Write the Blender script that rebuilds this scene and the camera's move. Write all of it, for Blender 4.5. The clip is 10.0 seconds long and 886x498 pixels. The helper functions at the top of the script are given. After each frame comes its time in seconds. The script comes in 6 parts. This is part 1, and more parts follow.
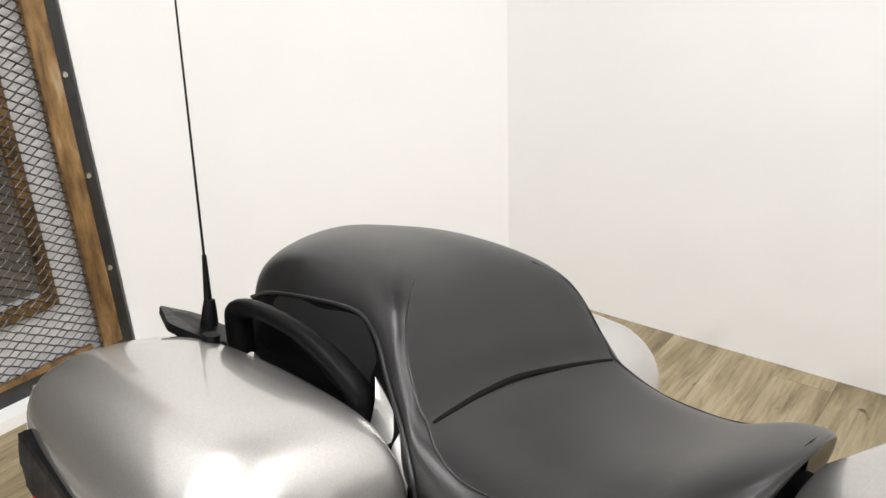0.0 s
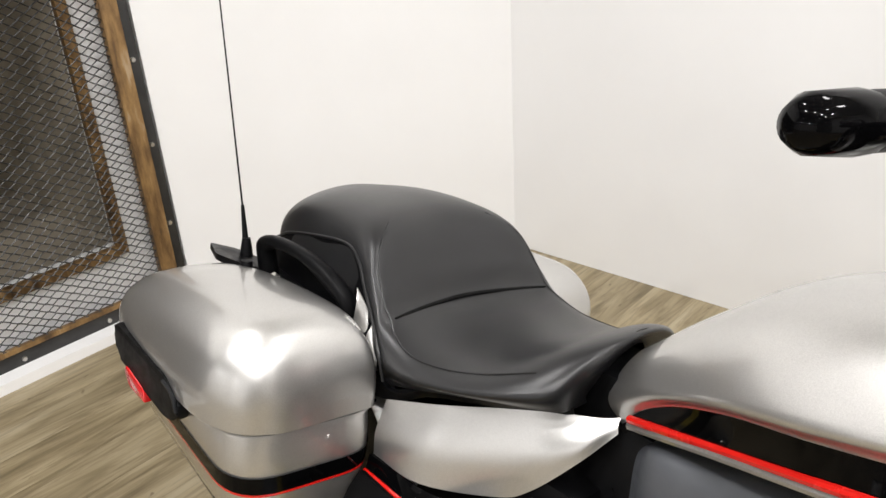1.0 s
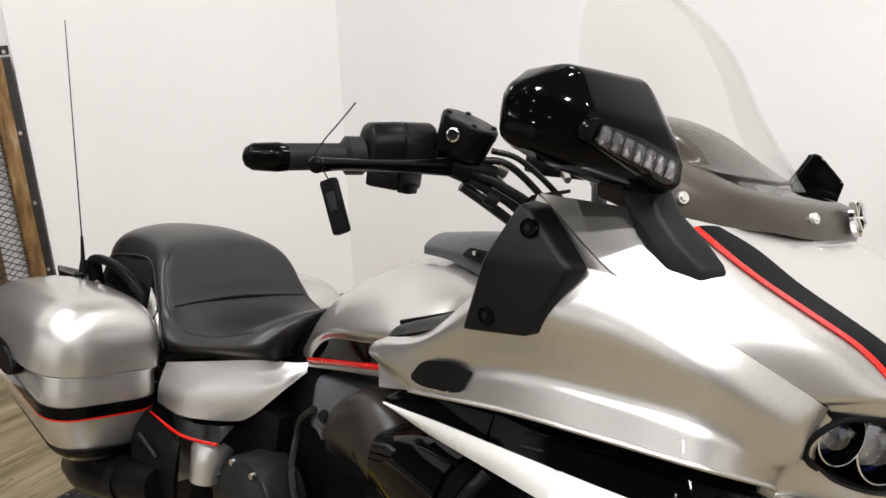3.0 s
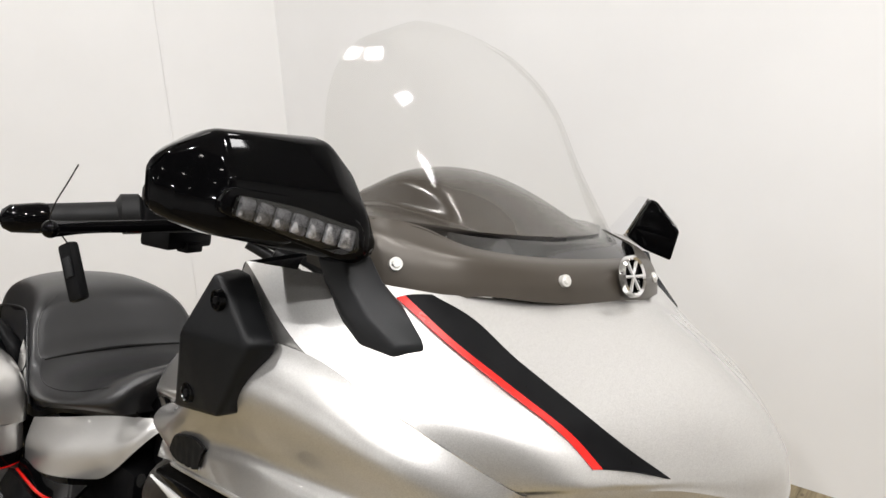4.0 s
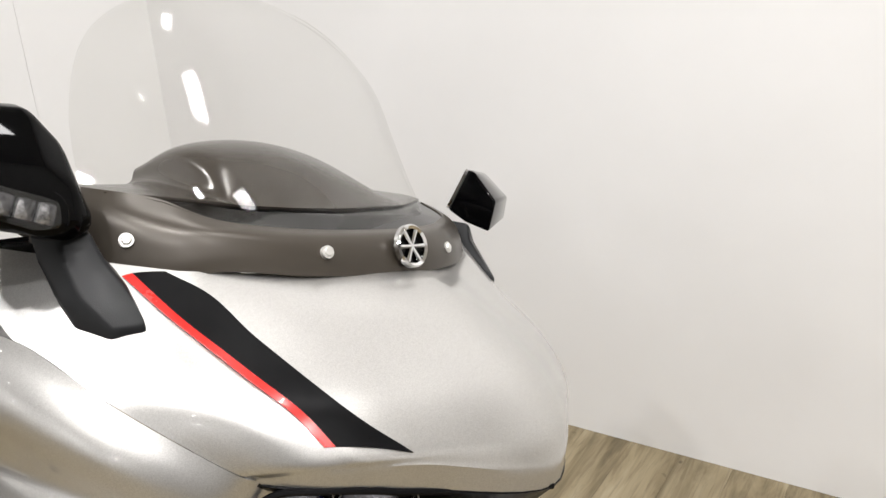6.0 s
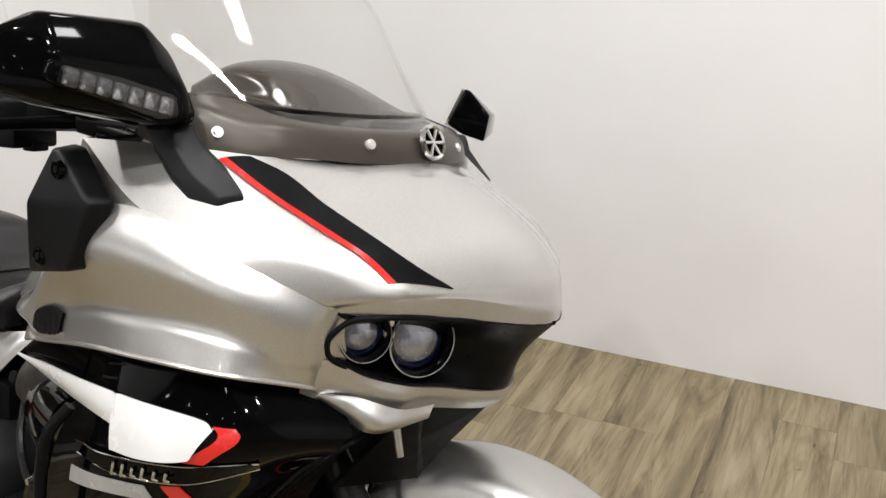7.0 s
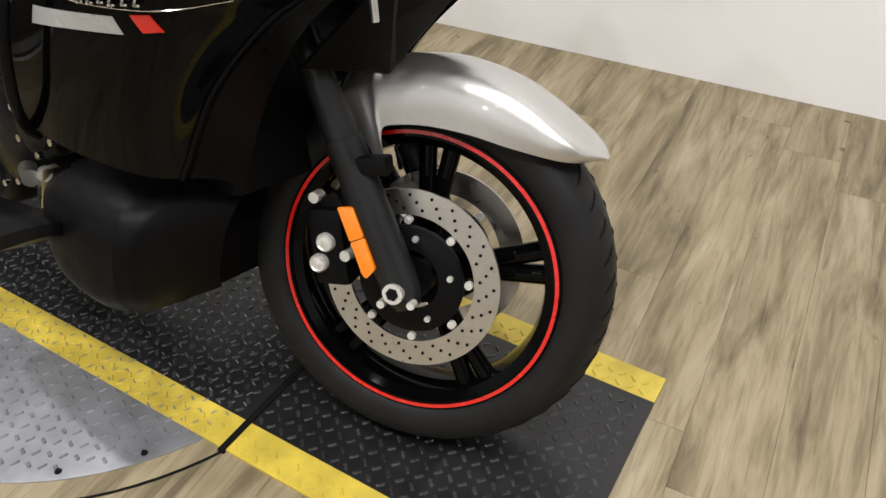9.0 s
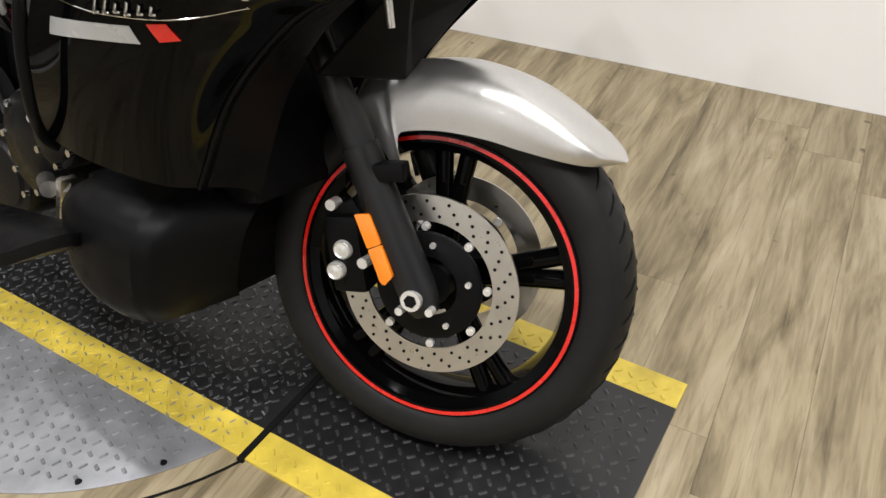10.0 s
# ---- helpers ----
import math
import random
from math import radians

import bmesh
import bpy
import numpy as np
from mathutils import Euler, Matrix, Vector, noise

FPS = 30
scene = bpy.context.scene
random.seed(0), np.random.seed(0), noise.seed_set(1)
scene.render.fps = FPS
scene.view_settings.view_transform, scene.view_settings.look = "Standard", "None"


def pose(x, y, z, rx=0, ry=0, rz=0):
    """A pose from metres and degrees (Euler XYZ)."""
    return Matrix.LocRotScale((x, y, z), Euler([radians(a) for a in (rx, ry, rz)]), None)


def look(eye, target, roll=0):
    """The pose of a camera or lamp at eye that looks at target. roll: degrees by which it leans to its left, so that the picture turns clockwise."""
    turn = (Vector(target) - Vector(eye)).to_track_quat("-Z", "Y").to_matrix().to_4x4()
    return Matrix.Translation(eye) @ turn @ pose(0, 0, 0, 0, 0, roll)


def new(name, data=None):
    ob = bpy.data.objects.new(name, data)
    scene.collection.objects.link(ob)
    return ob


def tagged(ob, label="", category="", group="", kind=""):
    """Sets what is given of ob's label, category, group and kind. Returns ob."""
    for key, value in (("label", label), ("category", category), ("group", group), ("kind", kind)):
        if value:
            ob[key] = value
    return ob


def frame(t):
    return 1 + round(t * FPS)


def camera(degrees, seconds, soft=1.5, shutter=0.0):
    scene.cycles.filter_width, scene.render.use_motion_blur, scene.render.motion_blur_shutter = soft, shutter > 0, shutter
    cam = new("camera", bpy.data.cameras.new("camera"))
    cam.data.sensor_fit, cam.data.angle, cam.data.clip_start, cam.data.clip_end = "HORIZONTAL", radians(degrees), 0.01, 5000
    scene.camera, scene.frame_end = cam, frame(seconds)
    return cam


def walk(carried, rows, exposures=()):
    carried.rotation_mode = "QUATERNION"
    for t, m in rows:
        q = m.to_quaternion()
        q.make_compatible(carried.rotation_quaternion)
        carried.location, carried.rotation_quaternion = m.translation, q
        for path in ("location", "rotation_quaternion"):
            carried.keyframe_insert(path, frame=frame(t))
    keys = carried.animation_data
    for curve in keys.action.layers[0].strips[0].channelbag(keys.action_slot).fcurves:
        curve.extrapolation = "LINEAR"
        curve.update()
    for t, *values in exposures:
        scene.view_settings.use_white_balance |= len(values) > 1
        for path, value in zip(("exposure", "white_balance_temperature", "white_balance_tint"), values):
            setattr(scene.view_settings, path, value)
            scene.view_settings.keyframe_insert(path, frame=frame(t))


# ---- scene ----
cam = camera(58.9, 10.0)
PATH = [
    (0, (-1.028, -0.404, 1.208), (-2.17, 1.028, 0.405), -2.5),
    (0.5, (-0.898, -0.553, 1.289), (-1.9, 0.951, 0.433), 0.8),
    (1, (-0.715, -0.588, 1.32), (-1.932, 0.74, 0.451), -3.5),
    (1.5, (-0.485, -0.584, 1.334), (-1.707, 0.733, 0.455), -0.8),
    (2, (-0.344, -0.638, 1.343), (-1.572, 0.694, 0.494), -0.5),
    (2.5, (-0.198, -0.77, 1.384), (-1.342, 0.686, 0.629), -0.2),
    (2.7, (-0.133, -0.817, 1.406), (-1.245, 0.681, 0.684), -0.4),
    (3.8, (0.14, -0.634, 1.426), (-1.054, 0.846, 0.807), -3.7),
    (4, (0.178, -0.555, 1.429), (-1.008, 0.932, 0.809), -2.6),
    (4.5, (0.226, -0.446, 1.429), (-0.916, 1.088, 0.841), -2.5),
    (5, (0.238, -0.406, 1.411), (-0.842, 1.156, 0.784), -2.8),
    (5.2, (0.245, -0.402, 1.408), (-0.796, 1.191, 0.794), -3.1),
    (6.5, (0.338, -0.491, 1.38), (-0.711, 1.062, 0.681), -3.8),
    (7, (0.349, -0.652, 1.385), (-0.584, 0.941, 0.615), -3.6),
    (7.5, (0.38, -0.739, 1.356), (-0.531, 0.819, 0.494), -4.6),
    (8, (0.395, -0.775, 1.31), (-0.486, 0.732, 0.334), -2.3),
    (8.5, (0.395, -0.764, 1.229), (-0.365, 0.685, 0.079), 0.3),
    (9, (0.381, -0.773, 1.164), (-0.332, 0.6, -0.104), 0.2),
    (9.5, (0.381, -0.771, 1.125), (-0.265, 0.576, -0.205), 2.0),
    (10, (0.374, -0.77, 1.158), (-0.377, 0.595, -0.096), -1.3),
]
walk(cam, [(t, look(eye, target, roll)) for t, eye, target, roll in PATH],
     exposures=[(0, -0.58), (2, -0.74), (3.8, -0.90), (5.2, -0.88), (7, -1.04), (8, -1.08), (9, -0.88), (10, -0.78)])

# ---- world and lights ----
world = bpy.data.worlds.new("world")
scene.world = world
world.use_nodes = True
world.node_tree.nodes["Background"].inputs[0].default_value = (0.9, 0.93, 1.0, 1)
world.node_tree.nodes["Background"].inputs[1].default_value = 0.02


def area_lamp(name, place, target, size_x, size_y, watts, colour=(1, 0.985, 0.985)):
    data = bpy.data.lights.new(name, "AREA")
    data.shape, data.size, data.size_y, data.energy, data.color = "RECTANGLE", size_x, size_y, watts, colour
    ob = new(name, data)
    ob.matrix_world = look(place, target)
    return ob


# x, y, size and turn of the narrow panel lights in the ceiling; x, y of the round spots
PANELS = [(-0.62, 1.06, 0.55, 0.17, -36), (0.75, 0.60, 0.20, 0.34, 0)]
SPOTS = [(-2.0, -0.3), (0.5, -0.35), (1.8, -0.4)]
ROW_SPOTS = [(-1.7, -1.45), (-0.5, -1.5), (0.5, -1.45), (1.5, -1.5)]
HALL_FILL_SPOTS = [(-6.4, -6.3), (-3.6, -6.5), (-0.6, -6.3), (2.2, -6.5)]
FAR_SPOTS = [(0.05, -2.0), (0.8, -2.4), (-2.4, -3.4), (-1.2, -3.7), (0.0, -3.6), (1.2, -3.7), (2.4, -3.6), (-3.6, -3.0), (-4.4, -3.8), (-5.2, -3.1), (-5.9, -4.2), (-3.2, -4.8), (-4.6, -5.4), (-6.6, -3.3), (-7.4, -4.4), (-6.2, -5.6), (-1.8, -5.4), (0.6, -5.4), (3.0, -5.0)]
for px, py, sx, sy, turn in PANELS:
    area_lamp("panel_lamp", (px, py, 3.34), (px, py, 0), sx, sy, 20 if py > 0.8 else 30).matrix_world = pose(px, py, 3.34, 0, 0, turn)
for px, py in SPOTS + ROW_SPOTS:
    spot = area_lamp("spot_lamp", (px, py, 3.29), (px, py, 0), 0.10, 0.10, 42 if py > -1 else 50)
    spot.data.shape = "DISK"
# Unseen lamps added to brighten the hall's walls and floor.
for px, py in HALL_FILL_SPOTS:
    spot = area_lamp("spot_lamp", (px, py, 3.29), (px, py, 0), 0.10, 0.10, 100)
    spot.data.shape = "DISK"

# ---- small tools ----
# the far side of the fairing mirrors the near side across a plane that is turned a little from y = 0
MID, ACROSS = Vector((-0.155, -0.0135, 1.063)), Vector((-0.033, 0.579, -0.012)).normalized()


def opposite(p):
    p = Vector(p)
    return p - ACROSS * (2 * ACROSS.dot(p - MID))


FAR = Matrix([opposite(c) - opposite((0, 0, 0)) for c in ((1, 0, 0), (0, -1, 0), (0, 0, 1))]).transposed().to_4x4()
FAR.translation = opposite((0, 0, 0))
side_now = {"far": None}


def part(name, bm, material, parent=None, label="", smooth=True, angle=40):
    """Links a bmesh as one mesh object, under a thing or a part where one is given."""
    if side_now["far"]:
        bmesh.ops.transform(bm, matrix=side_now["far"], verts=bm.verts)
    bmesh.ops.recalc_face_normals(bm, faces=bm.faces)
    me = bpy.data.meshes.new(name)
    bm.to_mesh(me)
    bm.free()
    if smooth:
        me.shade_smooth()
        me.set_sharp_from_angle(angle=radians(angle))
    me.materials.append(material)
    ob = new(name, me)
    if parent:
        ob.parent = parent
    if label:
        tagged(ob, label)
    return ob


def V(*a):
    return Vector(a)


def spline(pts, n, closed=False):
    """n points on a smooth curve through pts."""
    pts = [Vector(p) for p in pts]
    m = len(pts)
    if m == 2 and not closed:
        return [pts[0].lerp(pts[1], i / (n - 1)) for i in range(n)]
    out = []
    spans = m if closed else m - 1
    for i in range(n):
        s = i * spans / (n if closed else n - 1)
        k = min(int(s), spans - 1)
        f = s - k
        if closed:
            a, b, c, d = (pts[(k + j) % m] for j in (-1, 0, 1, 2))
        else:
            b, c = pts[k], pts[k + 1]
            a = pts[k - 1] if k > 0 else 2 * b - c
            d = pts[k + 2] if k + 2 < m else 2 * c - b
        out.append(0.5 * (2 * b + (c - a) * f + (2 * a - 5 * b + 4 * c - d) * f * f + (3 * b - a - 3 * c + d) * f ** 3))
    return out


def loft_grid(sections, nu, nv, closed=False):
    rows = [spline(s, nv, closed) for s in sections]
    cols = [spline([r[j] for r in rows], nu) for j in range(nv)]
    return [[cols[j][i] for j in range(nv)] for i in range(nu)]


def grid_mesh(bm, grid, closed=False, caps=False):
    vs = [[bm.verts.new(p) for p in row] for row in grid]
    nu, nv = len(vs), len(vs[0])
    for i in range(nu - 1):
        for j in range(nv if closed else nv - 1):
            k = (j + 1) % nv
            bm.faces.new((vs[i][j], vs[i + 1][j], vs[i + 1][k], vs[i][k]))
    if caps:
        bm.faces.new(vs[0][::-1])
        bm.faces.new(vs[-1])
    return vs


def thicken(bm, depth):
    """Gives an open sheet a back, depth metres behind its normals, and a rim."""
    bmesh.ops.recalc_face_normals(bm, faces=bm.faces)
    bm.normal_update()
    bmesh.ops.solidify(bm, geom=bm.faces[:], thickness=depth)


def loft(sections, nu, nv, thick=0.0, closed=False, caps=False, mirror=False):
    bm = bmesh.new()
    grid = loft_grid(sections, nu, nv, closed)
    grid_mesh(bm, grid, closed, caps)
    if mirror:
        grid_mesh(bm, [[V(p.x, -p.y, p.z) for p in row][::-1] for row in grid], closed, caps)
        bmesh.ops.remove_doubles(bm, verts=bm.verts, dist=0.0005)
    if thick:
        thicken(bm, thick)
    return bm


def both(sections):
    """Whole cross sections from right halves that end on the centre line."""
    return [list(s) + [(p[0], -p[1], p[2]) for p in reversed(s[:-1])] for s in sections]


def both_far(sections):
    """The same, mirrored as the fairing is."""
    return [[Vector(p) for p in s] + [opposite(p) for p in reversed(s[:-1])] for s in sections]


def on_far(build, *a, shift=None):
    """Builds the far one of a pair."""
    side_now["far"] = Matrix.Translation(shift) if shift else FAR
    build(*a)
    side_now["far"] = None


def tube(bm, pts, r, n=10, steps=0, caps=True, flat=1.0):
    """A round bar along pts; r is one radius or one for each point."""
    pts = [Vector(p) for p in pts]
    if steps:
        rs = r if isinstance(r, (list, tuple)) else [r] * len(pts)
        r = [v.x for v in spline([(a, 0, 0) for a in rs], steps)]
        pts = spline(pts, steps)
    rs = r if isinstance(r, (list, tuple)) else [r] * len(pts)
    side = None
    rings = []
    for i, p in enumerate(pts):
        t = (pts[min(i + 1, len(pts) - 1)] - pts[max(i - 1, 0)]).normalized()
        if side is None:
            side = t.orthogonal().normalized() if abs(t.z) > 0.9 else t.cross(V(0, 0, 1)).normalized()
        side = (side - t * side.dot(t)).normalized()
        up = t.cross(side)
        rings.append([p + (side * math.cos(a) * flat + up * math.sin(a)) * rs[i] for a in (math.tau * k / n for k in range(n))])
    grid_mesh(bm, rings, True, caps)


def rod(bm, a, b, r0, r1=None, n=16):
    tube(bm, [a, b], [r0, r0 if r1 is None else r1], n)


def box(bm, centre, size, turn=None, bevel=0.0):
    m = Matrix.Translation(centre) @ (turn or Matrix()) @ Matrix.Diagonal((*size, 1))
    made = bmesh.ops.create_cube(bm, size=1, matrix=m)["verts"]
    if bevel:
        edges = list({e for v in made for e in v.link_edges})
        bmesh.ops.bevel(bm, geom=edges, offset=bevel, segments=2, affect="EDGES", profile=0.6)


def plate(bm, pts, depth, way, bevel=0.0):
    """A flat or slightly bent plate: the outline pts, depth metres thick along way."""
    way = Vector(way).normalized() * depth
    a = [bm.verts.new(p) for p in pts]
    b = [bm.verts.new(Vector(p) + way) for p in pts]
    n = len(pts)
    faces = [bm.faces.new(a[::-1]), bm.faces.new(b)]
    for i in range(n):
        bm.faces.new((a[i], a[(i + 1) % n], b[(i + 1) % n], b[i]))
    if bevel:
        bmesh.ops.bevel(bm, geom=list({e for f in faces for e in f.edges}), offset=bevel, segments=2, affect="EDGES", profile=0.6)


def rounded(pts, r, n=4):
    """The outline pts with rounded corners."""
    pts = [Vector(p) for p in pts]
    out = []
    for i, p in enumerate(pts):
        a, b = pts[i - 1] - p, pts[(i + 1) % len(pts)] - p
        k = min(r, a.length * 0.45, b.length * 0.45)
        p0, p1 = p + a.normalized() * k, p + b.normalized() * k
        out += [p0.lerp(p, f).lerp(p.lerp(p1, f), f) for f in (j / n for j in range(n + 1))]
    return out


def lathe(bm, profile, m, n=48, closed=False):
    """Turns (radius, along) pairs round the local Y axis of m."""
    rings = [[m @ V(r * math.cos(a), y, r * math.sin(a)) for a in (math.tau * k / n for k in range(n))] for r, y in profile]
    if closed:
        rings.append(rings[0])
    grid_mesh(bm, rings, True)
    bmesh.ops.remove_doubles(bm, verts=bm.verts, dist=0.00005)


class Skin:
    """A lofted surface that thin graphics can be laid on: it gives the missing coordinate of a point."""

    def __init__(self, sections, axis):
        self.axis, self.keep = axis, [i for i in range(3) if i != axis]
        grid = loft_grid(sections, 70, 50)
        self.p = np.array([[tuple(p) for p in row] for row in grid]).reshape(-1, 3)

    def at(self, a, b):
        u, v = self.p[:, self.keep[0]] - a, self.p[:, self.keep[1]] - b
        d = u * u + v * v
        k = np.argsort(d)[:14]
        w = np.exp(-d[k] / (d[k][-1] + 1e-9) * 2)
        m = np.stack([np.ones(14), u[k], v[k]], 1)
        s = np.linalg.lstsq(m * w[:, None], self.p[k, self.axis] * w, rcond=1e-4)[0]
        q = [0.0, 0.0, 0.0]
        q[self.keep[0]], q[self.keep[1]], q[self.axis] = a, b, float(s[0])
        return Vector(q)


def on_skin(skin, upper, lower, n, rows, lift):
    """A thin sheet between two edges (pairs of coordinates), lying on a skin, lifted by lift."""
    up, lo = spline([(*p, 0) for p in upper], n), spline([(*p, 0) for p in lower], n)
    bm = bmesh.new()
    grid = []
    for a, b in zip(up, lo):
        row = []
        for k in range(rows):
            c = a.lerp(b, k / (rows - 1))
            row.append(skin.at(c.x, c.y) + Vector(lift))
        grid.append(row)
    grid_mesh(bm, grid)
    bmesh.ops.smooth_vert(bm, verts=[v for v in bm.verts if not v.is_boundary], factor=0.5, use_axis_x=True, use_axis_y=True, use_axis_z=True)
    thicken(bm, 0.0015)
    return bm


# ---- materials ----
def nodes_of(name):
    m = bpy.data.materials.new(name)
    m.use_nodes = True
    t = m.node_tree
    return m, t, t.nodes["Principled BSDF"]


def link(t, a, b):
    t.links.new(a, b)


def noise_node(t, scale, detail=4, rough=0.55, stretch=None):
    c = t.nodes.new("ShaderNodeTexCoord")
    n = t.nodes.new("ShaderNodeTexNoise")
    n.inputs["Scale"].default_value, n.inputs["Detail"].default_value, n.inputs["Roughness"].default_value = scale, detail, rough
    if stretch:
        mp = t.nodes.new("ShaderNodeMapping")
        mp.inputs["Scale"].default_value = stretch
        link(t, c.outputs["Object"], mp.inputs[0])
        link(t, mp.outputs[0], n.inputs["Vector"])
    else:
        link(t, c.outputs["Object"], n.inputs["Vector"])
    return n


def ramp(t, source, stops):
    r = t.nodes.new("ShaderNodeValToRGB")
    e = r.color_ramp.elements
    while len(e) < len(stops):
        e.new(0.5)
    for k, (p, c) in zip(e, stops):
        k.position, k.color = p, (*c, 1)
    link(t, source, r.inputs[0])
    return r


def bump(t, b, source, strength, distance=0.001):
    n = t.nodes.new("ShaderNodeBump")
    n.inputs["Strength"].default_value, n.inputs["Distance"].default_value = strength, distance
    link(t, source, n.inputs["Height"])
    link(t, n.outputs[0], b.inputs["Normal"])


def surface(name, colour, rough=0.5, metal=0.0, vary=0.08, scale=20, grain=0.0, grain_scale=400, coat=0.0, rough_vary=0.1, spec=0.5):
    """A surface of one colour with faint large stains and fine grain."""
    m, t, b = nodes_of(name)
    big = noise_node(t, scale, 5)
    lo, hi = [c * (1 - vary) for c in colour], [min(1, c * (1 + vary)) for c in colour]
    link(t, ramp(t, big.outputs[0], [(0.3, lo), (0.7, hi)]).outputs[0], b.inputs["Base Color"])
    small = noise_node(t, scale * 3.1, 6)
    rr = ramp(t, small.outputs[0], [(0.3, [max(0, rough - rough_vary)] * 3), (0.75, [min(1, rough + rough_vary)] * 3)])
    link(t, rr.outputs[0], b.inputs["Roughness"])
    b.inputs["Metallic"].default_value, b.inputs["Specular IOR Level"].default_value = metal, spec
    if coat:
        b.inputs["Coat Weight"].default_value, b.inputs["Coat Roughness"].default_value = coat, 0.03
    if grain:
        bump(t, b, noise_node(t, grain_scale, 3).outputs[0], grain, 0.0006)
    return m


def silver_paint():
    m, t, b = nodes_of("silver_metallic_paint")
    flake = t.nodes.new("ShaderNodeTexVoronoi")
    flake.inputs["Scale"].default_value = 2600
    c = t.nodes.new("ShaderNodeTexCoord")
    link(t, c.outputs["Object"], flake.inputs["Vector"])
    link(t, ramp(t, flake.outputs["Color"], [(0.2, (0.48, 0.47, 0.455)), (0.8, (0.65, 0.64, 0.62))]).outputs[0], b.inputs["Base Color"])
    b.inputs["Metallic"].default_value, b.inputs["Roughness"].default_value = 0.90, 0.37
    b.inputs["Coat Weight"].default_value, b.inputs["Coat Roughness"].default_value = 1.0, 0.02
    bump(t, b, flake.outputs["Color"], 0.02, 0.0003)
    return m


def vinyl():
    m, t, b = nodes_of("seat_vinyl")
    v = t.nodes.new("ShaderNodeTexVoronoi")
    v.inputs["Scale"].default_value = 700
    c = t.nodes.new("ShaderNodeTexCoord")
    link(t, c.outputs["Object"], v.inputs["Vector"])
    link(t, ramp(t, noise_node(t, 8).outputs[0], [(0.3, (0.010, 0.010, 0.0105)), (0.7, (0.0145, 0.0145, 0.0155))]).outputs[0], b.inputs["Base Color"])
    b.inputs["Roughness"].default_value, b.inputs["Specular IOR Level"].default_value = 0.31, 0.45
    bump(t, b, v.outputs["Distance"], 0.25, 0.0005)
    return m


def clear(name, colour, rough, alpha_mix):
    """Thin clear plastic: mostly see-through, with a gloss."""
    m, t, b = nodes_of(name)
    tr = t.nodes.new("ShaderNodeBsdfTransparent")
    tr.inputs[0].default_value = (*colour, 1)
    gl = t.nodes.new("ShaderNodeBsdfGlossy")
    gl.inputs["Roughness"].default_value = rough
    lw = t.nodes.new("ShaderNodeLayerWeight")
    lw.inputs[0].default_value = 0.5
    pw = t.nodes.new("ShaderNodeMath")
    pw.operation, pw.inputs[1].default_value = "POWER", 4.0
    link(t, lw.outputs["Facing"], pw.inputs[0])
    fr = t.nodes.new("ShaderNodeMath")
    fr.operation, fr.inputs[1].default_value, fr.inputs[2].default_value = "MULTIPLY_ADD", 0.3, alpha_mix
    link(t, pw.outputs[0], fr.inputs[0])
    mix = t.nodes.new("ShaderNodeMixShader")
    link(t, fr.outputs[0], mix.inputs[0])
    link(t, tr.outputs[0], mix.inputs[1])
    link(t, gl.outputs[0], mix.inputs[2])
    out = t.nodes["Material Output"]
    link(t, mix.outputs[0], out.inputs[0])
    return m


def glass(name, colour=(1, 1, 1), rough=0.0):
    m, t, b = nodes_of(name)
    b.inputs["Base Color"].default_value = (*colour, 1)
    b.inputs["Transmission Weight"].default_value, b.inputs["Roughness"].default_value, b.inputs["IOR"].default_value = 1.0, rough, 1.4
    return m


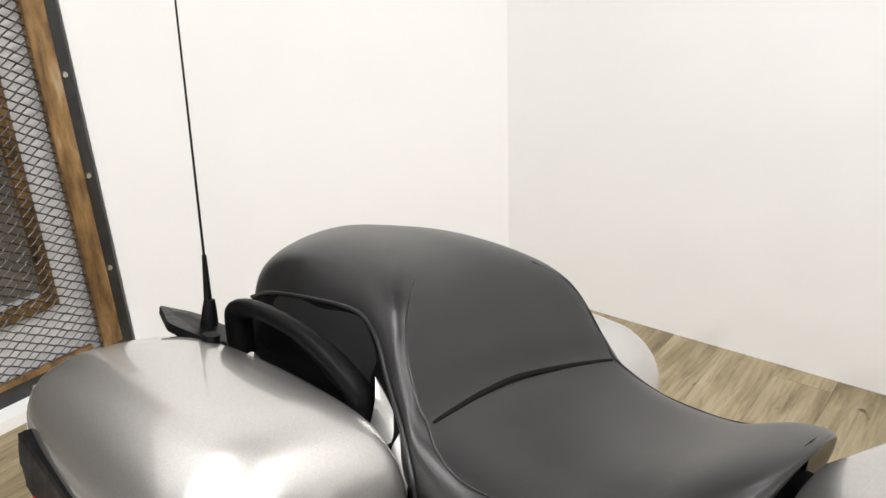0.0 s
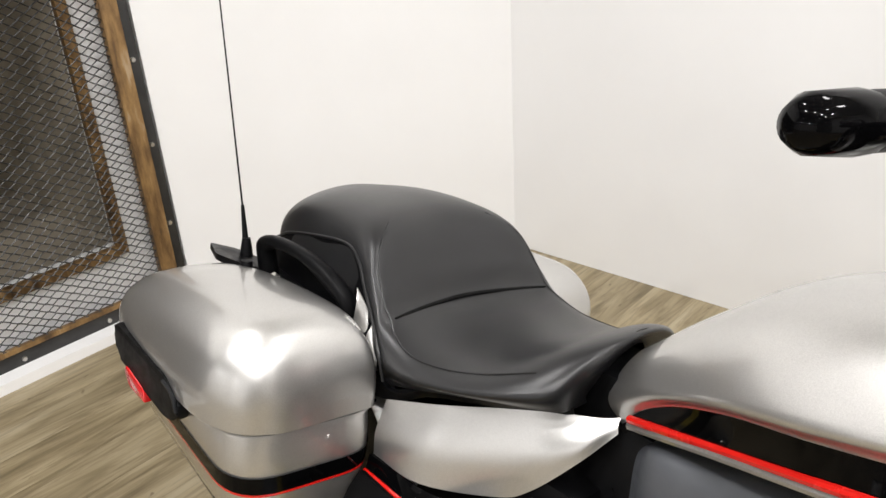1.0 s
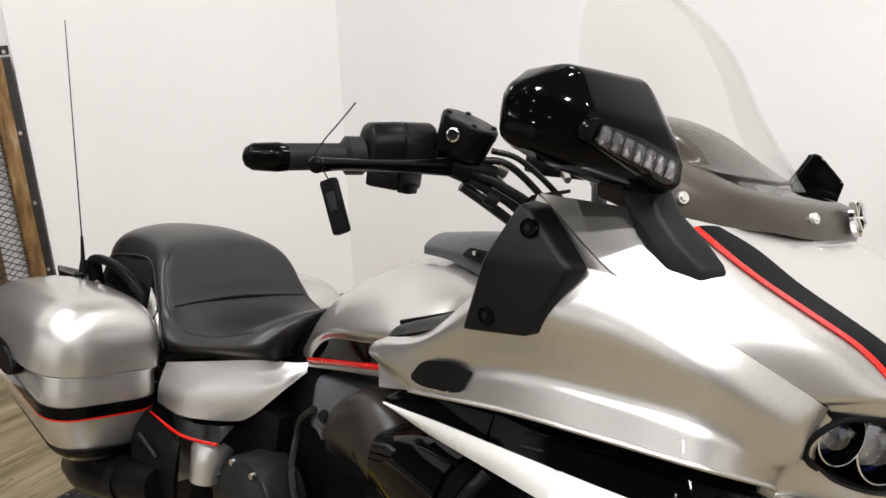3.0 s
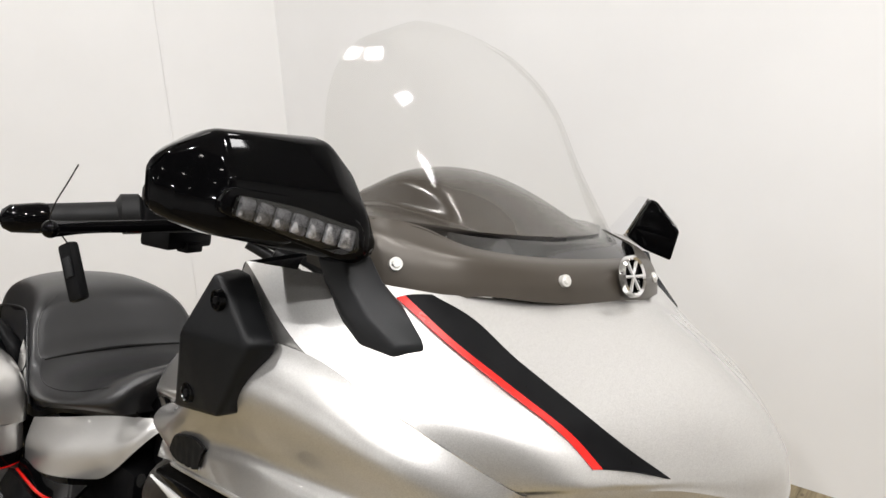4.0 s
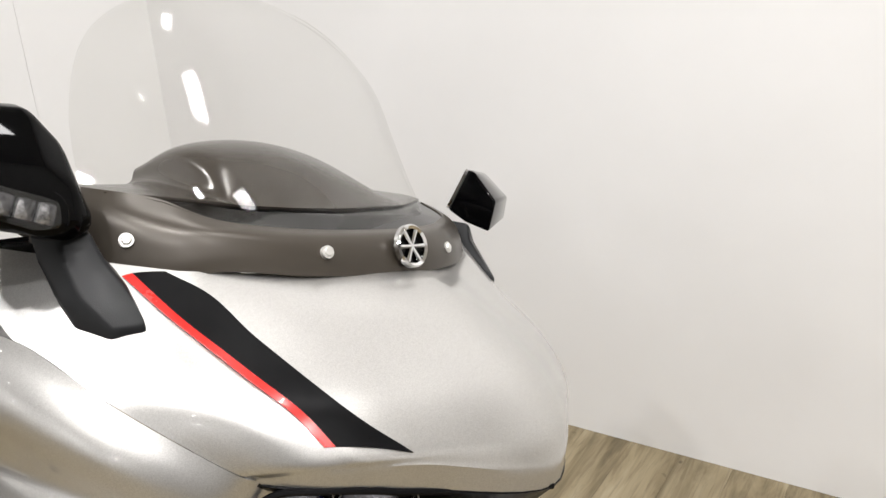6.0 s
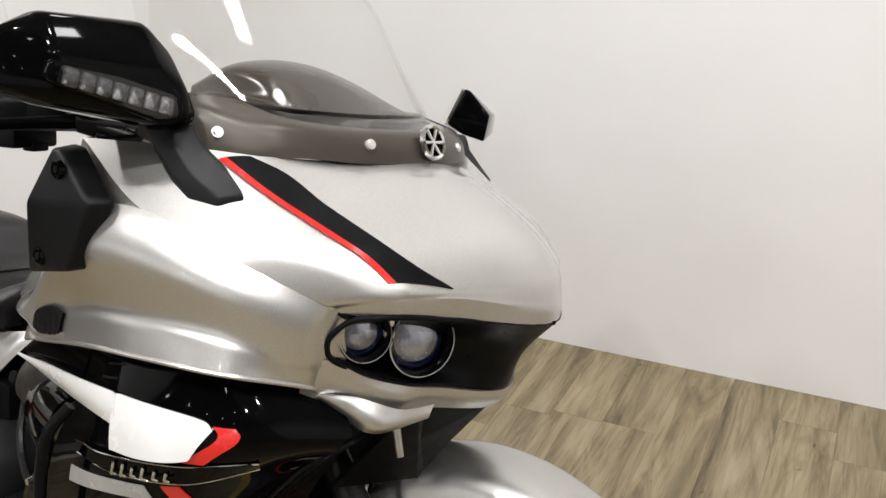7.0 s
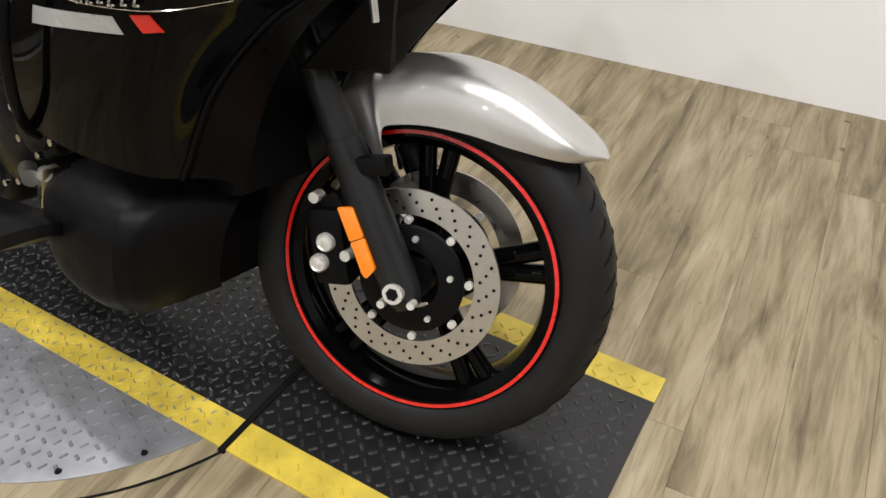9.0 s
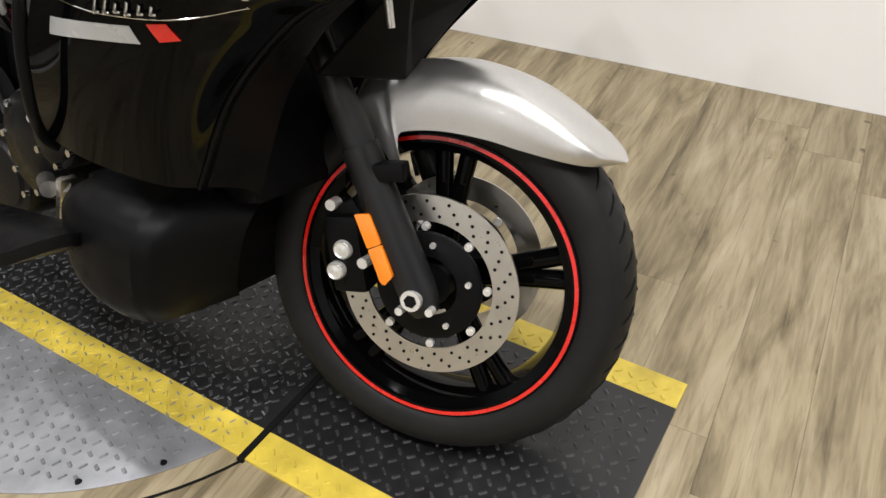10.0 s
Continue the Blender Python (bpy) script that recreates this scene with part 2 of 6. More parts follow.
def plank_wood():
    m, t, b = nodes_of("vinyl_plank")
    info = t.nodes.new("ShaderNodeObjectInfo")
    c = t.nodes.new("ShaderNodeTexCoord")
    add = t.nodes.new("ShaderNodeVectorMath")
    add.operation = "MULTIPLY_ADD"
    comb = t.nodes.new("ShaderNodeCombineXYZ")
    link(t, info.outputs["Random"], comb.inputs[0])
    link(t, info.outputs["Random"], comb.inputs[1])
    link(t, comb.outputs[0], add.inputs[0])
    add.inputs[1].default_value = (37, 91, 0)
    link(t, c.outputs["Object"], add.inputs[2])

    def grain(scale, detail, stretch, dist=0.0):
        mp = t.nodes.new("ShaderNodeMapping")
        mp.inputs["Scale"].default_value = stretch
        link(t, add.outputs[0], mp.inputs[0])
        n = t.nodes.new("ShaderNodeTexNoise")
        n.inputs["Scale"].default_value, n.inputs["Detail"].default_value, n.inputs["Roughness"].default_value = scale, detail, 0.6
        n.inputs["Distortion"].default_value = dist
        link(t, mp.outputs[0], n.inputs["Vector"])
        return n.outputs[0]
    broad, fine, knots = grain(2.4, 4, (5.5, 0.85, 1), 0.9), grain(6, 6, (14, 1.0, 1), 0.6), grain(9.0, 2, (2.2, 1.6, 1), 0.4)
    base = ramp(t, broad, [(0.28, (0.105, 0.081, 0.045)), (0.42, (0.205, 0.164, 0.096)), (0.54, (0.290, 0.238, 0.148)), (0.74, (0.37, 0.316, 0.216))])
    dark = ramp(t, fine, [(0.34, (0.42, 0.38, 0.33)), (0.52, (1, 1, 1))])
    knot = ramp(t, knots, [(0.22, (0.16, 0.11, 0.07)), (0.30, (1, 1, 1))])
    out = base.outputs[0]
    for extra, amount in ((dark, 0.5), (knot, 0.8)):
        mx = t.nodes.new("ShaderNodeMix")
        mx.data_type, mx.blend_type = "RGBA", "MULTIPLY"
        mx.inputs[0].default_value = amount
        link(t, out, mx.inputs[6])
        link(t, extra.outputs[0], mx.inputs[7])
        out = mx.outputs[2]
    hsv = t.nodes.new("ShaderNodeHueSaturation")
    hsv.inputs["Saturation"].default_value = 1.03
    mp = t.nodes.new("ShaderNodeMapRange")
    mp.inputs[3].default_value, mp.inputs[4].default_value = 0.93, 1.07
    link(t, info.outputs["Random"], mp.inputs[0])
    link(t, mp.outputs[0], hsv.inputs["Value"])
    link(t, out, hsv.inputs["Color"])
    link(t, hsv.outputs[0], b.inputs["Base Color"])
    b.inputs["Roughness"].default_value = 0.5
    bump(t, b, fine, 0.15, 0.0006)
    return m


def wall_paint():
    m, t, b = nodes_of("white_wall_paint")
    link(t, ramp(t, noise_node(t, 1.3, 5).outputs[0], [(0.3, (0.82, 0.815, 0.81)), (0.7, (0.87, 0.868, 0.865))]).outputs[0], b.inputs["Base Color"])
    b.inputs["Roughness"].default_value = 0.42
    bump(t, b, noise_node(t, 5, 5).outputs[0], 0.25, 0.004)
    return m


def rusty_steel():
    m, t, b = nodes_of("worn_bronze_steel")
    link(t, ramp(t, noise_node(t, 24, 6, 0.65, (1, 1, 0.25)).outputs[0], [(0.30, (0.03, 0.02, 0.012)), (0.45, (0.16, 0.09, 0.035)), (0.6, (0.30, 0.18, 0.07)), (0.72, (0.42, 0.31, 0.19))]).outputs[0], b.inputs["Base Color"])
    b.inputs["Metallic"].default_value, b.inputs["Roughness"].default_value = 0.35, 0.5
    bump(t, b, noise_node(t, 90, 4).outputs[0], 0.2, 0.001)
    return m


SILVER = silver_paint()
WHITE_PAINT = surface("white_gloss_paint", (0.75, 0.75, 0.74), 0.25, 0, 0.03, 6, coat=0.6)
GLOSS_BLACK = surface("gloss_black_paint", (0.0015, 0.0015, 0.0017), 0.05, 0, 0.1, 6, rough_vary=0.02, spec=0.10)
MATT_BLACK = surface("matt_black_plastic", (0.003, 0.003, 0.0034), 0.42, 0, 0.15, 12, grain=0.25, grain_scale=900, spec=0.10)
SATIN_BLACK = surface("satin_black_paint", (0.004, 0.004, 0.0045), 0.36, 0, 0.15, 12, spec=0.09)
GREY_PLASTIC = surface("dark_grey_plastic", (0.011, 0.0115, 0.0125), 0.40, 0, 0.1, 15, grain=0.2, grain_scale=900, spec=0.22)
CONSOLE_GREY = surface("mid_grey_plastic", (0.060, 0.062, 0.067), 0.38, 0, 0.1, 15, grain=0.2, grain_scale=900, spec=0.45)
BRONZE_GREY = surface("satin_bronze_grey_plastic", (0.056, 0.047, 0.037), 0.34, 0.3, 0.05, 9, rough_vary=0.02)
COWL_GLOSS = surface("smoked_gloss_plastic", (0.050, 0.043, 0.036), 0.22, 0.2, 0.04, 9, rough_vary=0.01)
RUBBER = surface("tyre_rubber", (0.009, 0.009, 0.0092), 0.55, 0, 0.2, 15, grain=0.2, grain_scale=250, spec=0.2)
RED = surface("red_gloss_paint", (0.62, 0.012, 0.008), 0.25, 0, 0.04, 9, coat=0.7)
RED_LENS = surface("red_reflector", (0.55, 0.01, 0.012), 0.15, 0, 0.1, 30, grain=0.5, grain_scale=500, coat=1)
AMBER = surface("amber_reflector", (0.95, 0.24, 0.005), 0.18, 0, 0.08, 60, grain=0.4, grain_scale=600, coat=1)
STEEL = surface("brushed_steel", (0.55, 0.53, 0.49), 0.32, 1.0, 0.06, 18, rough_vary=0.05)
CHROME = surface("chrome", (0.80, 0.80, 0.80), 0.10, 1.0, 0.05, 20, rough_vary=0.05)
DARK_METAL = surface("dark_cast_metal", (0.005, 0.005, 0.0055), 0.36, 0.2, 0.2, 25, grain=0.2, spec=0.2)
ENGINE_GREY = surface("grey_engine_paint", (0.085, 0.09, 0.10), 0.40, 0.2, 0.12, 14, grain=0.15)
CABLE = surface("black_cable", (0.008, 0.008, 0.008), 0.35, 0, 0.1, 30, spec=0.35)
MIRROR = surface("mirror_glass", (0.9, 0.9, 0.92), 0.02, 1.0, 0.01, 4, rough_vary=0.0)
SCREEN = clear("clear_windscreen", (0.972, 0.972, 0.966), 0.015, 0.011)
LENS = clear("headlamp_lens", (0.95, 0.96, 1.0), 0.02, 0.14)
ZINC = surface("bright_zinc", (0.75, 0.74, 0.71), 0.35, 0.6, 0.08, 40)
LED = surface("clear_led_lens", (0.30, 0.30, 0.31), 0.2, 0.5, 0.7, 170, grain=0.6, grain_scale=300, coat=1)
BLUE = surface("blue_tinted_reflector", (0.03, 0.05, 0.22), 0.15, 0.8, 0.2, 40)
AIR_BROWN = surface("satin_brown_black_plastic", (0.012, 0.010, 0.008), 0.38, 0, 0.1, 12, grain=0.1)
SHIELD = surface("matt_charcoal_plastic", (0.0045, 0.0048, 0.0054), 0.42, 0, 0.12, 14, grain=0.25, grain_scale=900, spec=0.16)
FORK = surface("charcoal_fork_paint", (0.011, 0.0112, 0.012), 0.40, 0, 0.12, 14, spec=0.28)
VINYL = vinyl()
WALL = wall_paint()
PLANK = plank_wood()
BRONZE = rusty_steel()
DARK_FRAME = surface("dark_painted_steel", (0.035, 0.034, 0.033), 0.4, 0.4, 0.25, 15, grain=0.2)
TREAD_BLACK = surface("black_painted_tread_plate", (0.011, 0.011, 0.0115), 0.38, 0.1, 0.35, 12, grain=0.3, grain_scale=160, spec=0.5)
TREAD_WORN = surface("worn_black_tread_lugs", (0.045, 0.046, 0.049), 0.34, 0.3, 0.6, 40, grain=0.2, grain_scale=200)
TREAD_YELLOW = surface("yellow_painted_tread_plate", (0.56, 0.425, 0.055), 0.45, 0, 0.28, 11, grain=0.3, grain_scale=160)
TREAD_STEEL = surface("aluminium_tread_plate", (0.22, 0.225, 0.24), 0.42, 0.45, 0.25, 10, grain=0.15, grain_scale=160)
# near-black for joints and rubber, and for shade put into openings and grooves
GAP = surface("dark_gap", (0.003, 0.003, 0.003), 0.7, 0, 0.1, 20, spec=0.15)
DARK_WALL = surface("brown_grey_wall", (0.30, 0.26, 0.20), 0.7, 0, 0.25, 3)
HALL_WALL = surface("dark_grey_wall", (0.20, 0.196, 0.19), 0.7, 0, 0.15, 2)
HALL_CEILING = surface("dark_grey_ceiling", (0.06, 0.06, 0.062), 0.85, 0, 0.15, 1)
CEILING = surface("off_white_ceiling", (0.58, 0.58, 0.57), 0.85, 0, 0.08, 1)

# ---- the room ----
def prism(name, corners, z0, z1, material, parent=None, label=""):
    bm = bmesh.new()
    plate(bm, [(x, y, z0) for x, y in corners], z1 - z0, (0, 0, 1))
    return part(name, bm, material, parent, label, smooth=False)


def rect(x0, x1, y0, y1):
    return [(x0, y0), (x1, y0), (x1, y1), (x0, y1)]


floor = tagged(prism("floor", rect(-9.2, 3.6, -8.0, 1.8), -0.12, -0.003, GAP), "light oak vinyl plank floor of a showroom", "floor", kind="structure")
tagged(prism("wall_north", rect(-2.36, 3.6, 1.62, 1.74), -0.003, 3.4, WALL), "plain white painted showroom wall", "wall", kind="structure")
mid = V(-2.62, 1.247, 0)
for name, a, b in (("wall_diagonal", V(-2.36, 1.62, 0), mid), ("wall_diagonal", mid + V(0.004, -0.003, 0), V(-3.05, 0.63, 0))):
    d = (b - a).normalized()
    n = V(d.y, -d.x, 0) * 0.1
    tagged(prism(name, [a.xy, b.xy, (b - n).xy if (b - n).x < b.x else (b + n).xy, (a - n).xy if (a - n).x < a.x else (a + n).xy], -0.003, 3.4, WALL),
           "white painted wall panel set at an angle", "wall", kind="structure")
tagged(prism("wall_west", rect(-3.2, -3.1, 0.46, 0.68), -0.003, 3.4, WALL), "white painted wall beside the mesh screen", "wall", kind="structure")
tagged(prism("wall_west_sill", rect(-3.2, -3.1, -2.2, 0.46), -0.003, 0.24, WALL), "low white wall behind the mesh screen", "wall", kind="structure")
tagged(prism("wall_west_head", rect(-3.2, -3.1, -2.2, 0.46), 1.75, 3.4, WALL), "white painted wall over the opening", "wall", kind="structure")
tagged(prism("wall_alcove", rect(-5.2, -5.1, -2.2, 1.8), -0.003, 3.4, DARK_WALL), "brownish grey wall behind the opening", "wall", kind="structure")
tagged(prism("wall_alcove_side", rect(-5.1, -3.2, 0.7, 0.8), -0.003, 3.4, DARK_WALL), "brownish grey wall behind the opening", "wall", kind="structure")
# Unseen walls: white ones brighten, grey ones darken what the silver paint mirrors.
tagged(prism("wall_alcove_south", rect(-9.2, -3.1, -2.3, -2.2), -0.003, 3.4, HALL_WALL), "unseen dark grey wall added to close the hall", "wall", kind="structure")
tagged(prism("wall_hall_end", rect(-9.3, -9.2, -8.1, -2.2), -0.12, 3.4, WALL), "unseen white end wall added to brighten the silver's reflections", "wall", kind="structure")
tagged(prism("wall_south", rect(-9.2, 3.6, -8.1, -8.0), -0.12, 3.4, WALL), "unseen white wall added to brighten the silver's reflections", "wall", kind="structure")
tagged(prism("wall_east", rect(3.6, 3.7, -1.45, 1.8), -0.12, 3.4, WALL), "unseen white end wall added to brighten the hood", "wall", kind="structure")
tagged(prism("wall_east_hall", rect(3.6, 3.7, -8.1, -1.45), -0.12, 3.4, HALL_WALL), "unseen grey wall added to darken the silver's reflections", "wall", kind="structure")
tagged(prism("ceiling", rect(-5.2, 3.7, -1.8, 1.8), 3.4, 3.5, CEILING), "off-white ceiling with panel lights and spots", "ceiling", kind="structure")
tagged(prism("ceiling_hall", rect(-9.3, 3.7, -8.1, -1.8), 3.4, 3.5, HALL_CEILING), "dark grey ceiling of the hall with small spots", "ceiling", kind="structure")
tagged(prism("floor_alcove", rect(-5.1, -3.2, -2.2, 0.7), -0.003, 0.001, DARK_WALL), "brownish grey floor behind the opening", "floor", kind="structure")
tagged(prism("floor_hall", [(-2.984, -1.452), (-2.984, -2.3), (-9.2, -2.3), (-9.2, -8.0), (3.6, -8.0), (3.6, -1.452)], -0.003, 0.0005, PLANK), "oak plank floor of the hall", "floor", kind="structure")
tagged(prism("kerb", rect(-3.1, -2.985, -2.2, 0.62), -0.003, 0.034, WALL), "white painted timber kerb under the mesh screen", "trim", kind="structure")


def opening_trim():
    """Worn bronze bars round the opening behind the mesh."""
    for name, lo, hi in (("trim_upright", (-3.1, 0.42, 0.24), (-3.075, 0.455, 1.75)), ("trim_rail", (-3.1, -3.0, 0.235), (-3.075, 0.42, 0.272))):
        bm = bmesh.new()
        box(bm, [(a + b) / 2 for a, b in zip(lo, hi)], [b - a for a, b in zip(lo, hi)], bevel=0.003)
        tagged(part(name, bm, BRONZE), "worn bronze-brown timber trim round the opening", "trim", kind="structure")


opening_trim()


def mesh_screen():
    """A framed screen of expanded metal that stands against the opening."""
    y0, y1, z0, z1, x = -1.6, 0.62, 0.034, 1.165, -3.05
    screen = new("mesh_screen")
    screen.location = (x, (y0 + y1) / 2, z0)
    tagged(screen, "expanded metal mesh screen in a bolted dark steel frame", "screen")
    off = V(-x, -(y0 + y1) / 2, -z0)
    pieces = (("flange", DARK_FRAME, (x, (y0 + y1) / 2, z0 + 0.022), (0.012, y1 - y0, 0.044)), ("flange", DARK_FRAME, (x, (y0 + y1) / 2, z1 - 0.016), (0.012, y1 - y0, 0.032)),
              ("flange", DARK_FRAME, (x, y1 - 0.016, (z0 + z1) / 2), (0.012, 0.032, z1 - z0 - 0.08)), ("worn_bar", BRONZE, (x - 0.002, y1 - 0.062, (z0 + z1) / 2), (0.03, 0.056, z1 - z0 - 0.08)),
              ("worn_bar", BRONZE, (x - 0.002, (y0 + y1) / 2 - 0.05, z0 + 0.054), (0.02, y1 - y0 - 0.14, 0.016)), ("worn_bar", BRONZE, (x - 0.002, (y0 + y1) / 2 - 0.05, z1 - 0.042), (0.02, y1 - y0 - 0.14, 0.016)))
    for name, material, c, s in pieces:
        bm = bmesh.new()
        box(bm, Vector(c) + off, s, bevel=0.002)
        part(name, bm, material, screen)
    for z in (0.301, 0.576, 0.848, 1.145):
        bm = bmesh.new()
        rod(bm, V(x + 0.005, y1 - 0.022, z) + off, V(x + 0.012, y1 - 0.022, z) + off, 0.0085, 0.007, 12)
        part("bolt", bm, STEEL, screen, "bright steel bolt head")
    for k in range(8):
        bm = bmesh.new()
        y = 0.318 - 0.275 * k
        rod(bm, V(x + 0.005, y, z0 + 0.02) + off, V(x + 0.012, y, z0 + 0.02) + off, 0.0085, 0.007, 12)
        part("bolt", bm, STEEL, screen, "bright steel bolt head")
    bm = bmesh.new()
    w, h = 0.043, 0.0135
    rows, cols = int((z1 - z0 - 0.09) / (2 * h)), int((y1 - y0 - 0.12) / w)
    for r in range(rows + 1):
        for s in (-1, 1):
            zc = z0 + 0.05 + r * 2 * h
            line = []
            for c in range(2 * cols + 1):
                zz = zc + (0 if c % 2 == 0 else s * h)
                line.append(V(x + 0.003 * s, y1 - 0.085 - c * w / 2, zz) + off)
            tube(bm, line, 0.0024, 4, caps=False)
    tagged(part("mesh", bm, DARK_FRAME, screen, "dark expanded metal mesh", smooth=False), kind="stuff")


mesh_screen()


# ---- ceiling lights ----
GLOW = nodes_of("lit_diffuser")[0]
GLOW.node_tree.nodes["Principled BSDF"].inputs["Emission Color"].default_value = (1, 0.95, 0.88, 1)
GLOW.node_tree.nodes["Principled BSDF"].inputs["Emission Strength"].default_value = 9.0
SPOT_GLOW = nodes_of("lit_lamp_face")[0]
SPOT_GLOW.node_tree.nodes["Principled BSDF"].inputs["Emission Color"].default_value = (1, 0.96, 0.9, 1)
SPOT_GLOW.node_tree.nodes["Principled BSDF"].inputs["Emission Strength"].default_value = 140.0
for x, y, sx, sy, turn in PANELS:
    lamp = new("ceiling_light")
    lamp.matrix_world = pose(x, y, 3.37, 0, 0, turn)
    tagged(lamp, "lit rectangular panel light in the ceiling", "light", "ceiling lights")
    bm = bmesh.new()
    for dx, dy, a, b in ((0, sy / 2 + 0.015, sx + 0.06, 0.03), (0, -sy / 2 - 0.015, sx + 0.06, 0.03), (sx / 2 + 0.015, 0, 0.03, sy), (-sx / 2 - 0.015, 0, 0.03, sy)):
        box(bm, (dx, dy, 0), (a, b, 0.05))
    part("frame", bm, CEILING, lamp, smooth=False)
    bm = bmesh.new()
    box(bm, (0, 0, 0.012), (sx, sy, 0.012))
    part("diffuser", bm, GLOW, lamp, "glowing white diffuser", smooth=False)
for x, y in SPOTS + ROW_SPOTS + HALL_FILL_SPOTS + FAR_SPOTS:
    lamp = new("ceiling_spot")
    lamp.location = (x, y, 3.36)
    tagged(lamp, "small round lit spotlight on the ceiling", "light", "ceiling spots")
    bm = bmesh.new()
    lathe(bm, [(0.055, 0.04), (0.055, -0.06), (0.048, -0.06), (0.048, -0.045)], Matrix.Rotation(radians(90), 4, "X"), 20)
    part("housing", bm, MATT_BLACK, lamp)
    bm = bmesh.new()
    lathe(bm, [(0.0, -0.05), (0.048, -0.05)], Matrix.Rotation(radians(90), 4, "X"), 20)
    part("lamp_face", bm, SPOT_GLOW, lamp, "glowing lamp face")

# ---- the motorcycle: x forward, y to its left, z up from the front tyre's foot ----
bike = new("motorcycle")
bike.matrix_world = Matrix.Translation((-0.1033, -0.0389, 0.0073)) @ pose(0, 0, 0, 0, 0, -6.5) @ pose(0, 0, 0, -14)
tagged(bike, "silver and black touring motorcycle with red pinstripes leaning on its stand", "motorcycle")

# fairing: hood between the mirrors
HOOD = [[(-0.33, -0.375, 1.118), (-0.225, -0.315, 1.118), (-0.175, -0.25, 1.112), (-0.145, -0.15, 1.108), (-0.12, 0, 1.108)],
        [(-0.223, -0.374, 1.053), (-0.145, -0.305, 1.062), (-0.105, -0.24, 1.066), (-0.07, -0.14, 1.073), (-0.035, 0, 1.079)],
        [(-0.124, -0.334, 1.014), (-0.06, -0.275, 1.022), (-0.025, -0.22, 1.026), (0.005, -0.14, 1.028), (0.045, 0, 1.032)],
        [(-0.05, -0.28, 0.973), (-0.01, -0.245, 0.984), (0.018, -0.205, 0.989), (0.045, -0.14, 0.990), (0.087, 0, 0.988)],
        [(-0.036, -0.258, 0.962), (0.004, -0.228, 0.972), (0.028, -0.19, 0.975), (0.052, -0.14, 0.973), (0.100, 0, 0.950)],
        [(-0.033, -0.252, 0.955), (0.004, -0.222, 0.957), (0.026, -0.186, 0.955), (0.047, -0.14, 0.948), (0.101, 0, 0.930)]]
bm = bmesh.new()
whole = both_far(HOOD)
for lo, hi in ((0, 5), (4, 6)):
    for j0, j1 in ((0, 3), (2, 7), (6, 9)):
        grid_mesh(bm, loft_grid([r[j0:j1] for r in whole[lo:hi]], 36 if hi - lo > 2 else 4, 29 if j1 - j0 > 3 else 18))
bmesh.ops.remove_doubles(bm, verts=bm.verts, dist=0.0004)
thicken(bm, 0.004)
part("hood", bm, SILVER, bike, "silver metallic front hood with a sharp lip", angle=20)
hood_skin = Skin(HOOD[:4], 2)
part("stripe", on_skin(hood_skin, [(-0.177, -0.262), (-0.14, -0.236), (-0.087, -0.222), (-0.01, -0.198), (0.046, -0.155)], [(-0.188, -0.288), (-0.145, -0.273), (-0.10, -0.256), (-0.045, -0.239), (0.010, -0.214)], 30, 6, (0, 0, 0.0025)), SATIN_BLACK, bike, "black stripe across the hood")
part("pinstripe", on_skin(hood_skin, [(-0.188, -0.288), (-0.145, -0.273), (-0.10, -0.256), (-0.045, -0.239), (0.010, -0.214)], [(-0.191, -0.296), (-0.149, -0.281), (-0.104, -0.264), (-0.049, -0.247), (0.005, -0.222)], 30, 3, (0, 0, 0.0025)), RED, bike, "red pinstripe along the hood")

# fairing: sides
UPPER = [[(-0.036, -0.256, 0.960), (-0.043, -0.265, 0.935), (-0.047, -0.255, 0.903)],
         [(-0.05, -0.281, 0.973), (-0.058, -0.298, 0.945), (-0.062, -0.297, 0.906)],
         [(-0.124, -0.335, 1.014), (-0.125, -0.357, 0.98), (-0.128, -0.362, 0.936)],
         [(-0.223, -0.375, 1.053), (-0.232, -0.397, 1.0), (-0.24, -0.394, 0.937)],
         [(-0.345, -0.385, 1.03), (-0.345, -0.400, 0.98), (-0.345, -0.391, 0.922)],
         [(-0.49, -0.334, 0.912), (-0.495, -0.350, 0.895), (-0.495, -0.353, 0.868)],
         [(-0.600, -0.297, 0.866), (-0.612, -0.306, 0.855), (-0.612, -0.313, 0.838)],
         [(-0.630, -0.262, 0.85), (-0.640, -0.27, 0.842), (-0.638, -0.274, 0.832)]]
EDGE = [(-0.068, -0.242, 0.853), (-0.071, -0.269, 0.866), (-0.110, -0.352, 0.890), (-0.217, -0.376, 0.886), (-0.330, -0.3735, 0.8705), (-0.493, -0.341, 0.829), (-0.504, -0.333, 0.825), (-0.581, -0.319, 0.802)]


def side_section(k):
    """Section k of the side: a full upper face, drawn in below it, and a lower edge that flares out again."""
    draw_in = (0.0, 0.007, 0.018, 0.026, 0.024, 0.007, 0.0, 0.0)[k]
    waist = Vector(UPPER[k][2]) + V(0, draw_in, 0)
    end = Vector(EDGE[k])
    return list(UPPER[k][:2]) + [tuple(waist), tuple(waist.lerp(end, 0.45)), tuple(end)]


SIDE = [side_section(k) for k in range(len(UPPER))]
SIDE.insert(0, [(x + 0.006, y + 0.024, z - 0.001) for x, y, z in SIDE[0]])


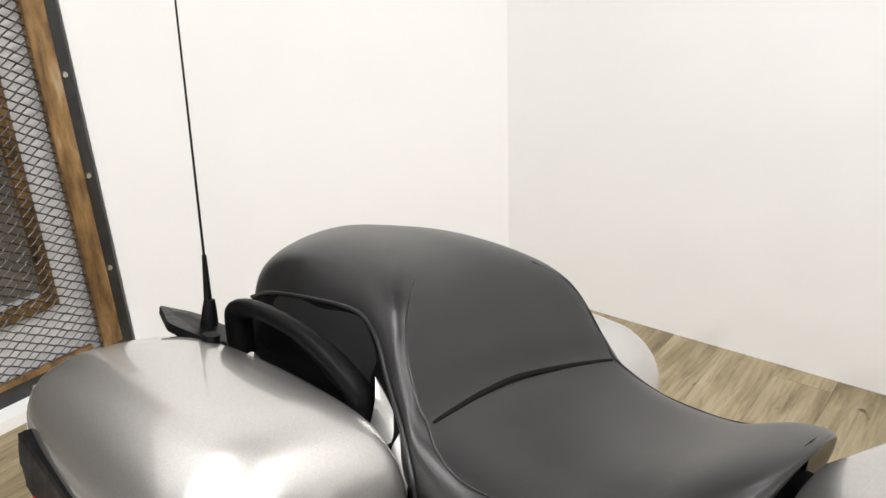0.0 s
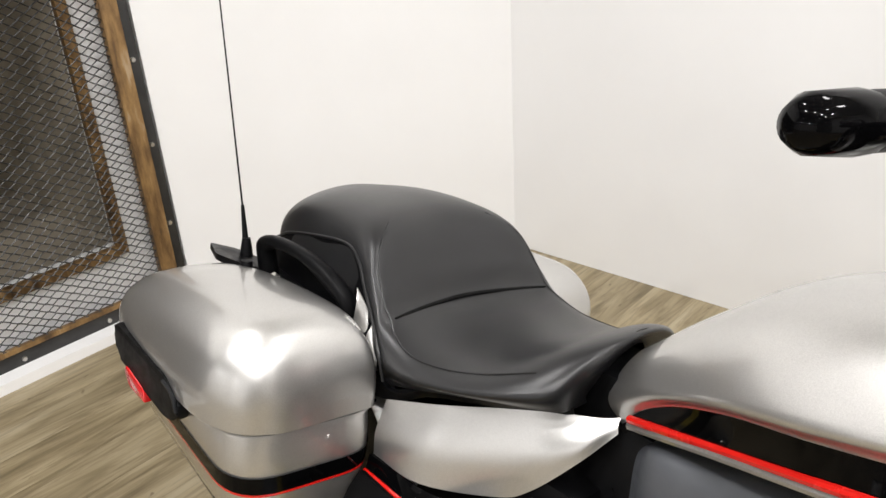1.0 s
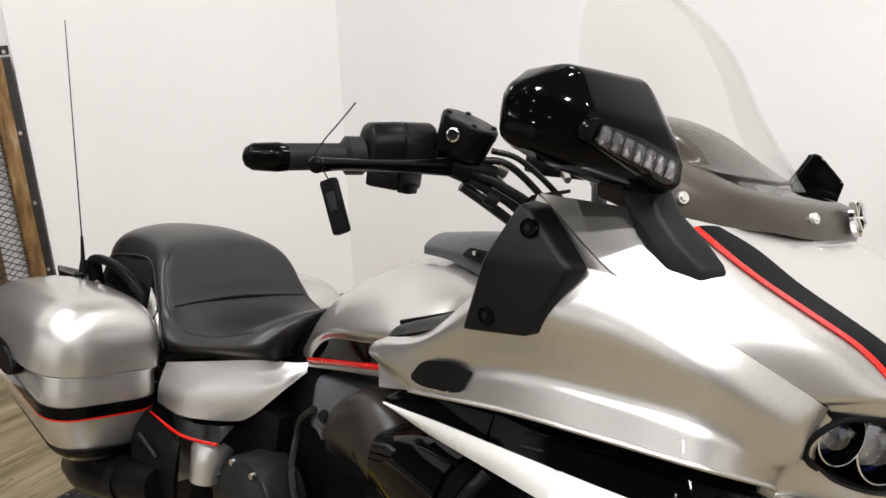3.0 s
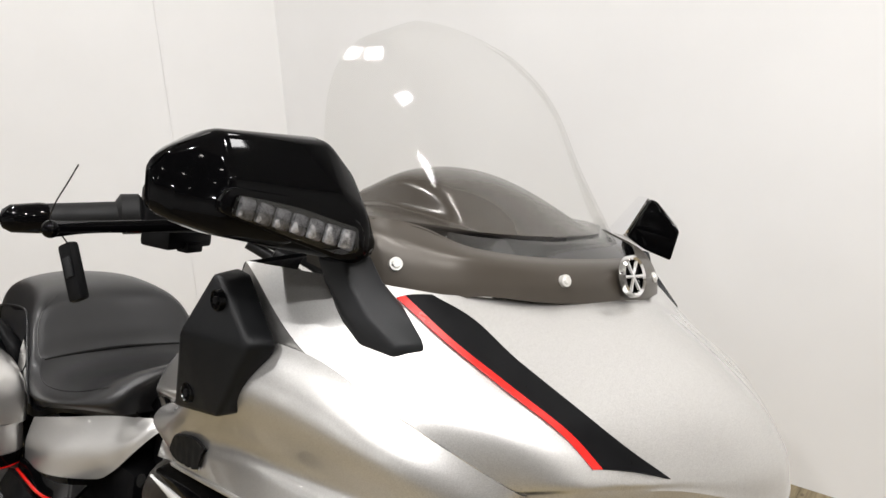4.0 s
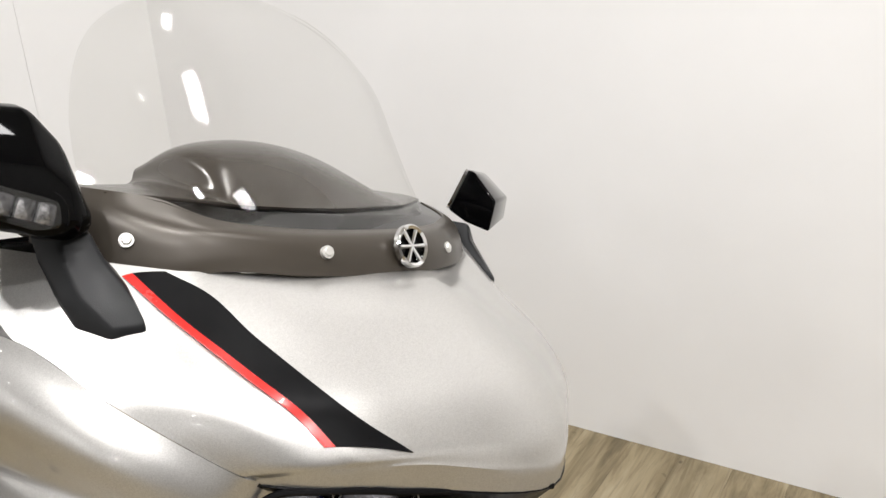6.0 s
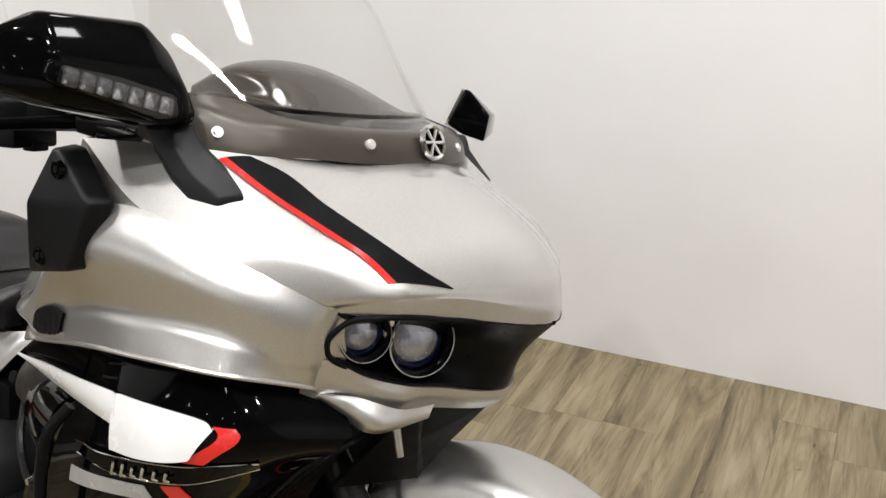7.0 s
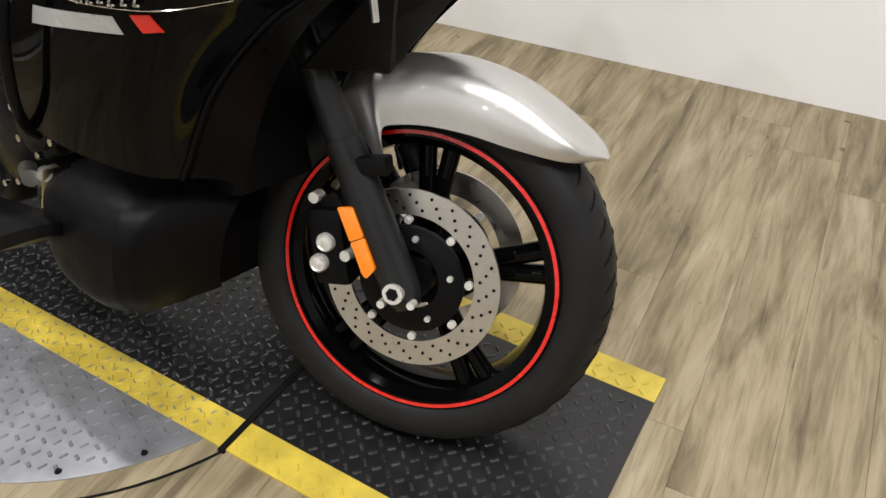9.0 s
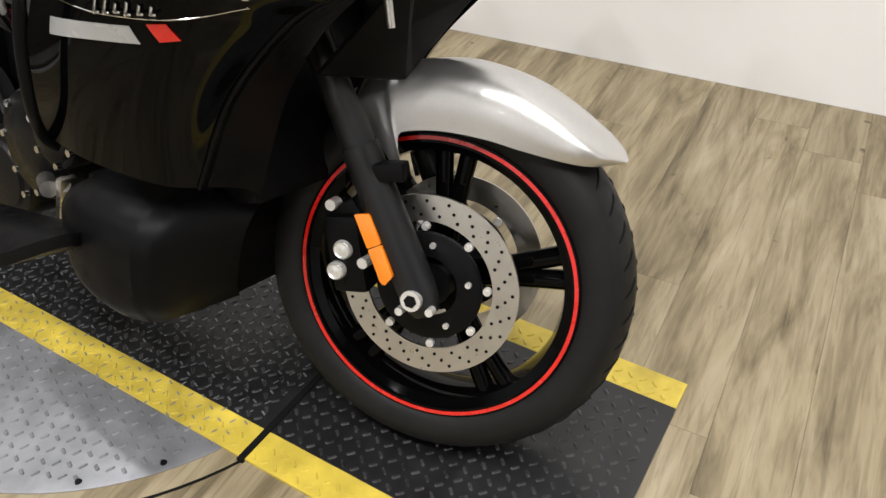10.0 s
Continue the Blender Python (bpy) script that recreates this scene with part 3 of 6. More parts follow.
def side_fairing(s):
    """The silver side: a full upper face that runs into a hollow and a flared lower edge."""
    bm = bmesh.new()
    grid_mesh(bm, loft_grid([[(x, y * s, z) for x, y, z in p] for p in SIDE], 64, 34))
    thicken(bm, 0.004)
    part("side_fairing", bm, SILVER, bike, "silver metallic side fairing", angle=50)
    bm = bmesh.new()
    tube(bm, [V(x, (y - 0.001) * s, z) for x, y, z in (p[-1] for p in SIDE[1:8])], 0.003, 8, 50)
    part("side_edge", bm, SILVER, bike, "rounded lower edge of the silver side")


side_fairing(1)
on_far(side_fairing, -1)

# gloss black lower fairing
LOWER = [[(-0.078, -0.222, 0.862), (-0.03, -0.225, 0.80), (-0.085, -0.250, 0.748), (-0.168, -0.262, 0.64), (-0.225, -0.262, 0.50)],
         [(-0.14, -0.318, 0.892), (-0.102, -0.340, 0.815), (-0.145, -0.350, 0.745), (-0.205, -0.335, 0.63), (-0.26, -0.31, 0.508)],
         [(-0.255, -0.336, 0.886), (-0.247, -0.384, 0.80), (-0.275, -0.390, 0.73), (-0.315, -0.378, 0.63), (-0.355, -0.35, 0.525)],
         [(-0.365, -0.336, 0.870), (-0.36, -0.362, 0.80), (-0.383, -0.382, 0.73), (-0.41, -0.383, 0.63), (-0.435, -0.362, 0.548)]]
for side in (LOWER, [[opposite(p) for p in s] for s in LOWER]):
    part("lower_fairing", loft(side, 40, 40, 0.006), GLOSS_BLACK, bike, "gloss black lower side fairing", angle=60)
lower_skin = Skin(LOWER, 1)
LIP = [[(-0.365, -0.336, 0.870), (-0.362, -0.355, 0.825), (-0.36, -0.362, 0.80)], [(-0.47, -0.330, 0.848), (-0.462, -0.344, 0.815), (-0.45, -0.346, 0.798)],
       [(-0.55, -0.327, 0.803), (-0.552, -0.334, 0.799), (-0.552, -0.335, 0.795)]]
part("fairing_lip", loft(LIP, 24, 8, 0.005), GLOSS_BLACK, bike, "gloss black lip under the silver side")
INNER = [[(-0.03, -0.222, 0.798), (-0.085, -0.247, 0.746), (-0.168, -0.258, 0.64), (-0.222, -0.258, 0.505)],
         [(-0.045, -0.19, 0.79), (-0.10, -0.205, 0.735), (-0.165, -0.21, 0.63), (-0.215, -0.205, 0.49)],
         [(-0.06, -0.15, 0.79), (-0.115, -0.17, 0.72), (-0.165, -0.175, 0.62), (-0.21, -0.17, 0.47)]]
part("inner_duct", loft(INNER, 16, 24, 0.004), SATIN_BLACK, bike, "black inner panel beside the fork")
bm = bmesh.new()
tube(bm, [(-0.025, -0.226, 0.80), (-0.085, -0.254, 0.749), (-0.168, -0.267, 0.64), (-0.226, -0.267, 0.50)], 0.003, 8, 24)
part("fairing_edge", bm, SATIN_BLACK, bike, "rounded edge of the lower fairing")
bm = bmesh.new()
box(bm, (-0.30, 0, 0.60), (0.10, 0.36, 0.34), pose(0, 0, 0, 0, -16, 0), 0.02)
part("radiator", bm, MATT_BLACK, bike, "black radiator behind the fork")

# white and red graphics on the lower fairing and its lip
WTOP = [(-0.544, -0.345, 0.798), (-0.435, -0.366, 0.816), (-0.325, -0.385, 0.832), (-0.244, -0.388, 0.839)]
WLOW = [(-0.541, -0.345, 0.795), (-0.450, -0.356, 0.791), (-0.335, -0.379, 0.798), (-0.234, -0.392, 0.800)]
BTOP = [(-0.244, -0.388, 0.839), (-0.200, -0.384, 0.840), (-0.159, -0.372, 0.838), (-0.132, -0.354, 0.830), (-0.122, -0.350, 0.821)]
BLOW = [(-0.246, -0.395, 0.772), (-0.200, -0.393, 0.776), (-0.162, -0.386, 0.782), (-0.140, -0.372, 0.786), (-0.136, -0.368, 0.790)]
white = bmesh.new()
for top, low in ((WTOP, WLOW), (BTOP, BLOW)):
    rows = []
    for p, q in zip(spline(top, 30), spline(low, 30)):
        rows.append([p.lerp(q, f / 5) + V(0, -0.003 * math.sin(math.pi * f / 5), 0) for f in range(6)])
    grid_mesh(white, rows)
bmesh.ops.remove_doubles(white, verts=white.verts, dist=0.0004)
thicken(white, 0.003)
part("white_panel", white, WHITE_PAINT, bike, "white painted panel of the side graphic")
part("white_panel", on_skin(lower_skin, [(-0.33, 0.722), (-0.27, 0.728), (-0.205, 0.735)], [(-0.335, 0.700), (-0.27, 0.708), (-0.197, 0.716)], 14, 4, (0, -0.0025, 0)), surface("grey_gloss_paint", (0.34, 0.34, 0.33), 0.25, 0, 0.03, 6, coat=0.6), bike, "light grey block of the side graphic")
part("red_chevron", on_skin(lower_skin, [(-0.100, 0.826), (-0.094, 0.818), (-0.098, 0.808), (-0.112, 0.795), (-0.128, 0.780)], [(-0.121, 0.826), (-0.114, 0.818), (-0.118, 0.808), (-0.134, 0.794), (-0.150, 0.779)], 16, 4, (0, -0.0027, 0)), RED, bike, "red chevron of the side graphic")
part("red_block", on_skin(lower_skin, [(-0.183, 0.741), (-0.174, 0.722)], [(-0.161, 0.745), (-0.153, 0.727)], 6, 4, (0, -0.0027, 0)), RED, bike, "red block of the side graphic")
badge = part("badge", on_skin(lower_skin, [(-0.315, 0.760), (-0.25, 0.765), (-0.15, 0.776), (-0.085, 0.782)], [(-0.31, 0.748), (-0.24, 0.744), (-0.15, 0.752), (-0.09, 0.772)], 20, 4, (0, -0.006, 0)), GLOSS_BLACK, bike, "glossy black name badge")
for edge in ([(-0.315, 0.760), (-0.25, 0.765), (-0.15, 0.776), (-0.085, 0.782)], [(-0.31, 0.748), (-0.24, 0.744), (-0.15, 0.752), (-0.09, 0.772)]):
    bm = bmesh.new()
    tube(bm, [lower_skin.at(*p) + V(0, -0.0068, 0) for p in edge], 0.0009, 6, 24)
    part("badge_edge", bm, CHROME, badge, "thin bright edge of the badge")
for i, x in enumerate((-0.240, -0.226, -0.212, -0.198, -0.183, -0.169)):
    bm = bmesh.new()
    h = (0.018, 0.018, 0.012, 0.017, 0.012, 0.011)[i]
    p = lower_skin.at(x, 0.756 + (x + 0.2) * 0.1)
    box(bm, p + V(0.002, -0.0085, 0), (0.0042, 0.002, h), pose(0, 0, 0, 0, 16, 0), 0.0008)
    box(bm, p + V(0.0055, -0.0085, -h * 0.3), (0.008, 0.002, 0.0032), pose(0, 0, 0, 0, -5, 0), 0.0008)
    part("bar", bm, CHROME, badge, "plain silver bar of the badge")

for p, q in (((-0.332, 0.857), (-0.284, 0.866)), ((-0.310, 0.848), (-0.279, 0.855)), ((-0.310, 0.833), (-0.278, 0.840))):
    bm = bmesh.new()
    tube(bm, [lower_skin.at(*p) + V(0, -0.001, 0), lower_skin.at(*q) + V(0, -0.001, 0)], 0.0014, 6)
    part("grille_rib", bm, GREY_PLASTIC, bike, "thin grey rib of the grille")

# vents and slots in the side
side_skin = Skin(SIDE, 1)
VENT_TOP = [(-0.500, 0.850), (-0.480, 0.873), (-0.45, 0.886), (-0.419, 0.894), (-0.392, 0.892)]
VENT_LOW = [(-0.499, 0.845), (-0.480, 0.844), (-0.45, 0.850), (-0.425, 0.856), (-0.404, 0.864)]
# Flat patch: the opening's shade is its colour; upper rim black, lower silver.
vent = part("vent", on_skin(side_skin, VENT_TOP, VENT_LOW, 24, 8, (0, -0.005, 0)), GAP, bike, "near-black patch for the shaded air vent in the side fairing")
for edge in (VENT_TOP, VENT_LOW):
    bm = bmesh.new()
    tube(bm, [side_skin.at(*p) + V(0, -0.003, 0) for p in edge], 0.002, 8, 24)
    part("vent_rim", bm, MATT_BLACK if edge is VENT_TOP else SILVER, vent, "rounded rim of the vent")

# black shield with two bolts behind the hood
def shield(s):
    foot = [(-0.330, -0.383, 1.112), (-0.308, -0.381, 1.110), (-0.247, -0.386, 1.055), (-0.288, -0.385, 0.975), (-0.385, -0.370, 0.953), (-0.362, -0.385, 1.03)]
    face = [(-0.330, -0.412, 1.107), (-0.317, -0.409, 1.105), (-0.256, -0.413, 1.054), (-0.290, -0.419, 0.974), (-0.376, -0.416, 0.957), (-0.350, -0.432, 1.045)]
    bm = bmesh.new()
    a = [bm.verts.new((x, y * s, z)) for x, y, z in foot]
    b = [bm.verts.new((x, y * s, z)) for x, y, z in face]
    bm.faces.new(a[::-1])
    bm.faces.new((b[0], b[1], b[2], b[5]))
    bm.faces.new((b[5], b[2], b[3], b[4]))
    for i in range(6):
        bm.faces.new((a[i], a[(i + 1) % 6], b[(i + 1) % 6], b[i]))
    bmesh.ops.bevel(bm, geom=bm.edges[:], offset=0.006, segments=3, affect="EDGES", profile=0.6)
    part("shield", bm, SHIELD, bike, "matt black shield beside the hood", angle=35)
    for c in ((-0.309, -0.417, 1.085), (-0.342, -0.421, 0.983)):
        bm = bmesh.new()
        m = Matrix.Translation((c[0], c[1] * s, c[2])) @ Matrix.Rotation(radians(180 if s > 0 else 0), 4, "X")
        lathe(bm, [(0.0, 0.0005), (0.0075, 0.0005), (0.0085, 0.002), (0.0100, 0.0015), (0.0112, -0.003)], m, 24)
        part("bolt_recess", bm, GLOSS_BLACK, bike, "recessed black bolt")
        bm = bmesh.new()
        rod(bm, m @ V(0, -0.002, 0), m @ V(0, 0.0025, 0), 0.0048, 0.004, 6)
        part("bolt", bm, DARK_METAL, bike)


shield(1)
on_far(shield, -1)
for s in (1, -1):
    side_now["far"] = FAR if s < 0 else None
    part("shoulder", loft([[(-0.345, -0.378 * s, 1.030), (-0.345, -0.374 * s, 1.08), (-0.335, -0.372 * s, 1.116)], [(-0.28, -0.377 * s, 1.040), (-0.28, -0.376 * s, 1.062), (-0.28, -0.374 * s, 1.088)], [(-0.223, -0.372 * s, 1.050), (-0.223, -0.372 * s, 1.051), (-0.223, -0.372 * s, 1.0525)]], 12, 8, 0.003), SILVER, bike, "silver shoulder under the shield")
for s in (1, -1):
    side_now["far"] = FAR if s < 0 else None
    TRIM = [[(-0.36, -0.392 * s, 0.965), (-0.37, -0.37 * s, 0.985), (-0.38, -0.33 * s, 0.985)], [(-0.49, -0.336 * s, 0.913), (-0.49, -0.315 * s, 0.93), (-0.48, -0.27 * s, 0.938)],
            [(-0.585, -0.300 * s, 0.872), (-0.585, -0.285 * s, 0.888), (-0.575, -0.25 * s, 0.893)], [(-0.612, -0.283 * s, 0.862), (-0.612, -0.27 * s, 0.872), (-0.605, -0.24 * s, 0.872)]]
    part("side_trim", loft(TRIM, 24, 10, 0.006), SHIELD, bike, "matt black trim above the side fairing")
side_now["far"] = None
bm = bmesh.new()
tube(bm, [(-0.598, -0.274, 0.886), (-0.53, -0.285, 0.914), (-0.44, -0.305, 0.952)], 0.0035, 8, 14)
part("trim_bead", bm, MATT_BLACK, bike)
for s in (1, -1):
    side_now["far"] = FAR if s < 0 else None
    REAR = [[(-0.33, -0.372 * s, 1.118), (-0.36, -0.36 * s, 1.10), (-0.40, -0.345 * s, 1.0), (-0.42, -0.33 * s, 0.965)], [(-0.36, -0.27 * s, 1.12), (-0.40, -0.26 * s, 1.10), (-0.44, -0.25 * s, 1.02), (-0.46, -0.24 * s, 0.95)]]
    part("rear_cowl", loft(REAR, 8, 16, 0.004), MATT_BLACK, bike, "matt black inner cowl behind the fairing")

# windscreen band, screen and instrument cowl
side_now["far"] = None
BAND = [[(-0.285, -0.335, 1.125), (-0.292, -0.332, 1.150), (-0.300, -0.325, 1.168), (-0.318, -0.316, 1.178)],
        [(-0.228, -0.298, 1.105), (-0.234, -0.295, 1.135), (-0.242, -0.290, 1.160), (-0.258, -0.281, 1.177)],
        [(-0.188, -0.262, 1.093), (-0.192, -0.258, 1.122), (-0.202, -0.252, 1.150), (-0.230, -0.240, 1.172)],
        [(-0.160, -0.215, 1.111), (-0.163, -0.211, 1.128), (-0.172, -0.206, 1.147), (-0.190, -0.198, 1.156)],
        [(-0.128, -0.125, 1.106), (-0.132, -0.122, 1.126), (-0.143, -0.118, 1.143), (-0.160, -0.112, 1.149)],
        [(-0.112, 0, 1.103), (-0.116, 0, 1.126), (-0.128, 0, 1.143), (-0.146, 0, 1.148)],
        [(-0.130, 0.100, 1.102), (-0.135, 0.098, 1.124), (-0.148, 0.095, 1.142), (-0.165, 0.090, 1.147)],
        [(-0.168, 0.170, 1.100), (-0.173, 0.168, 1.123), (-0.186, 0.164, 1.141), (-0.203, 0.158, 1.147)],
        [(-0.212, 0.230, 1.098), (-0.218, 0.228, 1.122), (-0.230, 0.223, 1.141), (-0.246, 0.216, 1.148)],
        [(-0.268, 0.278, 1.102), (-0.275, 0.274, 1.126), (-0.290, 0.266, 1.146), (-0.318, 0.256, 1.156)]]
part("screen_band", loft(BAND, 80, 20, 0.005), BRONZE_GREY, bike, "satin bronze-grey band under the windscreen", angle=60)
for c in ((-0.221, -0.276, 1.133), (-0.128, -0.110, 1.130), (-0.134, 0.095, 1.124)):
    bm = bmesh.new()
    n = V(0.75, c[1] * 1.6, 0.3).normalized()
    c = Vector(c) + n * (0.008 if c[1] < -0.2 else 0.0)
    rod(bm, Vector(c) - n * 0.012, Vector(c) + n * 0.002, 0.0068, 0.0068, 16)
    rod(bm, Vector(c) + n * 0.002, Vector(c) + n * 0.004, 0.0048, 0.0038, 12)
    part("screw", bm, ZINC, bike, "bright screw in the band")
SCREEN_S = [[(-0.335, -0.262, 1.16), (-0.22, -0.14, 1.15), (-0.185, 0, 1.15), (-0.22, 0.14, 1.15), (-0.335, 0.262, 1.16)],
            [(-0.375, -0.258, 1.24), (-0.30, -0.14, 1.245), (-0.275, 0, 1.245), (-0.30, 0.14, 1.245), (-0.385, 0.258, 1.24)],
            [(-0.405, -0.235, 1.315), (-0.36, -0.13, 1.335), (-0.34, 0, 1.335), (-0.36, 0.13, 1.335), (-0.42, 0.24, 1.315)],
            [(-0.43, -0.185, 1.365), (-0.42, -0.11, 1.39), (-0.41, 0, 1.395), (-0.42, 0.11, 1.39), (-0.44, 0.19, 1.365)],
            [(-0.45, -0.11, 1.398), (-0.46, -0.06, 1.415), (-0.465, 0, 1.42), (-0.46, 0.06, 1.415), (-0.45, 0.12, 1.402)]]
screen = part("windscreen", loft(SCREEN_S, 40, 40, 0.004), SCREEN, bike, "clear curved windscreen", angle=70)
screen.visible_shadow = False
COWL = [[(-0.400, -0.300, 1.165), (-0.350, -0.300, 1.172), (-0.310, -0.297, 1.174), (-0.280, -0.290, 1.174)],
        [(-0.420, -0.205, 1.163), (-0.360, -0.205, 1.171), (-0.300, -0.205, 1.172), (-0.250, -0.205, 1.170)],
        [(-0.430, -0.158, 1.165), (-0.370, -0.158, 1.175), (-0.300, -0.160, 1.173), (-0.240, -0.165, 1.167)],
        [(-0.440, -0.143, 1.182), (-0.375, -0.143, 1.204), (-0.300, -0.142, 1.198), (-0.232, -0.142, 1.165)],
        [(-0.445, -0.115, 1.190), (-0.380, -0.115, 1.218), (-0.300, -0.113, 1.210), (-0.223, -0.110, 1.164)],
        [(-0.450, -0.060, 1.195), (-0.385, -0.060, 1.226), (-0.300, -0.060, 1.216), (-0.214, -0.060, 1.163)],
        [(-0.450, 0.000, 1.196), (-0.385, 0.000, 1.225), (-0.300, 0.000, 1.213), (-0.210, 0.000, 1.163)],
        [(-0.450, 0.070, 1.190), (-0.390, 0.070, 1.214), (-0.310, 0.070, 1.200), (-0.224, 0.075, 1.163)],
        [(-0.440, 0.120, 1.178), (-0.390, 0.120, 1.194), (-0.320, 0.120, 1.183), (-0.240, 0.122, 1.162)],
        [(-0.430, 0.160, 1.165), (-0.390, 0.160, 1.172), (-0.330, 0.160, 1.168), (-0.262, 0.160, 1.161)],
        [(-0.400, 0.260, 1.160), (-0.380, 0.260, 1.162), (-0.350, 0.260, 1.162), (-0.322, 0.255, 1.160)]]
part("instrument_cowl", loft(COWL, 80, 30, 0.004), COWL_GLOSS, bike, "glossy smoke-brown instrument cowl behind the screen", angle=60)
strip = []
for i in range(24):
    f = i / 23
    a = spline([r[-1] for r in BAND[1:]], 24)[i]
    c = spline([r[-1] for r in COWL], 24)[i]
    strip.append([a + V(0.004, 0, -0.002), a.lerp(c, 0.5) + V(0, 0, -0.003), c + V(-0.004, 0, -0.002)])
bm = bmesh.new()
grid_mesh(bm, strip)
thicken(bm, 0.002)
part("cowl_gap", bm, GLOSS_BLACK, bike, "glossy dark strip between cowl and band")

# round badge on the band
m = Matrix.Translation((-0.114, 0.0, 1.133)) @ Euler((radians(0), radians(-18), 0)).to_matrix().to_4x4() @ Matrix.Rotation(radians(-90), 4, "Z")
bm = bmesh.new()
lathe(bm, [(0.0245, 0.0), (0.0245, 0.006), (0.0225, 0.008), (0.0195, 0.006), (0.0195, 0.0)], m, 40)
emblem = part("emblem", bm, CHROME, bike, "round chrome ring badge")
for a in (60, 120, 180, 240, 300, 0):
    bm = bmesh.new()
    d = V(math.cos(radians(a)), 0, math.sin(radians(a)))
    tube(bm, [m @ V(0, 0.004, 0), m @ (d * 0.02 + V(0, 0.004, 0))], [0.0018, 0.0026], 6)
    part("spoke", bm, CHROME, emblem)
bm = bmesh.new()
lathe(bm, [(0.0, 0.001), (0.0195, 0.001)], m, 30)
part("backing", bm, GLOSS_BLACK, emblem)

# headlamps
FACE = [[(-0.036, -0.254, 0.958), (0.004, -0.222, 0.958), (0.026, -0.186, 0.956), (0.047, -0.14, 0.949), (0.100, 0, 0.931)],
        [(-0.075, -0.255, 0.93), (-0.06, -0.222, 0.93), (-0.045, -0.186, 0.928), (-0.03, -0.14, 0.92), (0.070, 0, 0.897)],
        [(-0.075, -0.248, 0.905), (-0.06, -0.215, 0.89), (-0.05, -0.18, 0.88), (-0.035, -0.13, 0.875), (0.051, 0, 0.868)],
        [(-0.045, -0.247, 0.900), (-0.030, -0.205, 0.876), (-0.010, -0.160, 0.860), (0.005, -0.115, 0.850), (0.036, 0, 0.826)]]
part("lamp_bowl", loft(both_far(FACE), 24, 61, 0.003), SATIN_BLACK, bike, "black headlamp recess", angle=60)
bm = bmesh.new()
tube(bm, [(0.10, 0.0, 0.929), (0.047, -0.14, 0.946), (0.026, -0.186, 0.953), (0.004, -0.222, 0.955), (-0.022, -0.246, 0.950), (-0.040, -0.260, 0.93), (-0.046, -0.258, 0.912), (-0.043, -0.247, 0.897), (-0.030, -0.205, 0.874), (-0.010, -0.160, 0.857), (0.006, -0.115, 0.849), (0.036, 0.0, 0.825)], 0.0035, 8, 60)
part("lamp_gasket", bm, MATT_BLACK, bike, "black rubber edge of the headlamp")

PROJECTOR = surface("pale_projector_lens", (0.50, 0.51, 0.54), 0.22, 0.6, 0.1, 60, coat=1)


def headlamp(c, r):
    m = Matrix.Translation(c) @ Euler((0, radians(-4), radians(-28))).to_matrix().to_4x4() @ Matrix.Rotation(radians(-90), 4, "Z")
    bm = bmesh.new()
    lathe(bm, [(r * 1.12, -0.03), (r * 1.12, 0.006), (r * 1.05, 0.010), (r * 0.98, 0.004), (r * 0.95, -0.03)], m, 40)
    lamp = part("headlamp", bm, GLOSS_BLACK, bike, "round projector headlamp")
    bm = bmesh.new()
    lathe(bm, [(r * 1.03, 0.0080), (r * 1.07, 0.0105), (r * 1.10, 0.0090)], m, 40)
    part("ring", bm, ZINC, lamp, "thin bright ring")
    bm = bmesh.new()
    lathe(bm, [(0.0, 0.014), (r * 0.4, 0.011), (r * 0.75, 0.002), (r * 0.93, -0.010), (r * 0.93, -0.014), (0.0, -0.010)], m, 36)
    part("lens", bm, LENS, lamp, "clear bulging projector lens")
    bm = bmesh.new()
    lathe(bm, [(0.0, -0.034), (r * 0.5, -0.030), (r * 0.9, -0.016)], m, 30)
    part("reflector", bm, GLOSS_BLACK, lamp, "dark lamp interior")
    bm = bmesh.new()
    lathe(bm, [(0.0, -0.008), (r * 0.50, -0.009), (r * 0.74, -0.012), (r * 0.80, -0.018), (r * 0.80, -0.03)], m, 28)
    part("projector", bm, PROJECTOR, lamp, "pale glassy projector dome")
    bm = bmesh.new()
    lathe(bm, [(r * 0.84, -0.014), (r * 0.90, -0.011)], m, 30)
    part("blue_ring", bm, BLUE, lamp, "blue tinted ring")


headlamp((-0.034, -0.212, 0.924), 0.029)
headlamp((-0.004, -0.143, 0.909), 0.039)
bm = bmesh.new()
for z, w in ((0.935, 0.010), (0.922, 0.013), (0.910, 0.009)):
    box(bm, (-0.022, -0.181, z), (0.010, w, 0.009), pose(0, 0, 0, 0, 10, -40 + w * 900), 0.002)
part("lamp_facets", bm, CHROME, bike, "bright facets between the headlamps")

# silver chin under the lamps
CHIN = [[(-0.086, -0.258, 0.850), (-0.072, -0.268, 0.884), (-0.062, -0.272, 0.902)], [(-0.073, -0.243, 0.846), (-0.056, -0.248, 0.882), (-0.047, -0.248, 0.900)], [(-0.06, -0.215, 0.838), (-0.038, -0.218, 0.862), (-0.030, -0.208, 0.874)], [(-0.03, -0.175, 0.822), (-0.012, -0.172, 0.842), (-0.008, -0.162, 0.857)],
        [(-0.012, -0.115, 0.818), (0.002, -0.118, 0.836), (0.007, -0.115, 0.848)], [(0.024, 0, 0.80), (0.036, 0, 0.812), (0.037, 0, 0.824)]]
part("chin", loft(CHIN + [[opposite(p) for p in s] for s in reversed(CHIN[:-1])], 60, 10, 0.005), SILVER, bike, "silver chin under the headlamps", angle=60)
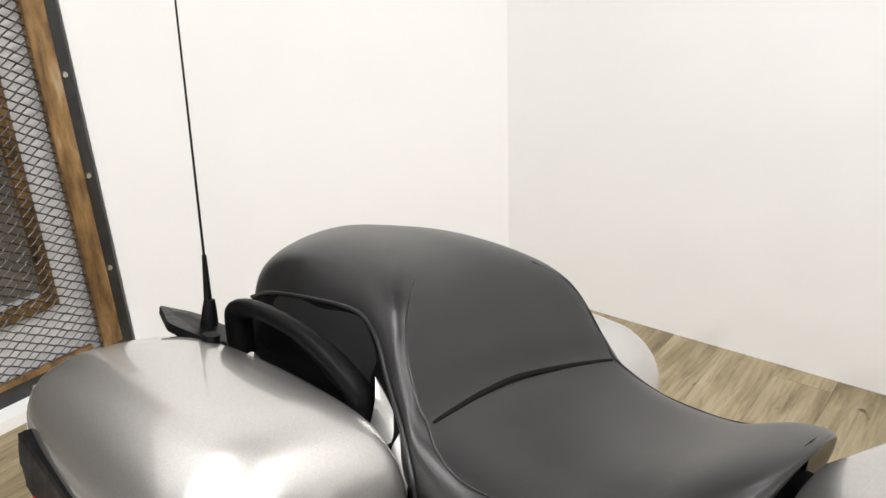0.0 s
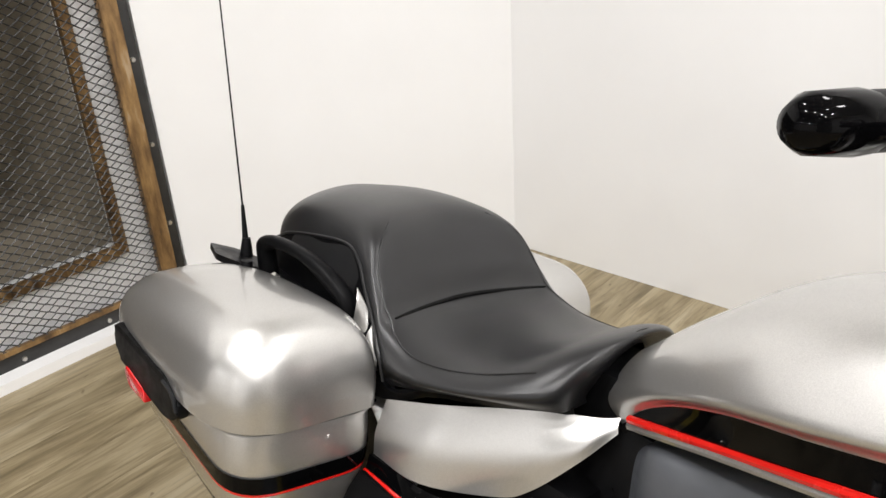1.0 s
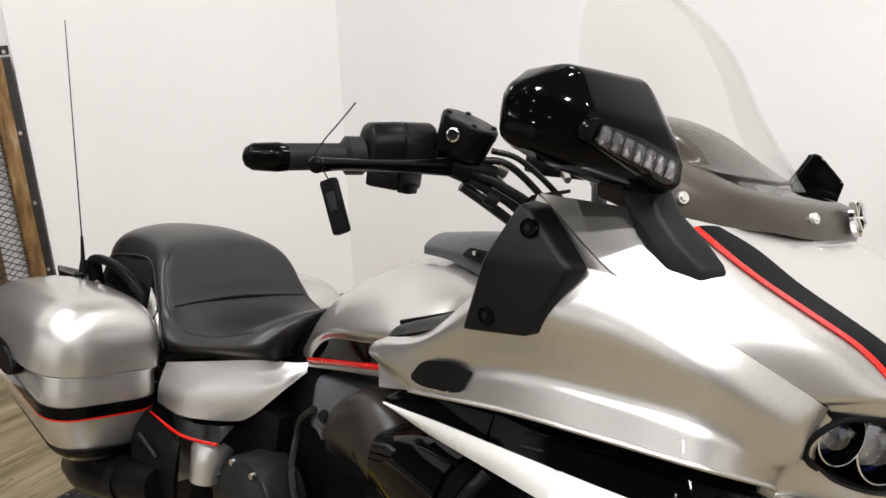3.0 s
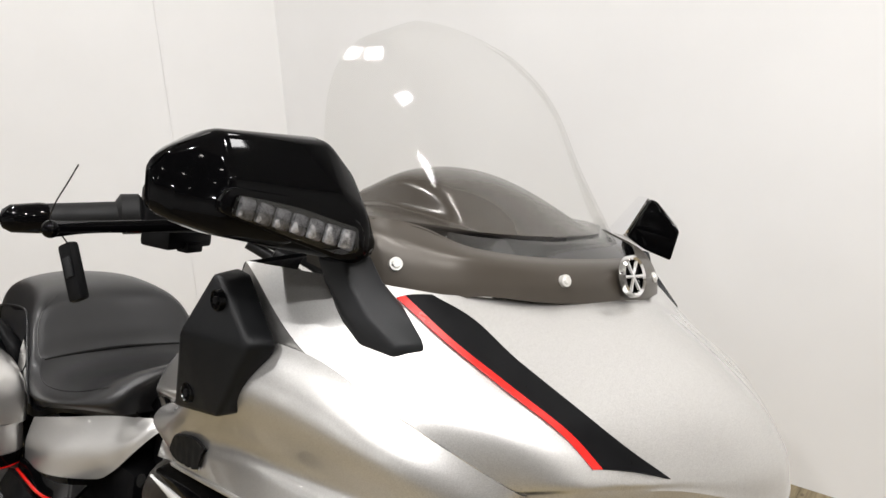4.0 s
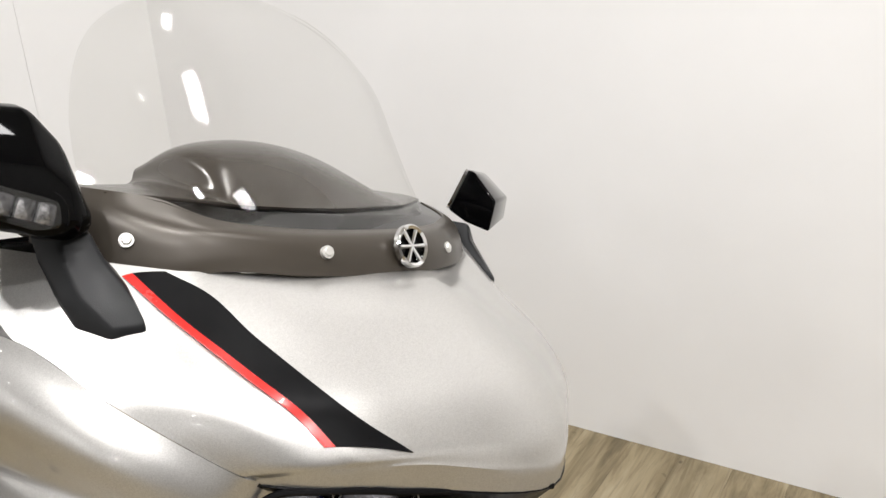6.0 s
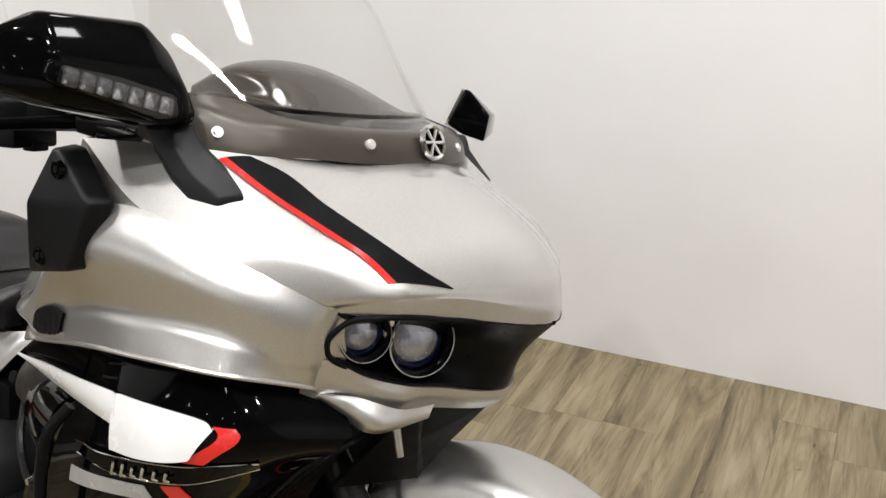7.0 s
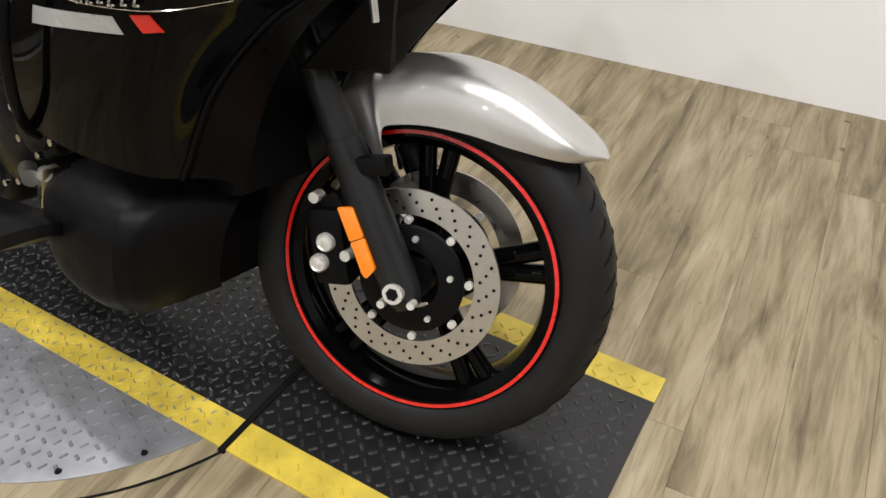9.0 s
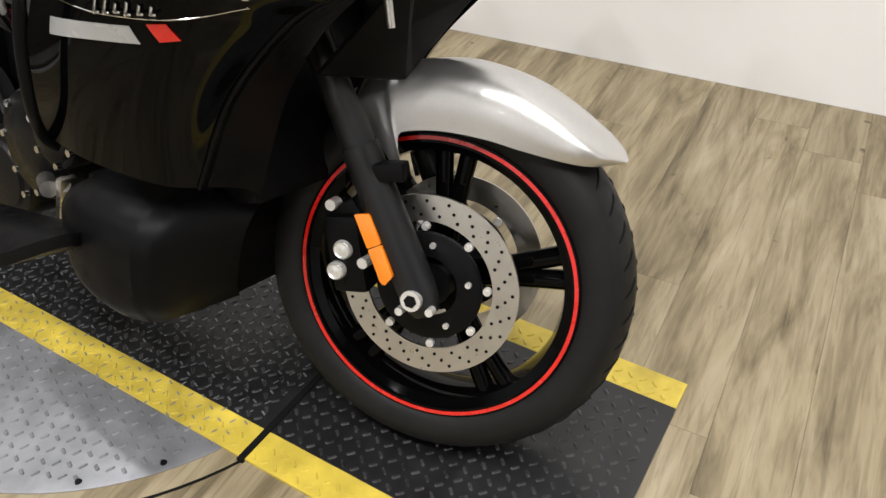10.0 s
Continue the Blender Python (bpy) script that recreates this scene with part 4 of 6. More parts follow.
WING = [[(-0.078, -0.236, 0.846), (-0.07, -0.245, 0.85), (-0.06, -0.24, 0.852)], [(-0.05, -0.215, 0.82), (-0.04, -0.226, 0.838), (-0.035, -0.215, 0.848)], [(-0.02, -0.195, 0.805), (-0.005, -0.198, 0.818), (-0.004, -0.178, 0.832)], [(0.0, -0.125, 0.808), (0.006, -0.128, 0.814), (0.003, -0.115, 0.822)]]
part("winglet", loft(WING, 20, 10, 0.004), SILVER, bike, "silver winglet at the lower edge of the nose", angle=60)
bm = bmesh.new()
plate(bm, [(-0.02, -0.11, 0.815), (0.03, 0, 0.80), (-0.02, 0.11, 0.815), (-0.14, 0.13, 0.66), (-0.09, 0.0, 0.645), (-0.14, -0.13, 0.66)], 0.012, (-1, 0, -0.4))
part("nose_underside", bm, MATT_BLACK, bike, "matt black panel under the nose", smooth=False)
bm = bmesh.new()
rod(bm, (-0.045, -0.128, 0.80), (-0.030, -0.128, 0.745), 0.006, 0.005, 10)
part("sensor", bm, STEEL, bike)


# mirrors on stalks with indicator lamps
def mirror(s, dx, dy, dz, size=1.0, foot=0.0):
    hub = V(-0.31, -0.45, 1.24)

    def at(x, y, z):
        p = hub + (V(x, y, z) - hub) * size
        return V(p.x + dx, p.y * s + dy, p.z + dz)

    def st(x, y, z):
        return V(x + foot, y * s, z)
    SECT = ((-0.502, 1.176, 1.212, -0.302, -0.288), (-0.490, 1.166, 1.228, -0.308, -0.266), (-0.458, 1.155, 1.248, -0.315, -0.230), (-0.358, 1.138, 1.250, -0.317, -0.203), (-0.334, 1.134, 1.222, -0.300, -0.197), (-0.315, 1.146, 1.172, -0.270, -0.206))
    loops = []
    for y, z0, z1, x0, x1 in SECT:
        h, d = z1 - z0, x1 - x0
        loops.append([at(x0, y, z0 + h * 0.12), at(x0 + d * 0.3, y, z0), at(x1 - d * 0.12, y, z0 + h * 0.03), at(x1, y, z0 + h * 0.20), at(x1 - d * 0.04, y, z0 + h * 0.58), at(x1 - d * 0.30, y, z1 - h * 0.03), at(x1 - d * 0.5, y, z1), at(x0, y, z1 - h * 0.10)])
    bm = bmesh.new()
    grid_mesh(bm, loops, True, True)
    bmesh.ops.recalc_face_normals(bm, faces=bm.faces)
    bmesh.ops.bevel(bm, geom=[e for e in bm.edges if len(e.link_faces) == 2 and e.calc_face_angle(0) > 0.35], offset=0.006, segments=3, affect="EDGES", profile=0.55)
    head = part("mirror", bm, GLOSS_BLACK, bike, "gloss black mirror housing with an indicator", angle=50)
    bm = bmesh.new()
    plate(bm, rounded([at(-0.310, -0.486, 1.178), at(-0.314, -0.46, 1.164), at(-0.316, -0.365, 1.148), at(-0.316, -0.365, 1.230), at(-0.314, -0.455, 1.236), at(-0.310, -0.486, 1.218)], 0.012, 3), 0.004, (-1, 0, 0))
    part("glass", bm, MIRROR, head, "mirror glass", smooth=False)
    if size == 1.0:
        bm = bmesh.new()
        plate(bm, rounded([at(-0.236, -0.468, 1.203), at(-0.238, -0.474, 1.182), at(-0.207, -0.36, 1.143), at(-0.202, -0.342, 1.150), at(-0.204, -0.347, 1.180), at(-0.218, -0.41, 1.198)], 0.010, 3), 0.012, (1, 0, 0), 0.002)
        lamp = part("indicator", bm, GLOSS_BLACK, head, "indicator lamp with a clear lens")
        bm = bmesh.new()
        plate(bm, rounded([at(-0.223, -0.462, 1.198), at(-0.224, -0.466, 1.180), at(-0.200, -0.370, 1.150), at(-0.195, -0.350, 1.152), at(-0.196, -0.352, 1.175), at(-0.208, -0.41, 1.190)], 0.006, 3), 0.005, (1, 0, 0), 0.001)
        part("lens", bm, clear("indicator_lens", (0.55, 0.55, 0.56), 0.05, 0.06), lamp, "clear lens")
        for k in range(7):
            bm = bmesh.new()
            f = k / 6
            c = at(-0.2185 + 0.024 * f, -0.452 + 0.09 * f, 1.186 - 0.022 * f)
            box(bm, c, (0.004, 0.0152, 0.0185), pose(0, 0, 0, -14 * s, 0, 0), 0.0035)
            part("diode", bm, LED, lamp, "faceted clear diode cover")
    # stalk
    STALK = [[st(-0.262, -0.335, 1.140), st(-0.248, -0.352, 1.138), st(-0.222, -0.340, 1.140), st(-0.212, -0.315, 1.145), st(-0.238, -0.308, 1.146)],
             [st(-0.248, -0.336, 1.118), st(-0.235, -0.350, 1.115), st(-0.210, -0.338, 1.118), st(-0.200, -0.308, 1.122), st(-0.222, -0.302, 1.124)],
             [st(-0.230, -0.338, 1.094), st(-0.210, -0.345, 1.090), st(-0.185, -0.335, 1.092), st(-0.172, -0.300, 1.100), st(-0.202, -0.296, 1.112)],
             [st(-0.215, -0.338, 1.078), st(-0.190, -0.338, 1.072), st(-0.160, -0.321, 1.068), st(-0.144, -0.297, 1.075), st(-0.195, -0.294, 1.108)],
             [st(-0.215, -0.337, 1.060), st(-0.190, -0.337, 1.054), st(-0.160, -0.320, 1.050), st(-0.146, -0.296, 1.056), st(-0.195, -0.294, 1.09)]]
    bm = bmesh.new()
    grid_mesh(bm, STALK, True, True)
    bmesh.ops.recalc_face_normals(bm, faces=bm.faces)
    bmesh.ops.bevel(bm, geom=[e for e in bm.edges if len(e.link_faces) == 2 and e.calc_face_angle(0) > 0.5], offset=0.004, segments=2, affect="EDGES", profile=0.6)
    part("mirror_stalk", bm, GREY_PLASTIC, bike, "dark grey mirror stalk", angle=45)
    return STALK


def far_stalk(rings):
    bm = bmesh.new()
    grid_mesh(bm, [[opposite(p) for p in r] for r in rings], True, True)
    bmesh.ops.recalc_face_normals(bm, faces=bm.faces)
    bmesh.ops.bevel(bm, geom=[e for e in bm.edges if len(e.link_faces) == 2 and e.calc_face_angle(0) > 0.5], offset=0.004, segments=2, affect="EDGES", profile=0.6)
    part("mirror_stalk", bm, GREY_PLASTIC, bike, "dark grey mirror stalk", angle=45)


far_stalk(mirror(1, 0, 0, 0))


def far_mirror():
    """The far mirror, turned in to the rider, so that a strip of its glass shows."""
    near = [V(-0.298, 0.300, 1.147), V(-0.267, 0.300, 1.212), V(-0.255, 0.300, 1.209), V(-0.211, 0.300, 1.170), V(-0.218, 0.300, 1.123), V(-0.265, 0.300, 1.132)]
    deep = [V(-0.412, 0.430, 1.136), V(-0.360, 0.430, 1.206), V(-0.330, 0.432, 1.203), V(-0.285, 0.440, 1.168), V(-0.288, 0.440, 1.130), V(-0.345, 0.435, 1.128)]
    bm = bmesh.new()
    grid_mesh(bm, [near, deep], True, True)
    bmesh.ops.recalc_face_normals(bm, faces=bm.faces)
    bmesh.ops.bevel(bm, geom=bm.edges[:], offset=0.005, segments=3, affect="EDGES", profile=0.6)
    head = part("mirror", bm, GLOSS_BLACK, bike, "gloss black mirror housing", angle=50)
    out = (near[1] - near[0]).cross(deep[0] - near[0]).normalized()
    out = out if out.x < 0 else -out
    bm = bmesh.new()
    plate(bm, rounded([near[0].lerp(deep[0], 0.05), near[1].lerp(deep[1], 0.05), near[1].lerp(deep[1], 0.95), near[0].lerp(deep[0], 0.95)], 0.01, 3), 0.004, out)
    part("glass", bm, MIRROR, head, "mirror glass", smooth=False)


far_mirror()

# tank
TANK = [[(-1.022, -0.066, 0.648), (-1.049, -0.068, 0.674), (-1.050, -0.04, 0.715), (-1.043, 0, 0.738)], [(-0.955, -0.112, 0.716), (-0.96, -0.125, 0.738), (-0.96, -0.095, 0.788), (-0.96, 0, 0.815)],
        [(-0.86, -0.165, 0.768), (-0.86, -0.180, 0.792), (-0.86, -0.128, 0.860), (-0.86, 0, 0.893)], [(-0.75, -0.202, 0.800), (-0.75, -0.212, 0.828), (-0.75, -0.145, 0.905), (-0.75, 0, 0.938)],
        [(-0.62, -0.222, 0.833), (-0.62, -0.228, 0.862), (-0.62, -0.155, 0.928), (-0.62, 0, 0.955)], [(-0.50, -0.215, 0.860), (-0.50, -0.215, 0.882), (-0.50, -0.145, 0.930), (-0.50, 0, 0.945)], [(-0.42, -0.20, 0.87), (-0.42, -0.20, 0.885), (-0.42, -0.14, 0.92), (-0.42, 0, 0.93)]]
part("fuel_tank", loft(both(TANK), 48, 49, 0.004), SILVER, bike, "silver metallic fuel tank", angle=60)
for s in (1, -1):
    PANEL = [[(-1.005, -0.085 * s, 0.672), (-1.000, -0.088 * s, 0.666)], [(-0.955, -0.112 * s, 0.716), (-0.955, -0.108 * s, 0.682)], [(-0.86, -0.165 * s, 0.768), (-0.86, -0.145 * s, 0.715)],
             [(-0.75, -0.202 * s, 0.800), (-0.75, -0.190 * s, 0.752)], [(-0.64, -0.220 * s, 0.830), (-0.64, -0.235 * s, 0.790)], [(-0.58, -0.222 * s, 0.843), (-0.58, -0.260 * s, 0.815)]]
    part("tank_panel", loft(PANEL, 30, 8, 0.004), GLOSS_BLACK, bike, "gloss black panel along the tank")
    bm = bmesh.new()
    tube(bm, [V(*p[1]) + V(0, -0.002 * s, 0.006) for p in PANEL], 0.0056, 8, 30)
    part("pinstripe", bm, RED, bike, "red stripe along the tank")
    bm = bmesh.new()
    tube(bm, [V(*p[1]) + V(0, 0.002 * s, -0.004) for p in PANEL], 0.0062, 8, 30)
    part("tank_edge", bm, SILVER, bike, "silver lower edge of the tank")
CONSOLE = [[(-0.770, -0.055, 0.940), (-0.775, -0.05, 0.955), (-0.772, -0.03, 0.972), (-0.770, 0, 0.978)], [(-0.68, -0.090, 0.950), (-0.68, -0.082, 0.972), (-0.68, -0.055, 0.993), (-0.68, 0, 0.998)],
           [(-0.60, -0.110, 0.945), (-0.60, -0.100, 0.982), (-0.60, -0.065, 1.006), (-0.60, 0, 1.012)], [(-0.50, -0.150, 0.935), (-0.50, -0.13, 0.99), (-0.49, -0.08, 1.018), (-0.49, 0, 1.022)], [(-0.42, -0.17, 0.94), (-0.42, -0.15, 1.0), (-0.42, -0.09, 1.03), (-0.42, 0, 1.035)]]
part("console", loft(both(CONSOLE), 36, 37, 0.004), CONSOLE_GREY, bike, "dark grey console on the tank", angle=30)
bm = bmesh.new()
plate(bm, rounded([(-0.645, -0.0985, 0.966), (-0.60, -0.106, 0.963), (-0.525, -0.127, 0.970), (-0.515, -0.124, 0.982), (-0.57, -0.107, 0.986), (-0.635, -0.092, 0.981)], 0.004, 2), 0.006, (0, -1, 0.3))
switches = part("switch_plate", bm, MATT_BLACK, bike, "black switch plate on the console", smooth=False)
for x, y, z in ((-0.615, -0.108, 0.977), (-0.545, -0.124, 0.979)):
    bm = bmesh.new()
    rod(bm, (x, y, z), (x, y - 0.004, z + 0.002), 0.004, 0.003, 10)
    part("screw", bm, STEEL, switches)

# seat
SEAT = [[(-1.080, -0.068, 0.652), (-1.078, -0.072, 0.67), (-1.066, -0.04, 0.715), (-1.060, 0, 0.735)], [(-1.078, -0.105, 0.652), (-1.066, -0.115, 0.695), (-1.054, -0.07, 0.742), (-1.050, 0, 0.757)], [(-1.085, -0.138, 0.654), (-1.09, -0.163, 0.683), (-1.10, -0.105, 0.728), (-1.10, 0, 0.738)],
        [(-1.17, -0.172, 0.640), (-1.18, -0.203, 0.657), (-1.19, -0.135, 0.682), (-1.19, 0, 0.687)], [(-1.27, -0.192, 0.614), (-1.28, -0.218, 0.638), (-1.29, -0.165, 0.668), (-1.29, 0, 0.668)],
        [(-1.335, -0.196, 0.596), (-1.35, -0.214, 0.64), (-1.362, -0.178, 0.684), (-1.385, 0, 0.682)], [(-1.365, -0.195, 0.60), (-1.385, -0.205, 0.66), (-1.40, -0.170, 0.725), (-1.425, 0, 0.735)],
        [(-1.41, -0.188, 0.62), (-1.435, -0.195, 0.70), (-1.455, -0.155, 0.785), (-1.48, 0, 0.795)], [(-1.50, -0.180, 0.64), (-1.54, -0.185, 0.72), (-1.55, -0.135, 0.803), (-1.56, 0, 0.816)],
        [(-1.62, -0.170, 0.655), (-1.66, -0.172, 0.72), (-1.67, -0.13, 0.792), (-1.67, 0, 0.812)], [(-1.70, -0.150, 0.66), (-1.745, -0.145, 0.70), (-1.755, -0.115, 0.755), (-1.76, 0, 0.785)], [(-1.74, -0.12, 0.66), (-1.775, -0.11, 0.675), (-1.785, -0.09, 0.70), (-1.79, 0, 0.71)]]
part("seat", loft(both(SEAT), 80, 57, 0.01), VINYL, bike, "black vinyl two-up stepped seat", angle=70)
CREASE = [(-1.366, -0.176, 0.688), (-1.374, -0.14, 0.688), (-1.386, -0.075, 0.689), (-1.393, 0, 0.690)]
# Raised bead along the step; the crease's shade is put into its colour.
bm = bmesh.new()
tube(bm, [V(*p) for p in CREASE] + [V(x, -y, z) for x, y, z in CREASE[-2::-1]], [0.0016, 0.0034, 0.0036, 0.0036, 0.0036, 0.0034, 0.0016], 8, 50)
part("crease", bm, GAP, bike, "near-black bead for the shade in the stitched crease between the two seats")
FRONT_SEAM = [(-1.480, -0.113, 0.802), (-1.446, -0.153, 0.780), (-1.420, -0.174, 0.748), (-1.386, -0.1835, 0.705), (-1.368, -0.184, 0.688), (-1.342, -0.194, 0.672), (-1.30, -0.199, 0.659), (-1.245, -0.191, 0.661), (-1.187, -0.173, 0.673), (-1.112, -0.149, 0.702)]
SIDE_SEAM = [(-1.745, -0.149, 0.705), (-1.682, -0.165, 0.732), (-1.588, -0.172, 0.754), (-1.505, -0.174, 0.765), (-1.458, -0.1835, 0.752), (-1.425, -0.193, 0.720), (-1.385, -0.204, 0.683), (-1.350, -0.2145, 0.644), (-1.337, -0.212, 0.605)]
for s in (1, -1):
    bm = bmesh.new()
    tube(bm, [V(x, y * s, z) for x, y, z in FRONT_SEAM], 0.0013, 6, 70)
    part("seam", bm, VINYL, bike, "fine stitched seam round the seat cushions")
    bm = bmesh.new()
    tube(bm, [V(x, (y - 0.001) * s, z) for x, y, z in SIDE_SEAM], 0.0026, 8, 60)
    part("piping", bm, VINYL, bike, "raised piping along the side of the seat")
    COVER = [[(x, (y - 0.0005) * s, z - 0.001), (x - 0.004, (y - 0.010) * s, z * 0.5 + 0.31), (x - 0.004, (y - 0.012) * s, 0.625)] for x, y, z in SIDE_SEAM[:-2]]
    part("seat_side", loft(COVER, 40, 8, 0.002), MATT_BLACK, bike, "matt black side cover of the rear seat")
# Added black box that fills the seat-to-tank gap and keeps it dark.
bm = bmesh.new()
box(bm, (-1.055, 0, 0.655), (0.12, 0.13, 0.10), pose(0, 0, 0, 0, 0, 0), 0.02)
part("tank_gap_filler", bm, MATT_BLACK, bike, "black filler added to darken the gap between seat and tank")
BASE = [[(-1.075, -0.105, 0.657), (-1.075, -0.10, 0.643)], [(-1.11, -0.140, 0.650), (-1.11, -0.125, 0.640)], [(-1.18, -0.170, 0.638), (-1.18, -0.155, 0.622)], [(-1.27, -0.190, 0.614), (-1.27, -0.175, 0.600)], [(-1.34, -0.205, 0.592), (-1.34, -0.20, 0.57)], [(-1.5, -0.186, 0.64), (-1.5, -0.18, 0.55)], [(-1.72, -0.15, 0.665), (-1.72, -0.15, 0.56)]]
part("seat_base", loft(BASE, 30, 6, 0.008), MATT_BLACK, bike, "black edge under the seat")
TAIL = [[(-1.44, -0.196, 0.715), (-1.425, -0.207, 0.690), (-1.430, -0.210, 0.640)], [(-1.400, -0.202, 0.690), (-1.390, -0.211, 0.660), (-1.395, -0.212, 0.610)], [(-1.365, -0.205, 0.640), (-1.358, -0.212, 0.610), (-1.360, -0.212, 0.580)]]
tail = part("tail_panel", loft(TAIL, 16, 10, 0.003), SILVER, bike, "silver panel between seat and saddlebag")
bm = bmesh.new()
rod(bm, (-1.375, -0.209, 0.600), (-1.372, -0.217, 0.602), 0.007, 0.006, 12)
part("bolt", bm, STEEL, tail, "bright bolt head")

# grab rail, aerial
bm = bmesh.new()
tube(bm, [(-1.672, -0.206, 0.655), (-1.672, -0.216, 0.700), (-1.657, -0.225, 0.726), (-1.605, -0.230, 0.740), (-1.535, -0.228, 0.739), (-1.478, -0.219, 0.720), (-1.449, -0.206, 0.690), (-1.455, -0.196, 0.660), (-1.50, -0.192, 0.640)], [0.013, 0.013, 0.012, 0.011, 0.011, 0.013, 0.015, 0.016, 0.013], 14, 60, flat=1.35)
part("grab_rail", bm, MATT_BLACK, bike, "matt black passenger grab rail")
bm = bmesh.new()
plate(bm, rounded([(-1.86, -0.225, 0.668), (-1.77, -0.258, 0.676), (-1.69, -0.256, 0.684), (-1.60, -0.246, 0.680), (-1.50, -0.222, 0.662), (-1.452, -0.205, 0.650), (-1.46, -0.170, 0.640), (-1.70, -0.180, 0.668), (-1.82, -0.185, 0.662)], 0.012, 3), 0.012, (0, 0, -1), 0.002)
bracket = part("rail_bracket", bm, SATIN_BLACK, bike, "black bracket of the grab rail")
for p in ((-1.600, -0.240, 0.682), (-1.490, -0.216, 0.664)):
    bm = bmesh.new()
    rod(bm, p, V(*p) + V(0, -0.006, 0.008), 0.008, 0.006, 10)
    part("bolt", bm, STEEL, bracket, "bright bolt head")
bm = bmesh.new()
tube(bm, [(-1.765, -0.20, 0.66), (-1.768, -0.2, 0.685), (-1.77, -0.2, 0.70)], [0.013, 0.010, 0.0075], 14)
aerial_base = part("aerial", bm, MATT_BLACK, bike, "thin black whip aerial")
bm = bmesh.new()
tube(bm, [(-1.768, -0.2, 0.68), (-1.790, -0.2, 0.757)], [0.0065, 0.0032], 10)
part("sleeve", bm, MATT_BLACK, aerial_base)
bm = bmesh.new()
tube(bm, [(-1.788, -0.2, 0.75), (-1.866, -0.2, 0.98), (-1.968, -0.2, 1.28)], [0.0019, 0.0016, 0.0012], 8)
part("whip", bm, SATIN_BLACK, aerial_base)
bm = bmesh.new()
m = Matrix.Translation((-1.675, -0.252, 0.668)) @ Matrix.Rotation(radians(90), 4, "X")
lathe(bm, [(0.026, -0.006), (0.024, 0.006), (0.018, 0.012), (0.011, 0.014), (0.010, 0.024), (0.0, 0.025)], m, 24)
part("mount_cap", bm, MATT_BLACK, bike, "round black cap beside the grab rail")


# saddlebags
def bag(s):
    def sec(x, y0, y1, prof):
        return [(x, s * (y0 + (y1 - y0) * f), z) for f, z in prof]
    LID = []
    for x, y0, y1, top in ((-1.340, -0.352, -0.228, 0.592), (-1.345, -0.386, -0.218, 0.632), (-1.362, -0.422, -0.208, 0.672), (-1.395, -0.444, -0.203, 0.697), (-1.45, -0.456, -0.20, 0.706), (-1.58, -0.452, -0.20, 0.700), (-1.70, -0.442, -0.20, 0.682), (-1.78, -0.425, -0.205, 0.655), (-1.815, -0.40, -0.21, 0.625), (-1.828, -0.37, -0.22, 0.60)):
        h = top - 0.5642
        LID.append(sec(x, y0, y1, ((0, 0.5642), (0.0, 0.5642 + h * 0.35), (0.06, 0.5642 + h * 0.68), (0.22, 0.5642 + h * 0.92), (0.45, top), (0.7, 0.5642 + h * 0.99), (0.9, 0.5642 + h * 0.86), (0.99, 0.5642 + h * 0.5), (1.0, 0.5642))))
    bm = loft(LID, 48, 33)
    lid = part("bag_lid", bm, SILVER, bike, "domed silver lid of the saddlebag", angle=60)
    cap = bmesh.new()
    plate(cap, [(-1.348, s * -0.39, 0.5647), (-1.366, s * -0.418, 0.5647), (-1.41, s * -0.432, 0.5647), (-1.7, s * -0.436, 0.5647), (-1.8, s * -0.40, 0.5647), (-1.8, s * -0.21, 0.5647), (-1.35, s * -0.21, 0.5647)], 0.004, (0, 0, 1))
    part("lid_base", cap, MATT_BLACK, lid, smooth=False)
    front = bmesh.new()
    g = loft_grid(LID, 48, 33)
    ring = [front.verts.new(p) for p in g[0]]
    front.faces.new(ring)
    part("lid_front", front, SILVER, lid)
    BODY = []
    for z, x0, x1, y0, y1 in ((0.563, -1.346, -1.825, -0.432, -0.205), (0.53, -1.340, -1.825, -0.434, -0.205), (0.50, -1.338, -1.82, -0.432, -0.205), (0.46, -1.340, -1.81, -0.425, -0.208), (0.42, -1.346, -1.79, -0.412, -0.212), (0.385, -1.358, -1.75, -0.392, -0.222), (0.355, -1.385, -1.70, -0.365, -0.24), (0.340, -1.44, -1.64, -0.335, -0.26)):
        BODY.append([V(p.x, p.y * s, z) for p in rounded([(x0 - 0.004, y0 - 0.016, z), (x1, y0 + 0.03, z), (x1, y1, z), (x0 + 0.012, y1, z)], 0.075, 8)])
    bm = bmesh.new()
    grid_mesh(bm, BODY, True, True)
    body = part("bag_body", bm, SILVER, bike, "silver body of the saddlebag", angle=50)

    def belt(name, z0, z1, material, grow, label):
        rows = []
        for z in (z0, (z0 + z1) / 2, z1):
            f = next(k for k in range(len(BODY) - 1) if BODY[k][0].z >= z >= BODY[k + 1][0].z)
            u = (BODY[f][0].z - z) / (BODY[f][0].z - BODY[f + 1][0].z)
            c = V(-1.58, -0.32 * s, z)
            ring = []
            for a, b in zip(BODY[f], BODY[f + 1]):
                p = a.lerp(b, u)
                ring.append(p + (p - c).normalized() * grow)
            rows.append(ring)
        bm = bmesh.new()
        grid_mesh(bm, rows, True)
        part(name, bm, material, body, label)
    belt("belt", 0.476, 0.503, GLOSS_BLACK, 0.0025, "gloss black stripe round the bag")
    belt("pinstripe", 0.4725, 0.4765, RED, 0.003, "red pinstripe under the black stripe")
    belt("foot_trim", 0.372, 0.398, MATT_BLACK, 0.004, "black trim at the foot of the bag")
